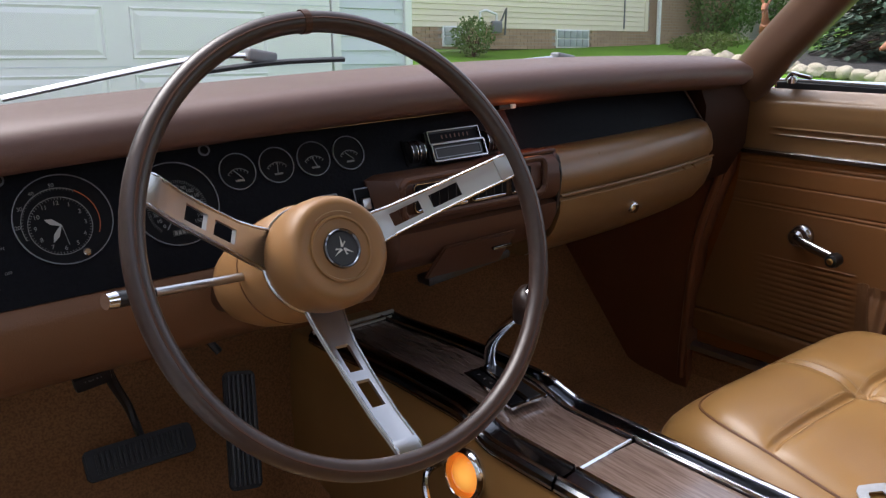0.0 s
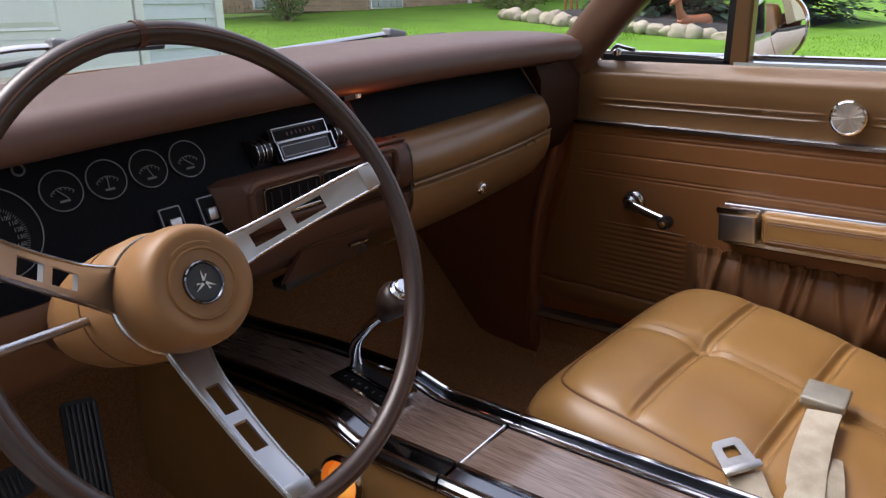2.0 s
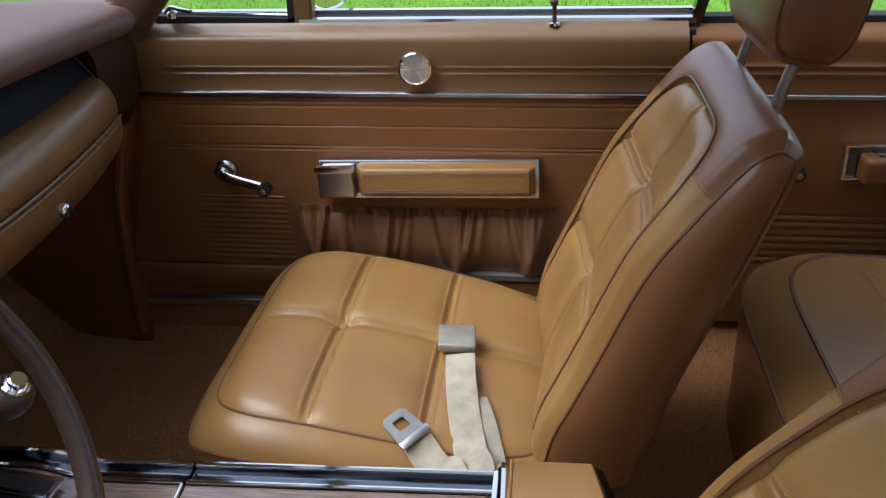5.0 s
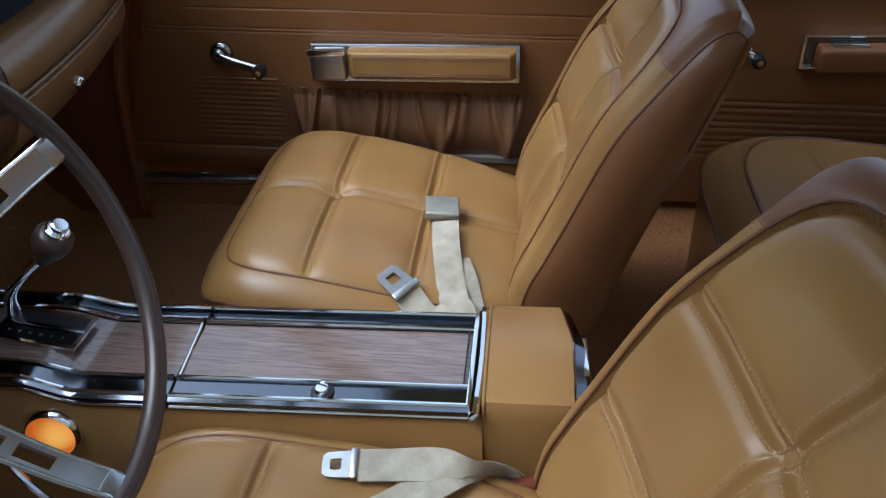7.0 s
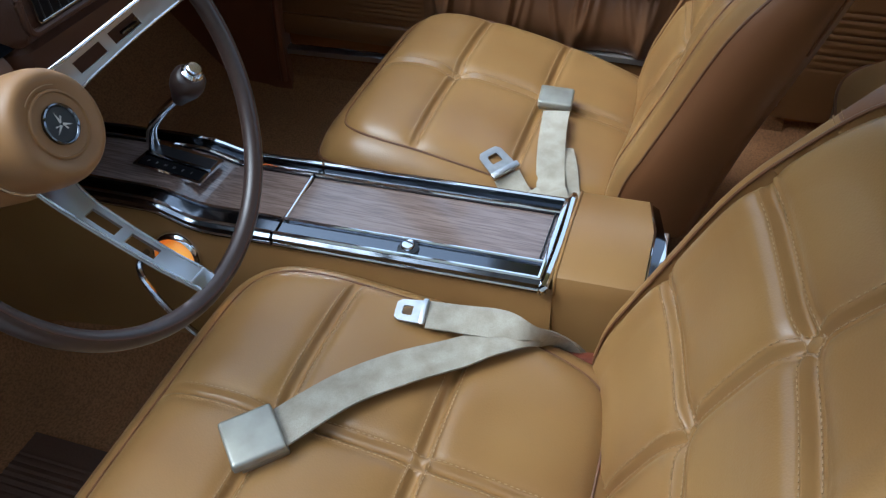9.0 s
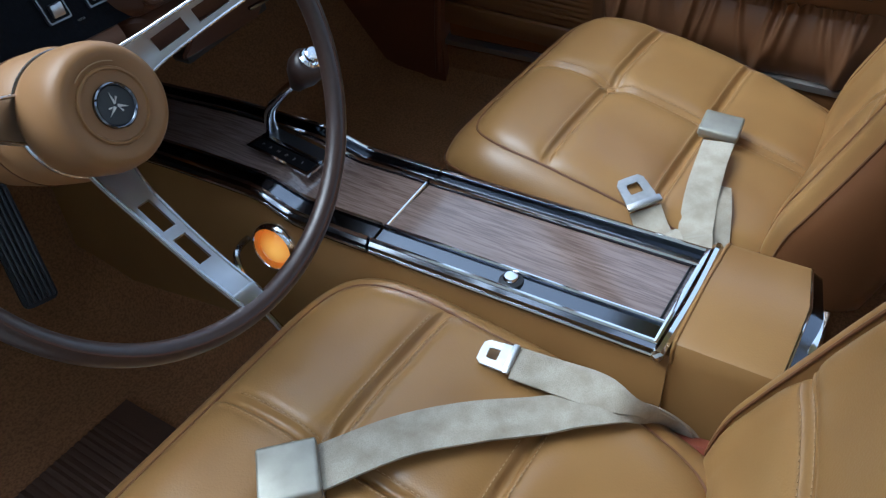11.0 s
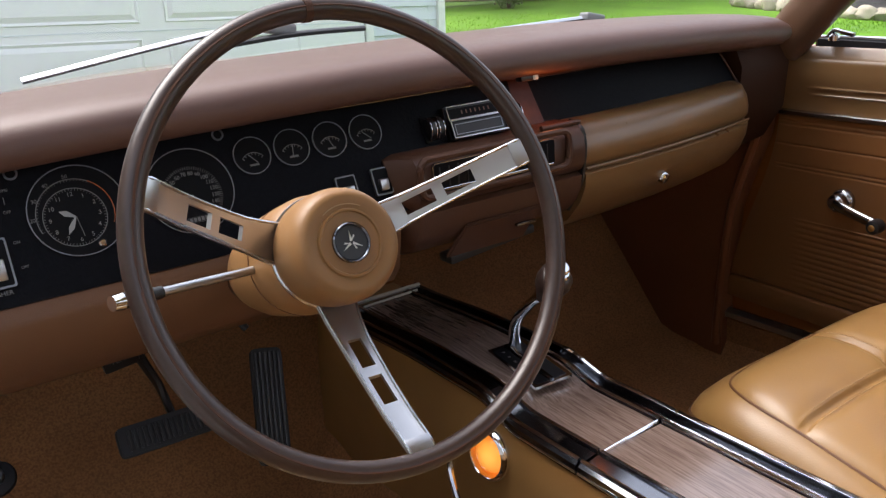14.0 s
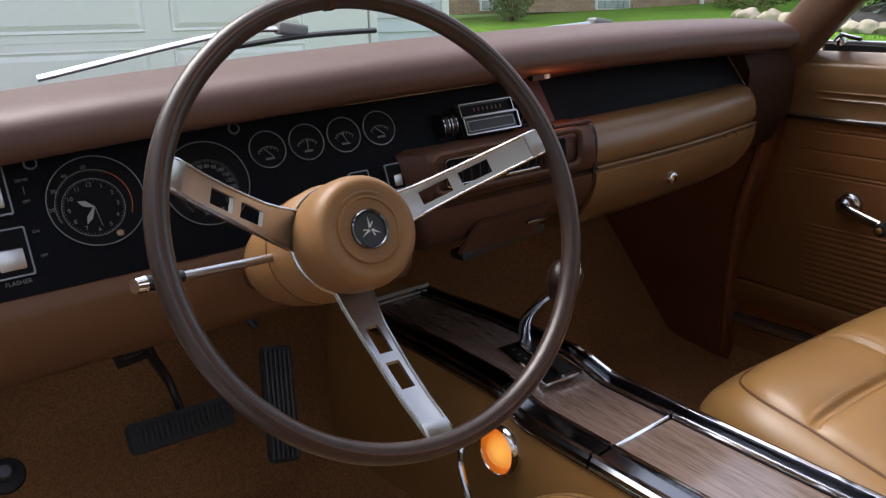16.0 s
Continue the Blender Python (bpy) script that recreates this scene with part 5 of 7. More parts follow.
rb = part("rear_box", loft_y(box_sec, -0.418, -0.331, 6), M_TAN, console, "tan moulded rear end of the console")
part("front_edge", tube(bmesh.new(), [Vector(p) for p in box_sec(-0.3325)[1:-1]], 0.0022, 8), M_TAN, rb)
rc_ = part("rear_chrome", loft_y(lambda y: box_sec(y, 0.002 + 0.55 * (-0.4185 - y), 0.99), -0.431, -0.4185, 3), M_DKCHROME, console, "dark chrome rear courtesy light housing")
part("bright_edge", tube(bmesh.new(), [Vector(p) for p in box_sec(-0.4195, 0.0012)[1:-1]], 0.0013, 8), M_CHROME, rc_, "bright chrome edge")
part("lamp_frame", nbox((0.066, 0.014, 0.05), pose(-0.012, -0.448, 0.378, -12, 0, 0), 0.004), M_CHROME, rc_, "chrome frame of the rear courtesy light")
# courtesy lamp on the console's side
LD = Vector((-0.95, -0.10, 0.16)).normalized()
lmx = LD.to_track_quat('Z', 'Y').to_matrix().to_4x4()
lmx.translation = (-0.122, 0.164, 0.358)
lampo = thing("courtesy_lamp", (-0.122, 0.164, 0.358), "chrome courtesy lamp with glowing amber lens on the console", "lamp")
part("bezel", lathe(bmesh.new(), [(0.0, -0.034), (0.020, -0.033), (0.029, -0.029), (0.0335, -0.022), (0.0345, -0.012), (0.0325, -0.010), (0.0322, 0.002), (0.0345, 0.004), (0.0345, 0.009), (0.0320, 0.014), (0.0285, 0.016), (0.0262, 0.012), (0.0255, 0.004)], lmx, 40), M_CHROME, lampo, "round chrome housing and bezel")
part("lens", lathe(bmesh.new(), [(0.0255, 0.004), (0.0225, 0.011), (0.015, 0.017), (0.006, 0.020), (0.0, 0.0205)], lmx, 40, False), M_AMBER, lampo, "domed amber lens, lit")
part("wire", tube(bmesh.new(), catmull([(-0.116, 0.215, 0.352), (-0.160, 0.205, 0.350), (-0.178, 0.165, 0.305), (-0.181, 0.11, 0.25), (-0.178, 0.03, 0.16)], 8), 0.0045, 8), M_TRIM, lampo, "dull metal tube running down to the floor")

# shifter
sh = thing("gear_shifter", (-0.045, 0.2, 0.43), "chrome gear shifter with woodgrain knob in slotted plate", "gear shifter")


def cpl(x, y, h=0.0):
    """A pose on the console's top."""
    m = frame_of((x, y, cons_z(y) - 0.002 + h), (1, -0.05, 0), (0.05, 1, 0.11))
    return m


spm = cpl(-0.0335, 0.199)
sp = part("shift_plate", prism(bmesh.new(), rbox_outline(0.058, 0.106, 0.002, 2), spm, 0.004), M_CHROME, sh, "chrome shift quadrant plate")
part("slot_left", prism(bmesh.new(), rbox_outline(0.019, 0.096, 0.001, 2), spm @ Matrix.Translation((-0.015, 0, 0)), 0.0046), M_DIAL, sp, "black gear indicator window")
part("slot_right", prism(bmesh.new(), rbox_outline(0.019, 0.096, 0.001, 2), spm @ Matrix.Translation((0.013, 0, 0)), 0.0046), M_BLACKPL, sp, "black shift gate")
for k, ch in enumerate("PRND21"):
    part("lettering", text_mesh(ch, 0.0060, spm @ Matrix.Translation((-0.015, 0.036 - 0.0135 * k, 0.0048)) @ Matrix.Rotation(radians(-90), 4, 'Z')), M_GREYMARK, sp)
part("divider", nbox((0.006, 0.100, 0.004), spm @ Matrix.Translation((-0.001, 0, 0.0045)), 0.001), M_DKCHROME, sp)
pts = catmull([(-0.020, 0.242, 0.428), (-0.022, 0.241, 0.455), (-0.028, 0.226, 0.486), (-0.031, 0.198, 0.515), (-0.031, 0.170, 0.538), (-0.030, 0.155, 0.552)], 6)
part("lever", tube(bmesh.new(), pts, [0.0085] * 6 + [0.0085 - 0.002 * i / len(pts) for i in range(len(pts) - 6)], 14, flat=0.8), M_CHROME, sh, "bent chrome lever")
kd = Vector((-0.02, -0.62, 0.78)).normalized()
kmx = kd.to_track_quat('Z', 'Y').to_matrix().to_4x4()
kmx.translation = (-0.030, 0.158, 0.548)
part("knob", lathe(bmesh.new(), [(0.0085, -0.018), (0.013, -0.006), (0.0195, 0.008), (0.0215, 0.018), (0.0205, 0.028), (0.015, 0.034), (0.011, 0.035)], kmx, 32), M_RIM, sh, "walnut-brown shift knob")
part("collar", lathe(bmesh.new(), [(0.0135, 0.033), (0.0135, 0.038), (0.0115, 0.040)], kmx, 28), M_CHROME, sh)
part("button", lathe(bmesh.new(), [(0.0098, 0.038), (0.0098, 0.046), (0.008, 0.0475)], kmx, 28), M_CHROME, sh, "chrome push button")

# ---------- seats ----------
def superell(a, n):
    c, s = math.cos(a), math.sin(a)
    return math.copysign(abs(c) ** (2 / n), c), math.copysign(abs(s) ** (2 / n), s)


def polar_face(bm, f, nr, na):
    """Rings from the middle out; f(ring share, angle)."""
    rings = [[bm.verts.new(f((i / nr), 2 * math.pi * j / na)) for j in range(na)] for i in range(1, nr + 1)]
    mid = bm.verts.new(f(0.0, 0.0))
    for j in range(na):
        bm.faces.new((mid, rings[0][j], rings[0][(j + 1) % na]))
    for a, b in zip(rings, rings[1:]):
        for j in range(na):
            bm.faces.new((a[j], b[j], b[(j + 1) % na], a[(j + 1) % na]))
    return rings


def square_face(bm, f, n, power):
    """A square grid bent to a rounded outline; f(share, angle-free point)."""
    def g(u, v):
        p, q = 2 * u - 1, 2 * v - 1
        m = max(abs(p), abs(q))
        k = m / max(1e-9, (abs(p) ** power + abs(q) ** power) ** (1 / power))
        return f(m, p * k, q * k)
    surf(bm, g, n, n)


def band(bm, loops):
    rs = [[bm.verts.new(p) for p in l] for l in loops]
    n = len(rs[0])
    for a, b in zip(rs, rs[1:]):
        for j in range(n):
            bm.faces.new((a[j], a[(j + 1) % n], b[(j + 1) % n], b[j]))


def dashes(bm, pts, step, r):
    """Thread stitches along a line."""
    acc_, last = 0.0, pts[0]
    for a, b in zip(pts, pts[1:]):
        acc_ += (b - a).length
        if acc_ >= step:
            acc_ = 0.0
            d = (b - a).normalized()
            tube(bm, [b - d * step * 0.30, b + d * step * 0.30], r, 5)


SEAT_TOP = {}


def crease(d, w=0.0040, k=0.0085):
    """0 in a flat seam of half width w, towards 1 away from it."""
    return 1 - math.exp(-max(0.0, abs(d) - w) / k)


def bucket_seat(cx, yo, label, group, cxb, yb, valley, key, twist=0.0, low=0.345, rise=0.060, half=0.228, pw=0.76):
    """A front bucket seat: yo moves the cushion, cxb and yb the backrest."""
    seat = thing("bucket_seat", (cx, -0.15 + yo, 0.10), label, "car seat", group)
    # cushion
    YC, HW_, HL = -0.156 + yo, half, 0.245
    NA = 160
    CR = (-0.070, -0.217)

    def cush(rho, a, tuft=True):
        c, s = superell(a, 7.0)
        return cush_at(rho, c * rho, s * rho, tuft)

    def cush_at(rho, c, s, tuft=True):
        x, y = c * HW_, s * HL
        x *= 1 - 0.10 * smooth(-0.05, -0.22, y) - 0.02 * smooth(0.12, 0.22, y)
        t = (y + HL) / (2 * HL)
        z = low + rise * smooth(-0.15, 0.9, t) - 0.016 * smooth(0.84, 1.05, t) ** 1.5
        z += 0.010 * (1 - rho ** 4) - 0.010 * rho ** 10
        if tuft:
            yw = y + YC - yo
            f = crease(x) * crease((1 - rho / 0.9) * 0.2, 0.0, 0.012) if rho < 0.9 else 0.0
            for yy in CR:
                f *= crease(yw - yy)
            z += 0.011 * f - 0.003 + 0.0032 * max(bump1(abs(x) - 0.0064, 0.0034), bump1(abs(yw - CR[0]) - 0.0064, 0.0034), bump1(abs(yw - CR[1]) - 0.0064, 0.0034)) * smooth(0.9, 0.8, rho)
            z -= 0.012 * bump1(math.hypot(x, yw - CR[0]), 0.020)
            fold = noise.noise((x * 9 + cx * 3, y * 9, 1.0)) + 0.6 * noise.noise((x * 24 + cx, y * 24, 4.0))
            z += 0.0020 * fold * smooth(0.9, 0.7, rho)
        return Vector((cx + x, YC + y, z))
    SEAT_TOP[key] = lambda x, y: cush_at(min(1.0, max(abs(x - cx) / HW_, abs(y - YC) / HL)), (x - cx) / HW_, (y - YC) / HL).z
    bm = bmesh.new()
    square_face(bm, lambda m, c, s: cush_at(m * 0.90, c * 0.90, s * 0.90), 230, 7.0)
    cu = part("cushion_top", bm, M_TAN, seat, "tufted tan vinyl seat cushion")
    loop0 = [cush(0.90, 2 * math.pi * j / NA) for j in range(NA)]

    def out_loop(k, drop, zmin=None):
        res = []
        for j in range(NA):
            a = 2 * math.pi * j / NA
            p = cush(1.0, a, False)
            d = Vector((p.x - cx, p.y - YC, 0)) * (k - 1)
            res.append(Vector((p.x + d.x, p.y + d.y, (p.z - drop) if zmin is None else zmin)))
        return res
    lower = out_loop(1.06, 0.030)
    bm = bmesh.new()
    band(bm, [loop0, [a.lerp(b, 0.25) + Vector((0, 0, 0.006)) for a, b in zip(loop0, lower)], [a.lerp(b, 0.5) + Vector((0, 0, 0.009)) for a, b in zip(loop0, lower)], [a.lerp(b, 0.8) + Vector((0, 0, 0.009)) for a, b in zip(loop0, lower)], [a.lerp(b, 0.95) + Vector((0, 0, 0.004)) for a, b in zip(loop0, lower)], lower])
    part("cushion_boxing", bm, M_TAN, seat, "tan vinyl cushion border")
    skirt = out_loop(1.0, 0.0, 0.215)
    bm = bmesh.new()
    band(bm, [lower, [a.lerp(b, 0.3) + Vector((0, 0, -0.004)) for a, b in zip(lower, skirt)], [Vector((p.x, p.y, 0.25)) for p in out_loop(1.03, 0)], skirt, [Vector((p.x, p.y, 0.215)) for p in out_loop(0.4, 0)]])
    part("cushion_skirt", bm, M_TAN, seat, "tan vinyl cushion side")
    part("piping", tube(bmesh.new(), loop0, 0.0019, 6, True), M_TANP, cu, "red-brown piping")
    part("piping", tube(bmesh.new(), lower, 0.0021, 6, True), M_TANP, cu, "red-brown piping")
    pb = Vector((cx, CR[0] + yo, SEAT_TOP[key](cx, CR[0] + yo)))
    part("button", lathe(bmesh.new(), [(0.007, -0.003), (0.0075, 0.002), (0.0055, 0.005), (0.0, 0.006)], Matrix.Translation(pb), 20, False), M_TAN, cu, "covered button")
    bm = bmesh.new()
    up = Vector((0, 0, 0.0006))
    zt = SEAT_TOP[key]
    for off in (-0.0088, 0.0088):
        L1 = [Vector((cx + off, yv, zt(cx + off, yv))) + up for yv in [YC - 0.19 + 0.385 * i / 260 for i in range(261)]]
        dashes(bm, L1, 0.0050, 0.0005)
        for yy in CR:
            L1 = [Vector((xv, yy + yo + off, zt(xv, yy + yo + off))) + up for xv in [cx - 0.185 + 0.37 * i / 260 for i in range(261)]]
            dashes(bm, L1, 0.0050, 0.0005)
    part("stitching", bm, M_THREAD, cu, "pale double stitching")
    part("seat_base", nbox((0.34, 0.32, 0.12), pose(cx, YC, 0.155), 0.01), M_BLACKPL, seat, "black seat frame")
    # backrest: its side outline, front from the bottom, over the top, down the rear
    side = catmull([Vector((0, y + yb, z)) for y, z in ((-0.352, 0.290), (-0.368, 0.365), (-0.389, 0.415), (-0.413, 0.468), (-0.466, 0.584), (-0.514, 0.652), (-0.556, 0.704), (-0.578, 0.723), (-0.598, 0.729), (-0.613, 0.722), (-0.621, 0.705), (-0.604, 0.650), (-0.570, 0.556), (-0.526, 0.442), (-0.490, 0.330), (-0.470, 0.270))], 8)
    acc_ = [0.0]
    for p, q in zip(side, side[1:]):
        acc_.append(acc_[-1] + (q - p).length)
    total = acc_[-1]

    def prof(s_):
        s_ = min(max(s_, 0.0), total - 1e-6)
        lo, hi = 0, len(acc_) - 1
        while hi - lo > 1:
            mid = (lo + hi) // 2
            if acc_[mid] <= s_:
                lo = mid
            else:
                hi = mid
        t = (s_ - acc_[lo]) / (acc_[hi] - acc_[lo])
        d = (side[hi] - side[lo]).normalized()
        return side[lo].lerp(side[hi], t), d

    def pn(s_):
        p, d = prof(s_)
        d2 = (prof(s_ + 0.012)[0] - prof(s_ - 0.012)[0]).normalized()
        return p, Vector((0, d2.z, -d2.y))

    def s_at(z):
        return next(acc_[i] for i in range(len(side)) if side[i].z >= z)
    SA, SB = s_at(0.600 + 0.40 * valley), s_at(0.470 + 0.40 * valley)
    TOP = s_at(0.708 if pw < 0.8 else 0.7235)  # top of the tufted panel
    HALF = (TOP + 0.08) / 2
    END = s_at(0.728) + 0.012

    def wide(s_):
        return 0.212 - 0.018 * smooth(0.12, 0.50, s_) - 0.012 * smooth(0.12, 0.0, s_)

    def rho_of(s_, v):
        q = abs(v) / pw
        r = abs(s_ - (TOP - HALF)) / HALF
        return (q ** 6 + r ** 6) ** (1 / 6)

    def dep(s_, v, tuft=True):
        q = abs(v)
        rho = rho_of(s_, v)
        d = 0.006 * (1 - q ** 6) - 0.010 * smooth(0.90, 1.0, q) ** 2
        if s_ > END:
            return d
        x = v * wide(s_)
        if rho < 1:
            d -= 0.004 + valley * (1 - (q / pw) ** 2) * smooth(1.0, 0.75, rho)
            if tuft:
                f = crease(x) * crease((1 - rho) * 0.155, 0.0, 0.006)
                for sk in (SA, SB):
                    f *= crease(s_ - sk)
                    d -= 0.008 * bump1(math.hypot(x, s_ - sk), 0.020)
                d += 0.016 * f - 0.005 + 0.0048 * max(bump1(abs(x) - 0.0066, 0.0036), bump1(abs(s_ - SA) - 0.0066, 0.0036), bump1(abs(s_ - SB) - 0.0066, 0.0036)) * smooth(1.0, 0.93, rho)
                d += 0.0016 * noise.noise((x * 11, s_ * 11, cx)) * smooth(1, 0.8, rho)
        else:
            d += 0.006 * crease((rho - 1) * 0.155, 0.0, 0.006) * smooth(1.0, 0.9, q)
        return d

    def bp(s_, v, lift=0.0, tuft=True):
        p, n = pn(s_)
        w = wide(s_)
        return Vector((cxb + v * w, p.y + twist * v * w, p.z)) + n * (dep(s_, v, tuft) + lift)
    bm = bmesh.new()
    surf(bm, lambda u, v: bp(0.62 * u, 2 * v - 1), 380, 280)
    crown = bmesh.new()
    crown_faces = []
    s_tack = SA + 0.075
    for i, fc in enumerate(bm.faces):
        sv, vv = 0.62 * (i // 280 + 0.5) / 380, 2 * (i % 280 + 0.5) / 280 - 1
        if sv > s_tack and rho_of(sv, vv) > 1.012:
            crown_faces.append(fc)
    moved = {}
    for fc in crown_faces:
        for q in fc.verts:
            if q not in moved:
                moved[q] = crown.verts.new(q.co)
        crown.faces.new([moved[q] for q in fc.verts])
    bmesh.ops.delete(bm, geom=crown_faces, context='FACES')
    bk = part("backrest", bm, M_TAN, seat, "tufted tan vinyl backrest")
    part("shoulder", crown, M_SHELL, bk, "glossy brown vinyl shoulder roll")
    bm = bmesh.new()
    surf(bm, lambda u, v: bp(0.62 + (total - 0.62) * u, 2 * v - 1), 24, 30)
    part("back_shell", bm, M_SHELL, seat, "brown vinyl seat back shell")
    ins = []
    for j in range(200):
        a = 2 * math.pi * j / 200
        c, s = math.cos(a), math.sin(a)
        k = (abs(c) ** 6 + abs(s) ** 6) ** (-1 / 6)
        sv, vv = TOP - HALF + HALF * s * k * 1.006, pw * c * k * 1.006
        if sv > 0:
            ins.append(bp(sv, vv, 0.0022, False))
        else:
            ins.append(bp(0.0, vv, -0.01 + sv * 0.2, False))
    part("piping", tube(bmesh.new(), ins, 0.0019, 6, True), M_TANP, bk, "red-brown piping")
    for sd in (-1, 1):
        part("piping", tube(bmesh.new(), [bp(s_, sd * 0.995, 0.0008, False) for s_ in [0.70 * i / 110 for i in range(111)]], 0.0021, 6), M_TANP, bk, "red-brown piping")
        # flank between the front and rear seams
        bm = bmesh.new()
        s_top = END + 0.004

        def flank(u, v, sd=sd, s_top=s_top):
            f_ = bp(s_top * u, sd, 0.0, False)
            r_ = bp(total - (total - s_top) * u, sd, 0.0, False)
            p = f_.lerp(r_, v)
            return p + Vector((sd * 0.014 * math.sin(math.pi * v) ** 0.7 * smooth(1.0, 0.85, u), 0, 0))
        surf(bm, flank, 50, 12)
        bmesh.ops.remove_doubles(bm, verts=bm.verts, dist=1e-5)
        # Same vinyl as the front; its shade is put in as the shell's brown.
        part("side_panel", bm, M_SHELL, bk, "tan vinyl backrest side coloured brown for shade")
        # short tack seam on the shoulder
        bm = bmesh.new()
        for ds in (-0.004, 0.004):
            dashes(bm, [bp(SA + 0.075 + ds, sd * (0.78 + 0.18 * i / 40), 0.0012, False) for i in range(41)], 0.0030, 0.0004)
        part("tack_seam", bm, M_THREAD, bk)
    for sk in (SA, SB):
        p, n = pn(sk)
        mb = n.to_track_quat('Z', 'Y').to_matrix().to_4x4()
        mb.translation = bp(sk, 0.0)
        part("button", lathe(bmesh.new(), [(0.0085, -0.002), (0.009, 0.002), (0.0065, 0.006), (0.0, 0.007)], mb, 20, False), M_TAN, bk, "covered button")
    bm = bmesh.new()
    for off in (-0.0088, 0.0088):
        dashes(bm, [bp(s_, off / wide(s_), 0.0007) for s_ in [0.02 + (TOP - 0.035) * i / 300 for i in range(301)]], 0.0050, 0.0005)
        for sk in (SA, SB):
            dashes(bm, [bp(sk + off, -0.71 + 1.42 * i / 260, 0.0007) for i in range(261)], 0.0050, 0.0005)
    part("stitching", bm, M_THREAD, bk, "pale double stitching")
    # headrest
    hc = Vector((cxb - 0.02, -0.635 + yb, 0.843))
    up2 = Vector((0, -0.20, 0.98)).normalized()
    n2 = Vector((0, 0.98, 0.20))

    def hr(u, v):
        a = 2 * math.pi * v
        t = (u - 0.5) * 2
        c, s = superell(a, 2.8)
        k = (1 - abs(t) ** 5.0) ** 0.28 if abs(t) < 1 else 0.0
        return hc + Vector((0.128 * t, 0, 0)) + up2 * (0.066 * s * k) + n2 * (0.048 * c * k)
    bm = bmesh.new()
    surf(bm, hr, 48, 48)
    bmesh.ops.remove_doubles(bm, verts=bm.verts, dist=1e-5)
    hrp = part("headrest", bm, M_SHELL, seat, "brown vinyl headrest on two steel posts")
    for sd in (0.112, -0.112):
        part("piping", tube(bmesh.new(), [hc + Vector((sd, 0, 0)) + up2 * (0.0545 * superell(a, 2.8)[1]) + n2 * (0.0395 * superell(a, 2.8)[0]) for a in [2 * math.pi * i / 60 for i in range(60)]], 0.002, 6, True), M_TANP, hrp)
    for sx in (-0.090, 0.090):
        base = Vector((cxb - 0.01 + sx, -0.602 + yb, 0.70))
        part("post", tube(bmesh.new(), [base, hc + Vector((sx, 0, 0)) - up2 * 0.03], 0.0065, 12), M_BRUSHED, hrp, "steel headrest post")
    return seat


bucket_seat(0.360, 0.0, "tan tufted vinyl passenger bucket seat with headrest", "front seats", 0.367, 0.0, 0.012, "passenger", low=0.305, rise=0.092, half=0.238)
bucket_seat(-0.358, -0.045, "tan tufted vinyl driver's bucket seat with creased cushion", "front seats", -0.318, -0.054, 0.022, "driver", 0.095, pw=0.86)

# rear bench
rear = thing("rear_seat", (CX, -1.15, 0.12), "tan vinyl rear bench seat with piping", "rear seat")


def rear_cush(cx):
    def f(rho, a):
        c, s = superell(a, 4.5)
        x, y = c * 0.318 * rho, s * 0.29 * rho
        z = 0.388 + 0.018 * (1 - rho ** 5) - 0.045 * smooth(0.20, -0.29, y)
        z -= 0.004 * (bump1(y - 0.111, 0.004) + bump1(y - 0.099, 0.004)) * smooth(0.8, 0.75, rho)
        return Vector((cx + x, -0.945 + y, z))
    return f


for cxr in (0.300, -0.365):
    f = rear_cush(cxr)
    bm = bmesh.new()
    polar_face(bm, lambda r, a: f(r * 0.8, a), 70, 160)
    rc = part("cushion", bm, M_TAN, rear, "tan vinyl rear cushion")
    l0 = [f(0.8, 2 * math.pi * j / 120) for j in range(120)]
    l1 = [f(1.0, 2 * math.pi * j / 120) + Vector((0, 0, -0.03)) for j in range(120)]
    l2 = [Vector((p.x, p.y, 0.12)) for p in l1]
    bm = bmesh.new()
    band(bm, [l0, [a.lerp(b, 0.6) + Vector((0, 0, 0.008)) for a, b in zip(l0, l1)], l1, l2])
    part("cushion_border", bm, M_TAN, rc)
    part("piping", tube(bmesh.new(), l0, 0.003, 6, True), M_TANP, rc, "red-brown piping")
    part("piping", tube(bmesh.new(), l1, 0.003, 6, True), M_TANP, rc, "red-brown piping")
bm = nbox((1.38, 0.14, 0.48), pose(CX, -1.36, 0.56, 20, 0, 0), 0.04, 4)
part("backrest", bm, M_TAN, rear, "tan vinyl rear backrest")

# ---------- seat belts ----------
def ribbon(bm, pts, ups, w0, th=0.0022, pinch=0.0):
    """A flat strap along points; ups: the way its face looks at each."""
    pts = [Vector(p) for p in pts]
    rows = []
    for i, p in enumerate(pts):
        d = (pts[min(i + 1, len(pts) - 1)] - pts[max(i - 1, 0)]).normalized()
        u = Vector(ups[i]).normalized()
        s = d.cross(u).normalized()
        u = s.cross(d)
        w = w0 * (1 - 0.62 * bump1(i / len(pts) - pinch, 0.14)) if pinch else w0
        rows.append([bm.verts.new(p + s * w / 2 + u * th / 2), bm.verts.new(p + s * w * 0.25 + u * (th / 2 + 0.0006)), bm.verts.new(p - s * w * 0.25 + u * (th / 2 + 0.0006)), bm.verts.new(p - s * w / 2 + u * th / 2), bm.verts.new(p - s * w / 2 - u * th / 2), bm.verts.new(p + s * w / 2 - u * th / 2)])
    for a, b in zip(rows, rows[1:]):
        for j in range(6):
            bm.faces.new((a[j], a[(j + 1) % 6], b[(j + 1) % 6], b[j]))
    bm.faces.new(rows[0][::-1])
    bm.faces.new(rows[-1])
    return bm


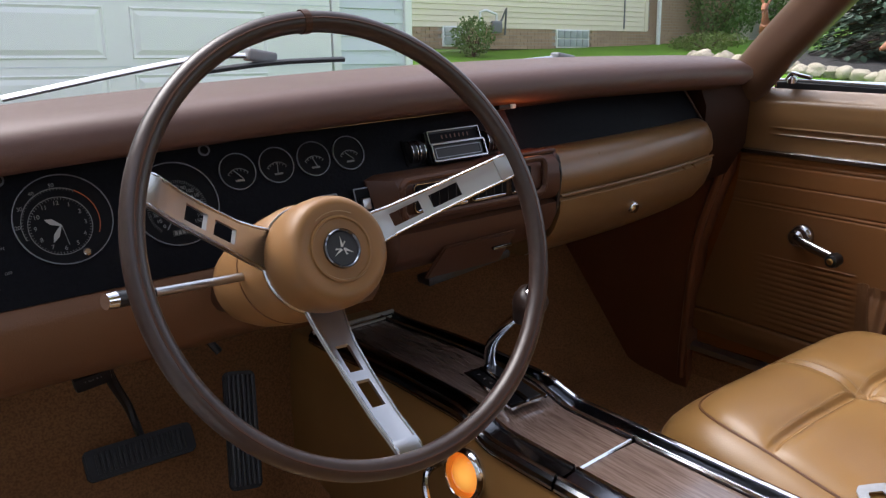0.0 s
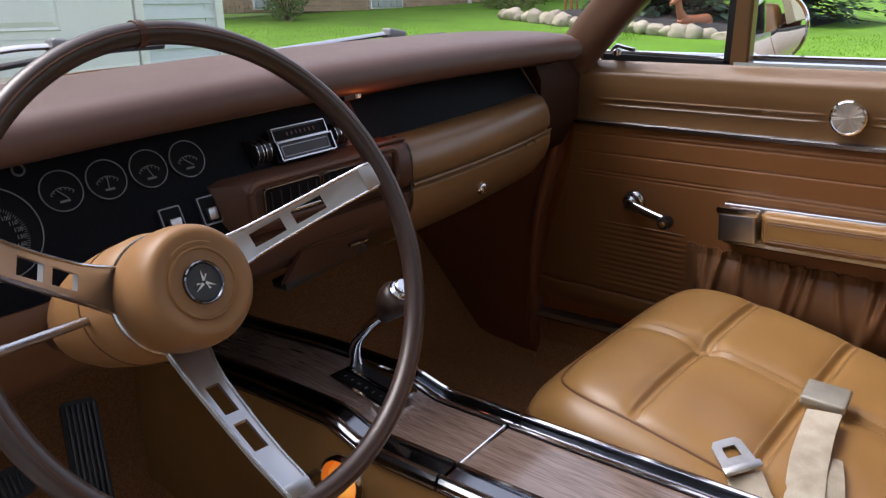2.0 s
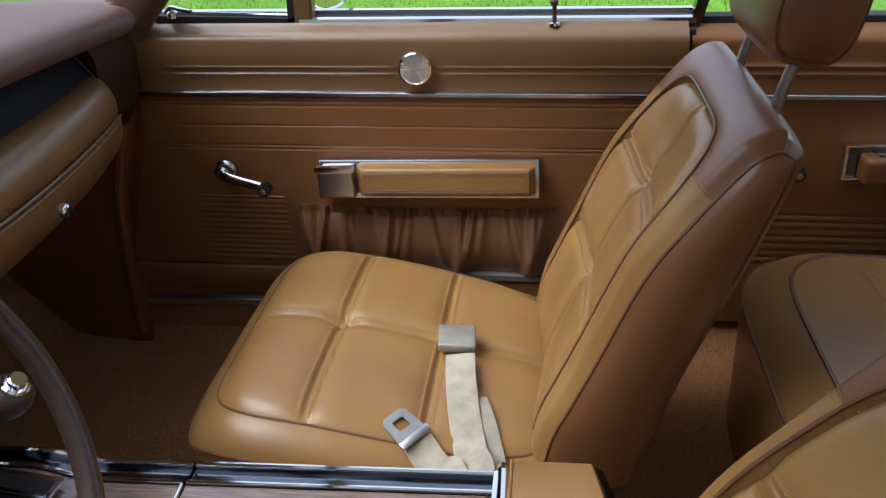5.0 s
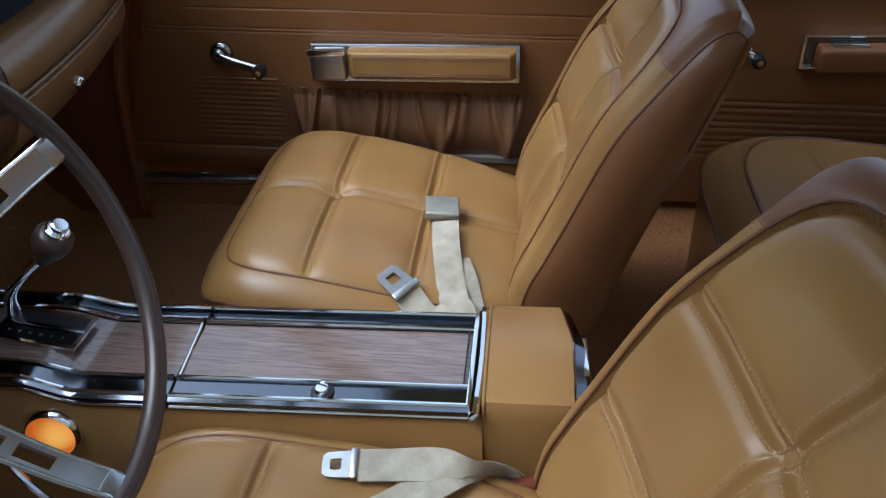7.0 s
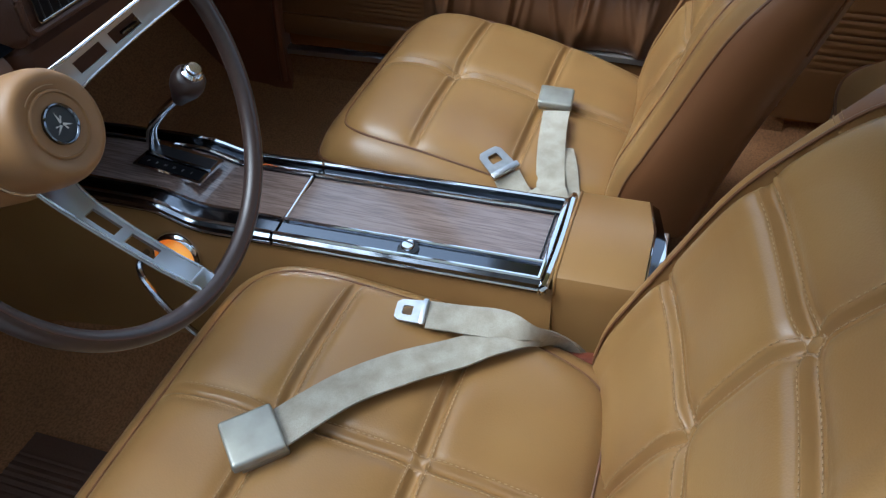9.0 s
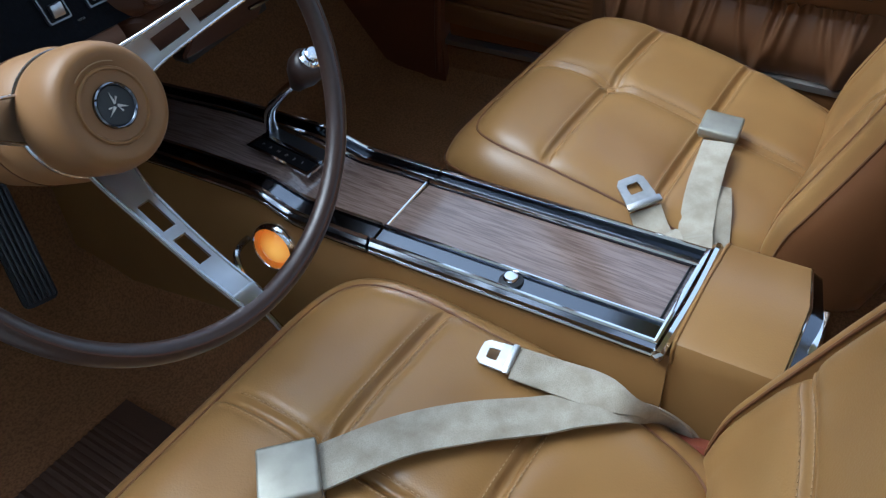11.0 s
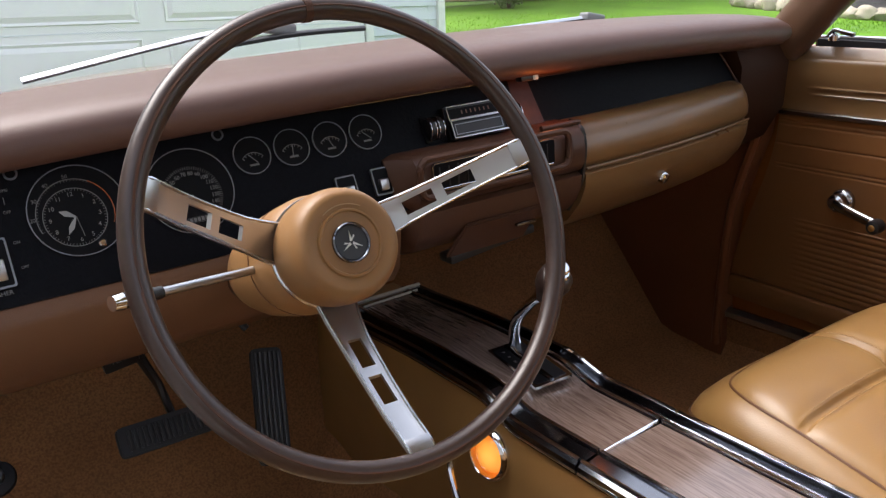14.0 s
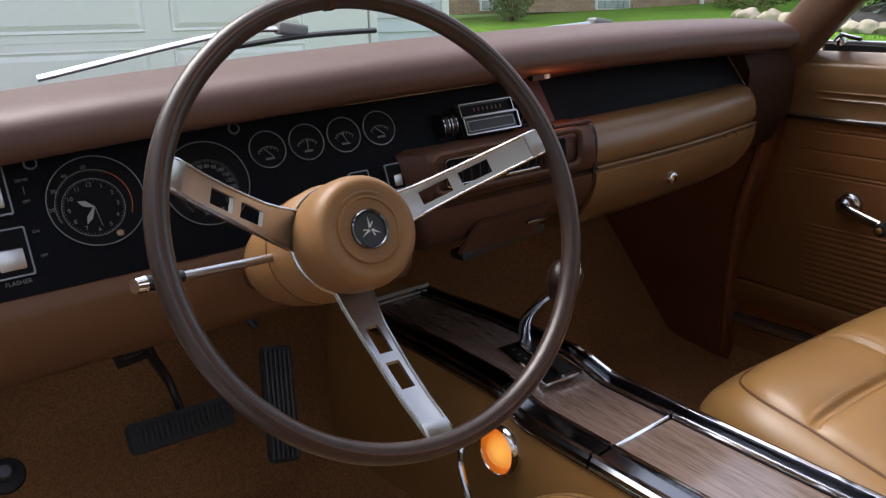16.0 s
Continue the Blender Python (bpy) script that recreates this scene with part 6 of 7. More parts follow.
def strap(pts, ups, w, k=8, pinch=0.0):
    P = catmull([Vector(p) for p in pts], k)
    U = catmull([Vector(p) for p in ups], k)
    return ribbon(bmesh.new(), P, U, w, pinch=pinch)


def laid(key, pts, h=0.004):
    """Points laid on a seat cushion."""
    return [Vector((x, y, SEAT_TOP[key](x, y) + h + k)) for x, y, k in pts]


def latch_plate(parent, origin, xdir, up, size=1.0):
    """The tongue of a belt, with its window; x runs to the tip."""
    m = frame_of(origin, xdir, Vector(up).cross(Vector(xdir))) @ Matrix.Scale(size, 4)
    bm = bmesh.new()
    ring_o = [(0.0, -0.0205), (0.014, -0.0200), (0.036, -0.0185), (0.0425, -0.0135), (0.043, 0.0), (0.0425, 0.0135), (0.036, 0.0185), (0.014, 0.0200), (0.0, 0.0205)]
    ring_i = [(0.016, -0.008), (0.018, -0.0085), (0.028, -0.0085), (0.032, -0.007), (0.032, 0.0), (0.032, 0.007), (0.028, 0.0085), (0.018, 0.0085), (0.016, 0.008)]
    vo = [bm.verts.new(m @ Vector((x, y, 0))) for x, y in ring_o]
    vi = [bm.verts.new(m @ Vector((x, y, 0))) for x, y in ring_i]
    n = len(vo)
    for k in range(n):
        bm.faces.new((vo[k], vo[(k + 1) % n], vi[(k + 1) % n], vi[k]))
    solid(bm, 0.0022)
    p = part("latch_plate", bm, M_STEEL, parent, "scuffed steel latch plate")
    part("crossbar", nbox((0.010, 0.046, 0.006), m @ Matrix.Translation((-0.002, 0, 0.001)), 0.002), M_STEEL, p)
    return p


def buckle(parent, m, label):
    b_ = part("buckle", nbox((0.052, 0.054, 0.013), m, 0.004, 3), M_BUCKLE, parent, label)
    part("buckle_base", nbox((0.046, 0.050, 0.008), m @ Matrix.Translation((0.004, 0, -0.009)), 0.002), M_STEEL, b_, "dark steel buckle frame")


# passenger: buckle strap and latch strap
pbelt = thing("seat_belt", (0.20, -0.28, 0.36), "grey-beige lap belt with square buckle on the passenger seat", "seat belt", "seat belts")
P1 = [Vector((0.080, -0.292, 0.330)), Vector((0.098, -0.290, 0.366))] + laid("passenger", [(0.150, -0.276, 0.004), (0.200, -0.264, 0.003), (0.260, -0.254, 0.004), (0.312, -0.248, 0.008)])
part("strap", strap(P1, [(-0.7, 0, 0.6), (-0.5, 0.1, 0.9), (-0.2, 0.12, 1), (0, -0.1, 1), (0, 0.12, 1), (0, 0.05, 1)], 0.041), M_BELT, pbelt, "worn webbing strap")
P2 = [Vector((0.085, -0.312, 0.330)), Vector((0.100, -0.311, 0.362))] + laid("passenger", [(0.150, -0.304, 0.001), (0.195, -0.290, 0.002), (0.235, -0.276, 0.001)])
part("strap_fold", strap(P2, [(-0.6, 0, 0.8), (-0.4, -0.3, 1), (0, -0.3, 1), (0, -0.2, 1), (0, -0.2, 1)], 0.030), M_BELT, pbelt, "folded webbing end")
zp = SEAT_TOP["passenger"](0.345, -0.24)
buckle(pbelt, frame_of((0.345, -0.240, zp + 0.017), (0.98, 0.10, 0.02), (-0.10, 0.98, 0.10)), "square worn metal buckle")
lbelt = thing("seat_belt", (0.14, -0.25, 0.36), "grey-beige lap belt with bright latch on the passenger seat", "seat belt", "seat belts")
P3 = [Vector((0.072, -0.272, 0.325)), Vector((0.092, -0.260, 0.362))] + laid("passenger", [(0.124, -0.236, 0.003), (0.146, -0.212, 0.006)])
part("strap", strap(P3, [(-0.7, 0, 0.7), (-0.5, 0.2, 0.8), (-0.25, 0.15, 1), (-0.2, 0.1, 1)], 0.040), M_BELT, lbelt, "worn webbing strap")
latch_plate(lbelt, laid("passenger", [(0.148, -0.208, 0.012)])[0], (0.62, 0.78, 0.28), (-0.25, -0.1, 1))
# driver: latch strap and long buckle strap
dlat = thing("seat_belt", (-0.14, -0.32, 0.36), "frayed grey-beige lap belt with latch on the driver's seat", "seat belt", "seat belts")
P4 = [Vector((-0.128, -0.372, 0.290)), Vector((-0.136, -0.352, 0.344))] + laid("driver", [(-0.172, -0.325, 0.014), (-0.178, -0.290, 0.016), (-0.182, -0.250, 0.012), (-0.191, -0.212, 0.008)])
part("strap", strap(P4, [(-0.8, 0.3, 0.5), (-0.9, 0.2, 0.5), (-0.6, 0.1, 0.9), (-0.35, 0, 1), (-0.2, 0, 1), (-0.15, 0, 1)], 0.036, pinch=0.34), M_BELT, dlat, "worn webbing strap")
latch_plate(dlat, laid("driver", [(-0.191, -0.208, 0.010)])[0], (-0.10, 1, 0.0), (-0.2, 0, 1), 0.72)
dbk = thing("seat_belt", (-0.2, -0.32, 0.36), "long grey-beige lap belt with square buckle on the driver's seat", "seat belt", "seat belts")
P5 = [Vector((-0.124, -0.378, 0.285)), Vector((-0.134, -0.356, 0.338))] + laid("driver", [(-0.176, -0.322, 0.006), (-0.203, -0.286, 0.007), (-0.228, -0.256, 0.007), (-0.272, -0.214, 0.006), (-0.320, -0.170, 0.006), (-0.384, -0.130, 0.010)])
part("strap", strap(P5, [(-0.8, 0.3, 0.5), (-0.9, 0.2, 0.5), (-0.5, 0.3, 0.7), (-0.1, 0.3, 1), (0.05, 0.05, 1), (0, 0, 1), (0.05, 0, 1), (0, 0, 1)], 0.045, pinch=0.24), M_BELT, dbk, "worn webbing strap")
zd = SEAT_TOP["driver"](-0.395, -0.11)
buckle(dbk, frame_of((-0.399, -0.115, zd + 0.017), (0.70, -0.71, 0), (0.71, 0.70, 0.05)), "square worn metal buckle with scraped face")
# belt retractor cover beside the console
ret = thing("belt_guide", (-0.15, -0.40, 0.30), "red-brown plastic belt guide beside the console", "belt guide")
part("cover", nbox((0.020, 0.090, 0.030), pose(-0.140, -0.385, 0.318, 0, 25, 8), 0.004), mat("red_brown_plastic", (0.16, 0.04, 0.02), 0.45), ret)
part("guide_slot", nbox((0.012, 0.070, 0.012), pose(-0.148, -0.385, 0.300, 0, 25, 8), 0.002), M_BLACKPL, ret, "black slot")


# ---------- outside ----------
LEAN_OUT = Matrix.Rotation(radians(3.0), 4, 'Y')


def gz(x, y):
    """Height of the yard."""
    return -0.08 - 0.02 * x + 0.1 * max(0.0, y - 4.0) * smooth(4.0, 6.5, y) * smooth(60, 16, y) + 0.0


def place(x, y, rz=0.0):
    """A pose on the yard."""
    return Matrix.Translation((x, y, gz(x, y))) @ LEAN_OUT @ Matrix.Rotation(radians(rz), 4, 'Z')


M_GRASS = mat("mown_lawn", (0.135, 0.29, 0.020), 0.9, grain=0.5, gscale=30, stain=0.55, sscale=1.0, bump=1.0, bscale=60, col2=(0.055, 0.125, 0.014), spec=0.2)
M_DRIVE = mat("grey_concrete_drive", (0.36, 0.35, 0.33), 0.85, grain=0.4, gscale=60, stain=0.4, sscale=1.5, bump=0.5, bscale=90)
M_MULCH = mat("dark_mulch", (0.028, 0.026, 0.027), 0.95, grain=0.6, gscale=30, bump=1.0, bscale=40, col2=(0.05, 0.045, 0.042))
M_WHITE = mat("white_door_paint", (0.87, 0.865, 0.845), 0.45, stain=0.12, sscale=1.5, col2=(0.74, 0.735, 0.72), bump=0.1, bscale=40)
M_SIDING = mat("pale_blue_siding", (0.66, 0.70, 0.73), 0.5, stain=0.12, sscale=2, col2=(0.56, 0.60, 0.63), island=0.04)
M_YELLOW = mat("cream_siding", (0.80, 0.72, 0.54), 0.55, stain=0.15, sscale=2, col2=(0.70, 0.62, 0.45), island=0.05)
M_BRICK = mat("tan_brick", (0.46, 0.325, 0.215), 0.85, grain=0.4, gscale=40, stain=0.4, sscale=5, col2=(0.34, 0.23, 0.15), bump=0.5, bscale=80, island=0.14)
M_MORTAR = mat("grey_mortar", (0.42, 0.38, 0.32), 0.9, grain=0.3, gscale=60)
M_GBLOCK = mat("glass_block", (0.42, 0.47, 0.45), 0.15, stain=0.4, sscale=9, bump=0.8, bscale=40)
M_FOL = mat("shrub_leaves", (0.12, 0.20, 0.05), 0.6, stain=0.6, sscale=7, col2=(0.05, 0.10, 0.024))
M_FIR = mat("spruce_needles", (0.045, 0.085, 0.055), 0.65, stain=0.6, sscale=6, col2=(0.014, 0.034, 0.02))
M_BARK = mat("bark", (0.10, 0.065, 0.04), 0.9, grain=0.6, gscale=30, bump=1.0, bscale=40)
M_DEER = mat("painted_deer_brown", (0.36, 0.13, 0.06), 0.55, stain=0.35, sscale=9, col2=(0.24, 0.08, 0.04))
M_STONE = mat("field_stone", (0.44, 0.38, 0.29), 0.85, grain=0.4, gscale=25, stain=0.5, sscale=6, col2=(0.27, 0.235, 0.19), bump=0.8, bscale=30, island=0.22)
M_GREYPLASTIC = mat("grey_plastic", (0.16, 0.17, 0.18), 0.4, stain=0.2, sscale=20)

bm = bmesh.new()
xs = [-600, -200, -80] + [-40 + 2 * i for i in range(41)] + [80, 200, 600]
vs = [[bm.verts.new((x, y, gz(x, y) + 0.02 * noise.noise((x * 0.3, y * 0.3, 0)))) for y in xs] for x in xs]
for i in range(len(xs) - 1):
    for j in range(len(xs) - 1):
        bm.faces.new((vs[i][j], vs[i + 1][j], vs[i + 1][j + 1], vs[i][j + 1]))
solo("ground", bm, M_GRASS, "bright green mown lawn reaching the horizon", "lawn", kind="structure")
# grass tufts near the car's right
random.seed(11)
vv, ff = [], []
for i in range(45000):
    d = 2.2 + 13 * random.random() ** 1.4
    a = radians(random.uniform(-22, 62))
    x, y = d * math.cos(a), d * math.sin(a) * 0.9
    z = gz(x, y)
    h, w = random.uniform(0.015, 0.035), 0.004 + 0.0006 * d
    t = random.uniform(0, math.pi)
    cx_, sx_ = w * math.cos(t), w * math.sin(t)
    lx, ly = random.uniform(-0.02, 0.02), random.uniform(-0.02, 0.02)
    k = len(vv)
    vv += [(x - cx_, y - sx_, z - 0.02), (x + cx_, y + sx_, z - 0.02), (x + lx, y + ly, z + h)]
    ff.append((k, k + 1, k + 2))
me = bpy.data.meshes.new("grass")
me.from_pydata(vv, [], ff)
me.materials.append(mat("grass_blades", (0.19, 0.36, 0.028), 0.7, stain=0.6, sscale=1.5, col2=(0.13, 0.28, 0.020), spec=0.2))
tagged(new("grass", me), "short green blades of the lawn", "grass", kind="stuff")
bm = bmesh.new()
surf(bm, lambda u, v: (-4.2 + 5.3 * u, -9 + 14.2 * v, gz(-4.2 + 5.3 * u, -9 + 14.2 * v) + 0.03), 10, 24)
solo("driveway", bm, M_DRIVE, "pale grey concrete driveway under the car", "driveway", kind="structure")

# hood, cowl and wipers
bm = bmesh.new()
surf(bm, lambda u, v: (CX + (0.78 - 0.04 * v) * (2 * u - 1), 0.80 + 1.25 * v, 0.815 - 0.06 * v - 0.05 * (2 * u - 1) ** 2 + 0.010 * bump1(2 * u - 1, 0.3)), 30, 12)
solid(bm, 0.02)
solo("hood", bm, M_PAINT, "glossy orange-bronze painted hood ahead of the windshield", "car hood")
solo("cowl", nbox((1.45, 0.16, 0.02), pose(CX, 0.755, 0.80)), M_BLACKPL, "black cowl below the windshield", "cowl", kind="structure")


def wiper(px, ax, az, dz_, label):
    w = thing("wiper", (px, 0.73, 0.82), label, "wiper", "windshield wipers")
    part("pivot", nbox((0.050, 0.030, 0.020), pose(px, 0.715, 0.856 + dz_, 0, 12, 0), 0.006, 3), M_GREYPLASTIC, w, "grey pivot cover")
    part("arm", ribbon(bmesh.new(), catmull([(px - 0.02, 0.715, 0.859 + dz_), (px - 0.12, 0.72, 0.857 + dz_), (ax, 0.72, az)], 6), [(0, -0.5, 0.86)] * 13, 0.011, 0.004), M_TRIM, w, "bright steel wiper arm")
    part("blade", ribbon(bmesh.new(), catmull([(px - 0.11, 0.700, 0.838 + dz_), (px + 0.02, 0.702, 0.845 + dz_), (px + 0.15, 0.705, 0.843 + dz_)], 6), [(0, -0.5, 0.86)] * 13, 0.008, 0.006), M_BLACKPL, w, "black wiper blade")


wiper(-0.10, -0.485, 0.832, 0.012, "steel windshield wiper before the driver's side of the glass")
wiper(0.585, 0.166, 0.822, -0.030, "steel windshield wiper before the passenger's side of the glass")

# garage
GY = 5.2
gm = Matrix.Translation((0, GY, gz(0, GY))) @ LEAN_OUT
garage = thing("garage", (0, GY, 0), "white-doored garage with pale blue lap siding", "garage")
WX0, WX1 = 2.44, 3.20
part("wall", nbox((WX1 + 7, 0.15, 3.2), gm @ Matrix.Translation(((WX1 - 7) / 2, 0.20, 1.6))), M_SIDING, garage)
part("side_wall", nbox((0.15, 6, 3.2), gm @ Matrix.Translation((WX1 - 0.075, 3.1, 1.6))), M_SIDING, garage)
part("roof", nbox((WX1 + 7.8, 7.2, 0.12), gm @ Matrix.Translation(((WX1 - 7) / 2, 3.0, 3.25)) @ Matrix.Rotation(radians(-6), 4, 'X')), mat("grey_shingle", (0.09, 0.085, 0.08), 0.9, grain=0.5, gscale=20), garage)
for k in range(28):
    b = nbox((WX1 - WX0 - 0.13, 0.03, 0.118), gm @ Matrix.Translation(((WX0 + WX1) / 2, 0.115, 0.06 + 0.112 * k)) @ Matrix.Rotation(radians(-9), 4, 'X'))
    part("siding_board", b, M_SIDING, garage)
for x in (WX0 + 0.03, WX1 - 0.035):
    part("corner_board", nbox((0.07, 0.05, 3.1), gm @ Matrix.Translation((x, 0.09, 1.55)), 0.004), M_WHITE, garage, "white trim board")
gd = part("garage_door", nbox((4.9, 0.05, 2.2), gm @ Matrix.Translation((WX0 - 2.47, 0.10, 1.1))), M_WHITE, garage, "white panelled garage door")
for r in range(5):
    for c in range(4):
        xc = 1.369 - 1.168 * c
        zc = 0.22 + 0.453 * r
        bm = bmesh.new()
        base = gm @ Matrix.Translation((xc, 0.075, zc)) @ Matrix.Rotation(radians(90), 4, 'X')
        loops = []
        for (w, h), d in (((1.000, 0.350), 0.0), ((0.985, 0.335), 0.012), ((0.950, 0.300), 0.002), ((0.880, 0.230), 0.016)):
            loops.append([base @ Vector((sx * w / 2, sy * h / 2, d)) for sx, sy in ((-1, -1), (1, -1), (1, 1), (-1, 1))])
        band(bm, loops)
        bm.faces.new([bm.verts.new(p) for p in loops[-1]])
        part("door_panel", bm, M_WHITE, gd, smooth=False)
for r in range(1, 5):
    part("section_joint", nbox((4.9, 0.006, 0.006), gm @ Matrix.Translation((WX0 - 2.47, 0.074, -0.0065 + 0.453 * r))), M_SIDING, gd)

# unseen wall added beside the driveway to hold back sky light from the left
M_SKYWALL = mat("pale_sky_wall_brick", (0.55, 0.50, 0.44), 0.85, grain=0.4, gscale=30, stain=0.4, sscale=3, bump=0.5, bscale=60)
solo("house_wall", nbox((0.25, 13.0, 3.4), Matrix.Translation((-3.6, -1.2, 1.55))), M_SKYWALL, "unseen pale brick wall added to block sky light from the left", "wall", kind="structure")

# neighbour's house
HY = 13.0
hm = Matrix.Translation((12.5, HY, gz(12.5, HY))) @ LEAN_OUT
house = thing("house", (12.5, HY, gz(12.5, HY)), "house with cream lap siding over a tan brick base", "house")
part("wall", nbox((8.5, 0.3, 5.0), hm @ Matrix.Translation((-1.05, 0.35, 2.5))), M_MORTAR, house)
part("roof", nbox((11.2, 8.0, 0.2), hm @ Matrix.Translation((-0.2, 3.6, 5.4)) @ Matrix.Rotation(radians(12), 4, 'X')), mat("brown_shingle", (0.10, 0.075, 0.06), 0.9, grain=0.5, gscale=20), house)
wing = part("side_wing", nbox((7.0, 0.3, 4.5), hm @ Matrix.Translation((6.75, 0.40, 2.25))), M_MORTAR, house, "tan brick side wing")
bw = bmesh.new()
rnd = random.Random(33)
for r in range(34):
    for c in range(18):
        box(bw, (0.205, 0.03, 0.062), hm @ Matrix.Translation((3.36 + 0.215 * c + (0.107 if r % 2 else 0), 0.245 + rnd.uniform(-0.004, 0.004), 0.04 + 0.073 * r)))
bwo = part("brickwork", bw, M_BRICK, wing, "courses of tan bricks", smooth=False)
bwo["kind"] = "stuff"
HX0, HX1 = -5.3, 3.15
for k in range(24):
    part("siding_board", nbox((HX1 - HX0 - 0.1, 0.03, 0.125), hm @ Matrix.Translation(((HX0 + HX1) / 2, 0.17, 0.50 + 0.117 * k)) @ Matrix.Rotation(radians(-9), 4, 'X')), M_YELLOW, house)
part("corner_trim", nbox((0.12, 0.06, 2.8), hm @ Matrix.Translation((HX1 - 0.03, 0.165, 1.85))), M_YELLOW, house, "cream corner trim")
part("downspout", nbox((0.09, 0.08, 3.0), hm @ Matrix.Translation((3.55, 0.10, 1.52)), 0.015), M_WHITE, house, "white downspout")
bme = bpy.data.meshes.new("brick")
bb = nbox((0.205, 0.05, 0.062))
bb.to_mesh(bme)
bb.free()
bme.materials.append(M_BRICK)
n = 0
loc0 = Vector(house.location)
for r in range(6):
    for c in range(40):
        if n >= 230:
            break
        xb = HX0 + 0.9 + 0.215 * c + (0.107 if r % 2 else 0)
        zb = 0.04 + 0.073 * r
        if -3.25 < xb < -2.6 and 0.12 < zb < 0.5 or -0.05 < xb < 1.15 and zb < 0.50 and zb > 0.05:
            continue
        ob = new("brick", bme)
        ob.parent = house
        m = hm @ Matrix.Translation((xb, 0.19, zb))
        ob.matrix_local = Matrix.Translation(-loc0) @ m
        n += 1
for xw, w, zt in ((-2.92, 0.55, 0.44), (0.55, 1.0, 0.42)):
    wf = part("basement_window", nbox((w + 0.06, 0.06, 0.42), hm @ Matrix.Translation((xw, 0.17, zt - 0.18))), M_WHITE, house, "glass block basement window")
    nb = int(w / 0.19)
    for i in range(nb):
        for j in range(2):
            part("pane", nbox((w / nb - 0.02, 0.03, 0.17), hm @ Matrix.Translation((xw - w / 2 + (i + 0.5) * w / nb, 0.13, zt - 0.275 + 0.19 * j)), 0.008), M_GBLOCK, wf)
gmt = thing("gas_meter", hm @ Vector((-2.0, 0.0, 0.2)), "grey gas meter with pipes on the house wall", "gas meter")
bm = tube(bmesh.new(), [hm @ Vector(p) for p in ((-2.35, 0.0, 0.05), (-2.35, 0.0, 0.75), (-2.2, 0.0, 0.80), (-1.9, 0.0, 0.72), (-1.9, 0.0, 0.55))], 0.03, 8)
part("pipe", bm, M_WHITE, gmt, "pale vertical pipe")
part("meter_body", nbox((0.24, 0.16, 0.26), hm @ Matrix.Translation((-1.9, 0.0, 0.45)), 0.05, 3), M_GREYPLASTIC, gmt)
part("riser", tube(bmesh.new(), [hm @ Vector(p) for p in ((-1.78, 0.0, 0.55), (-1.62, 0.0, 0.85), (-1.62, 0.05, 0.3))], 0.025, 8), M_GREYPLASTIC, gmt)
part("mains_cable", tube(bmesh.new(), [hm @ Vector((2.3, 0.14, 0.5)), hm @ Vector((2.3, 0.14, 3.0))], 0.02, 6), M_GREYPLASTIC, gmt)


def leaf_cloud(bm, centre, rad, n, size, seed, cone=False):
    """Many small leaves filling an uneven crown."""
    rnd = random.Random(seed)
    c = Vector(centre)
    for _ in range(n):
        while True:
            p = Vector((rnd.uniform(-1, 1), rnd.uniform(-1, 1), rnd.uniform(-1, 1)))
            if p.length <= 1 and p.length > 0.45:
                break
        k = 1 + 0.22 * noise.noise(p * 2.3 + Vector((seed, 0, 0)))
        q = c + Vector((p.x * rad[0], p.y * rad[1], p.z * rad[2])) * k
        d = Vector((rnd.gauss(0, 1), rnd.gauss(0, 1), rnd.gauss(0, 1))).normalized()
        e = d.cross(Vector((rnd.gauss(0, 1), rnd.gauss(0, 1), rnd.gauss(0, 1)))).normalized()
        s = size * rnd.uniform(0.6, 1.3)
        a = bm.verts.new(q)
        b = bm.verts.new(q + d * s * 0.5 + e * s * 0.28)
        f = bm.verts.new(q + d * s)
        g = bm.verts.new(q + d * s * 0.5 - e * s * 0.28)
        bm.faces.new((a, b, f, g))


def shrub(x, y, rad, h, n, size, seed, label, material=M_FOL):
    base = Vector((x, y, gz(x, y)))
    s = thing("shrub", base, label, "shrub", "yard shrubs")
    bm = bmesh.new()
    for k in range(7):
        a = k * 0.9
        tube(bm, [base, base + Vector((rad * 0.3 * math.cos(a), rad * 0.3 * math.sin(a), h * 0.4)), base + Vector((rad * 0.7 * math.cos(a), rad * 0.7 * math.sin(a), h * 0.75))], [0.025, 0.016, 0.006], 6)
    part("stems", bm, M_BARK, s)
    bm = bmesh.new()
    leaf_cloud(bm, base + Vector((0, 0, h * 0.52)), (rad, rad, h * 0.52), n, size, seed)
    part("crown", bm, material, s, smooth=False)


shrub(9.35, 12.2, 0.42, 0.75, 1500, 0.07, 3, "loose green shrub by the house wall")
shrub(18.4, 13.0, 1.25, 2.1, 7000, 0.10, 4, "clipped rounded green hedge shrub")
shrub(21.3, 12.6, 0.9, 1.9, 4000, 0.10, 5, "clipped green shrub beside the hedge")
shrub(15.6, 11.3, 0.9, 0.4, 2500, 0.06, 7, "low yellow-green ground cover shrub", mat("ground_cover_leaves", (0.14, 0.20, 0.04), 0.6, stain=0.5, sscale=8))


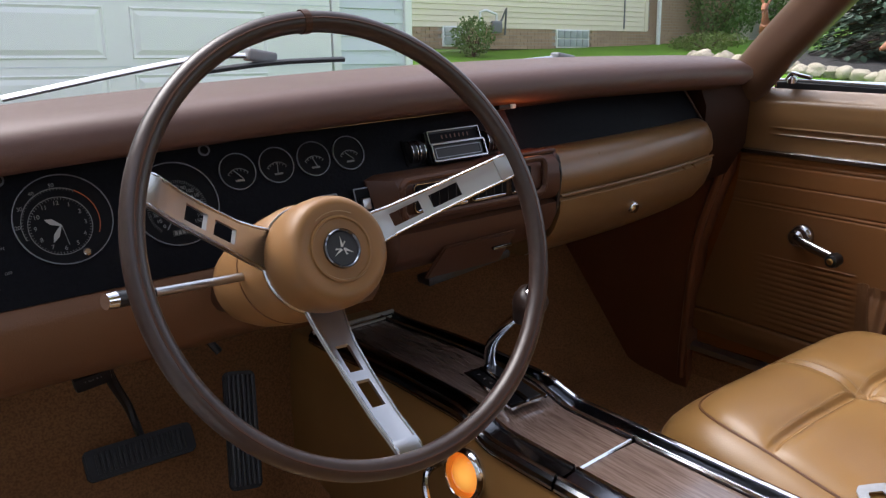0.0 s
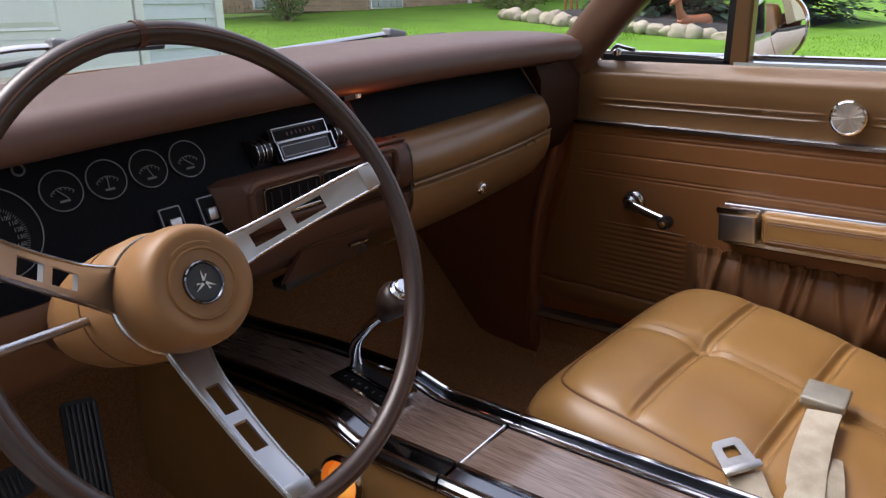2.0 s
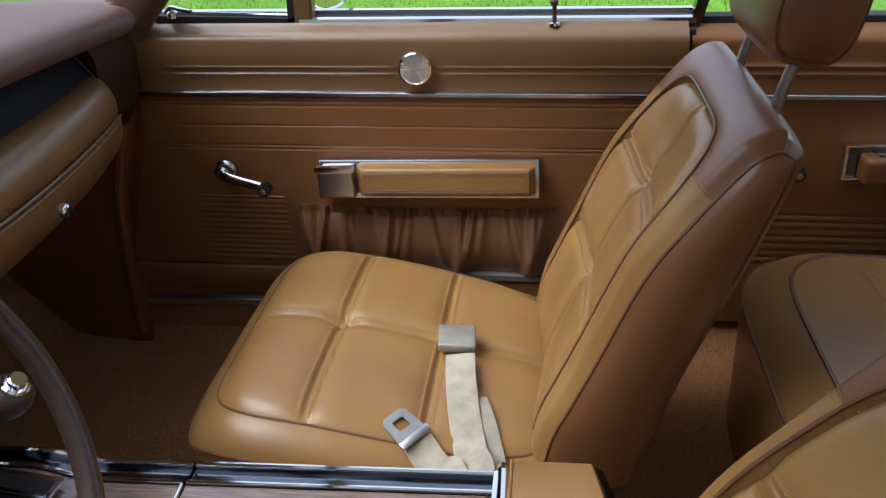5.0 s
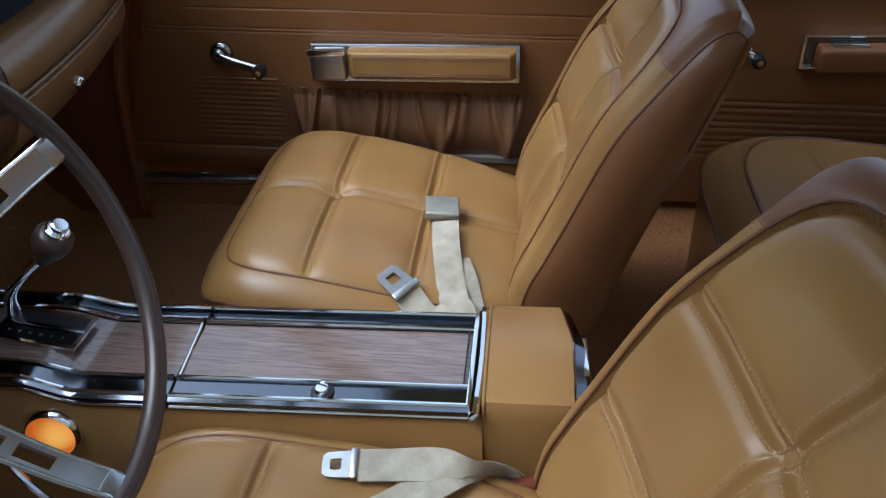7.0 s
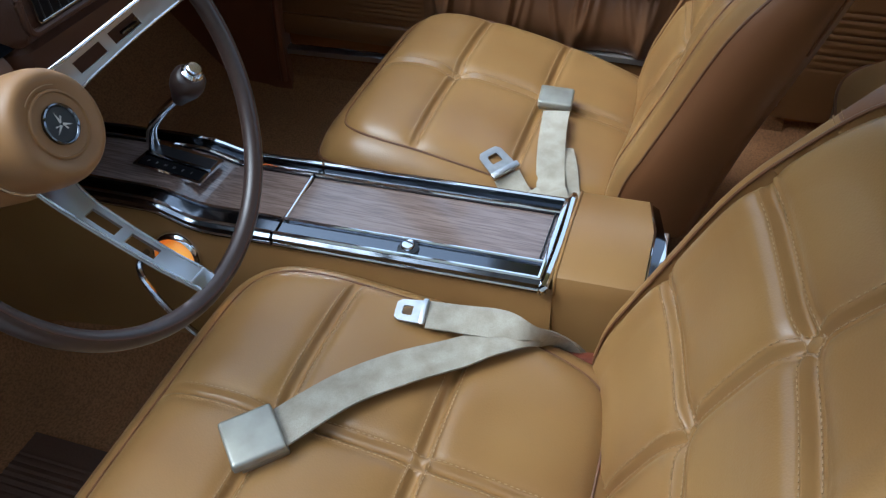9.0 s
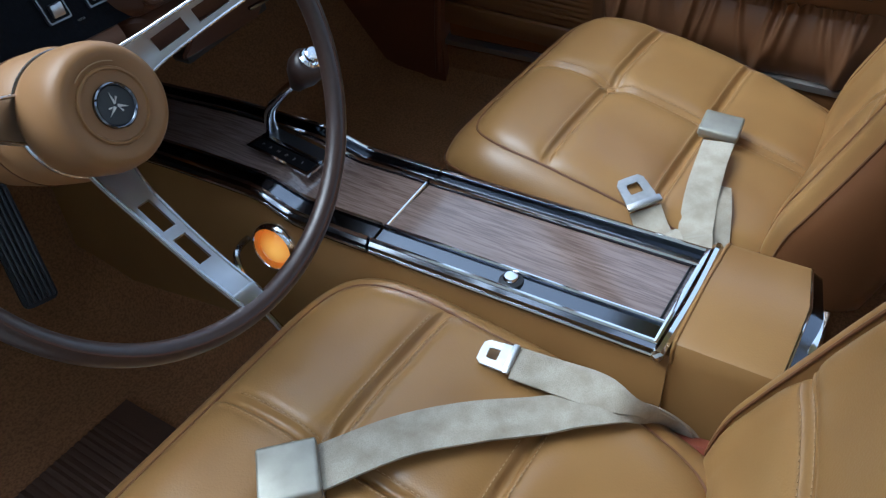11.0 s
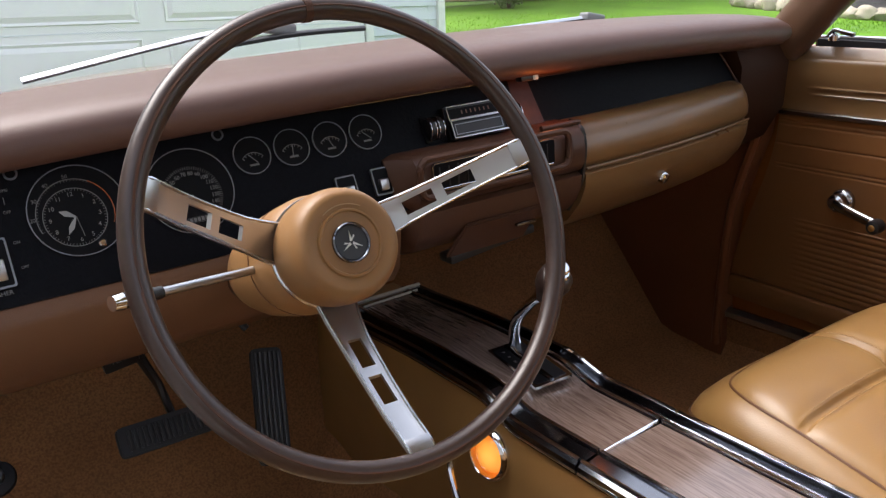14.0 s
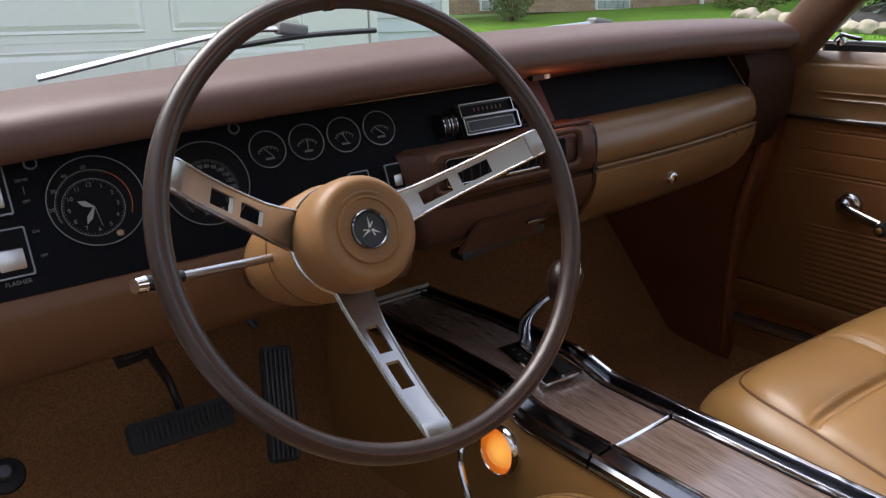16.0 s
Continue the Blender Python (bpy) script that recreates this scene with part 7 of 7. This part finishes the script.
def spruce(x, y, h, seed):
    base = Vector((x, y, gz(x, y)))
    t = thing("spruce_tree", base, "dark green spruce tree with drooping boughs", "tree", "spruces")
    part("trunk", tube(bmesh.new(), [base, base + Vector((0, 0, h * 0.6)), base + Vector((0, 0, h))], [0.14, 0.08, 0.01], 8), M_BARK, t)
    rnd = random.Random(seed)
    bm = bmesh.new()
    br = bmesh.new()
    nb = 190
    for k in range(nb):
        f = k / nb
        z = h * (0.03 + 0.95 * f)
        r = (h * 0.40) * (1 - f) ** 0.85 * rnd.uniform(0.75, 1.15)
        a = k * 2.4
        tip = base + Vector((r * math.cos(a), r * math.sin(a), z - 0.15 * r))
        root = base + Vector((0, 0, z + 0.05))
        tube(br, [root, tip], [0.018, 0.004], 4)
        for q in range(44):
            u = rnd.uniform(0.25, 1.02)
            p = root.lerp(tip, u) + Vector((rnd.gauss(0, 0.07), rnd.gauss(0, 0.07), rnd.gauss(0, 0.05)))
            d = Vector((math.cos(a + rnd.gauss(0, 0.7)), math.sin(a + rnd.gauss(0, 0.7)), rnd.uniform(-0.5, 0.2)))
            e = d.cross(Vector((0, 0, 1))).normalized()
            s = rnd.uniform(0.14, 0.30)
            vs_ = [bm.verts.new(p), bm.verts.new(p + d * s * 0.5 + e * s * 0.26), bm.verts.new(p + d * s), bm.verts.new(p + d * s * 0.5 - e * s * 0.26)]
            bm.faces.new(vs_)
    part("boughs", br, M_BARK, t)
    part("crown", bm, M_FIR, t, smooth=False)


spruce(15.4, 6.9, 4.2, 2)
spruce(17.8, 5.4, 4.6, 8)
spruce(17.5, 8.6, 4.4, 9)

# mulch bed with its stone edge
bm = bmesh.new()
surf(bm, lambda u, v: (13.0 + 5.5 * u, 4.6 + 4.9 * v, gz(13.0 + 5.5 * u, 4.6 + 4.9 * v) + 0.03 + 0.14 * smooth(0, 0.15, u) * smooth(0, 0.12, v) * smooth(1, 0.88, v) + 0.02 * noise.noise((u * 30, v * 30, 0))), 50, 50)
solo("mulch_bed", bm, M_MULCH, "bed of dark mulch under the spruces", "garden bed", kind="structure")
rnd = random.Random(21)
for k in range(24):
    t = k / 23
    y = 4.3 + 5.4 * t
    x = 12.95 - 0.35 * math.sin(math.pi * t) + rnd.uniform(-0.06, 0.06)
    s = rnd.uniform(0.12, 0.19)
    bm = bmesh.new()
    bmesh.ops.create_icosphere(bm, subdivisions=3, radius=1.0)
    off = Vector((k * 3.1, 0, 0))
    sc = Vector((s * rnd.uniform(0.8, 1.1), s * rnd.uniform(0.9, 1.4), s * rnd.uniform(0.7, 1.0)))
    for v in bm.verts:
        p = v.co.copy()
        q = 1 + 0.28 * noise.noise(p * 1.4 + off) + 0.08 * noise.noise(p * 4 + off)
        v.co = Vector((p.x * sc.x, p.y * sc.y, p.z * sc.z)) * q + Vector((x, y, gz(x, y) + s * 0.55))
    solo("edging_stone", bm, M_STONE, "rounded buff field stone edging the bed", "stone", "edging stones")


def deer(x, y, rz, standing, label):
    m = place(x, y, rz)
    bm = bmesh.new()

    def blob(path, rads, n=14):
        tube(bm, [m @ Vector(p) for p in catmull(path, 5)], [r for r in [rads[0] + (rads[-1] - rads[0]) * 0] * 0] or [float(np.interp(i / (5 * (len(path) - 1)), np.linspace(0, 1, len(rads)), rads)) for i in range(5 * (len(path) - 1) + 1)], n)
    b = 0.62 if standing else 0.16
    blob([(-0.42, 0, b), (-0.32, 0, b + 0.02), (0.0, 0, b), (0.25, 0, b + 0.02), (0.36, 0, b + 0.08)], [0.03, 0.13, 0.135, 0.13, 0.07])
    blob([(0.28, 0, b + 0.06), (0.38, 0, b + 0.22), (0.42, 0, b + 0.38)], [0.10, 0.065, 0.055])
    blob([(0.36, 0, b + 0.42), (0.45, 0, b + 0.42), (0.56, 0, b + 0.36), (0.62, 0, b + 0.34)], [0.04, 0.07, 0.045, 0.025])
    for s in (-1, 1):
        blob([(0.38, 0.04 * s, b + 0.46), (0.36, 0.08 * s, b + 0.56), (0.35, 0.10 * s, b + 0.62)], [0.02, 0.032, 0.006], 8)
        if standing:
            for xx in (-0.30, 0.26):
                blob([(xx, 0.07 * s, b - 0.05), (xx - 0.02, 0.07 * s, b - 0.3), (xx, 0.07 * s, 0.0)], [0.06, 0.028, 0.024], 8)
        else:
            blob([(0.30, 0.10 * s, 0.10), (0.48, 0.11 * s, 0.05), (0.34, 0.13 * s, 0.03)], [0.05, 0.03, 0.025], 8)
            blob([(-0.30, 0.10 * s, 0.10), (-0.14, 0.15 * s, 0.05), (-0.34, 0.15 * s, 0.03)], [0.08, 0.04, 0.025], 8)
    return solo("deer_statue", bm, M_DEER, label, "statue", "deer statues")


deer(13.9, 6.0, 160, False, "painted brown lying deer statue on the mulch")
deer(14.9, 9.3, 200, True, "painted brown standing deer statue beside the hedge")
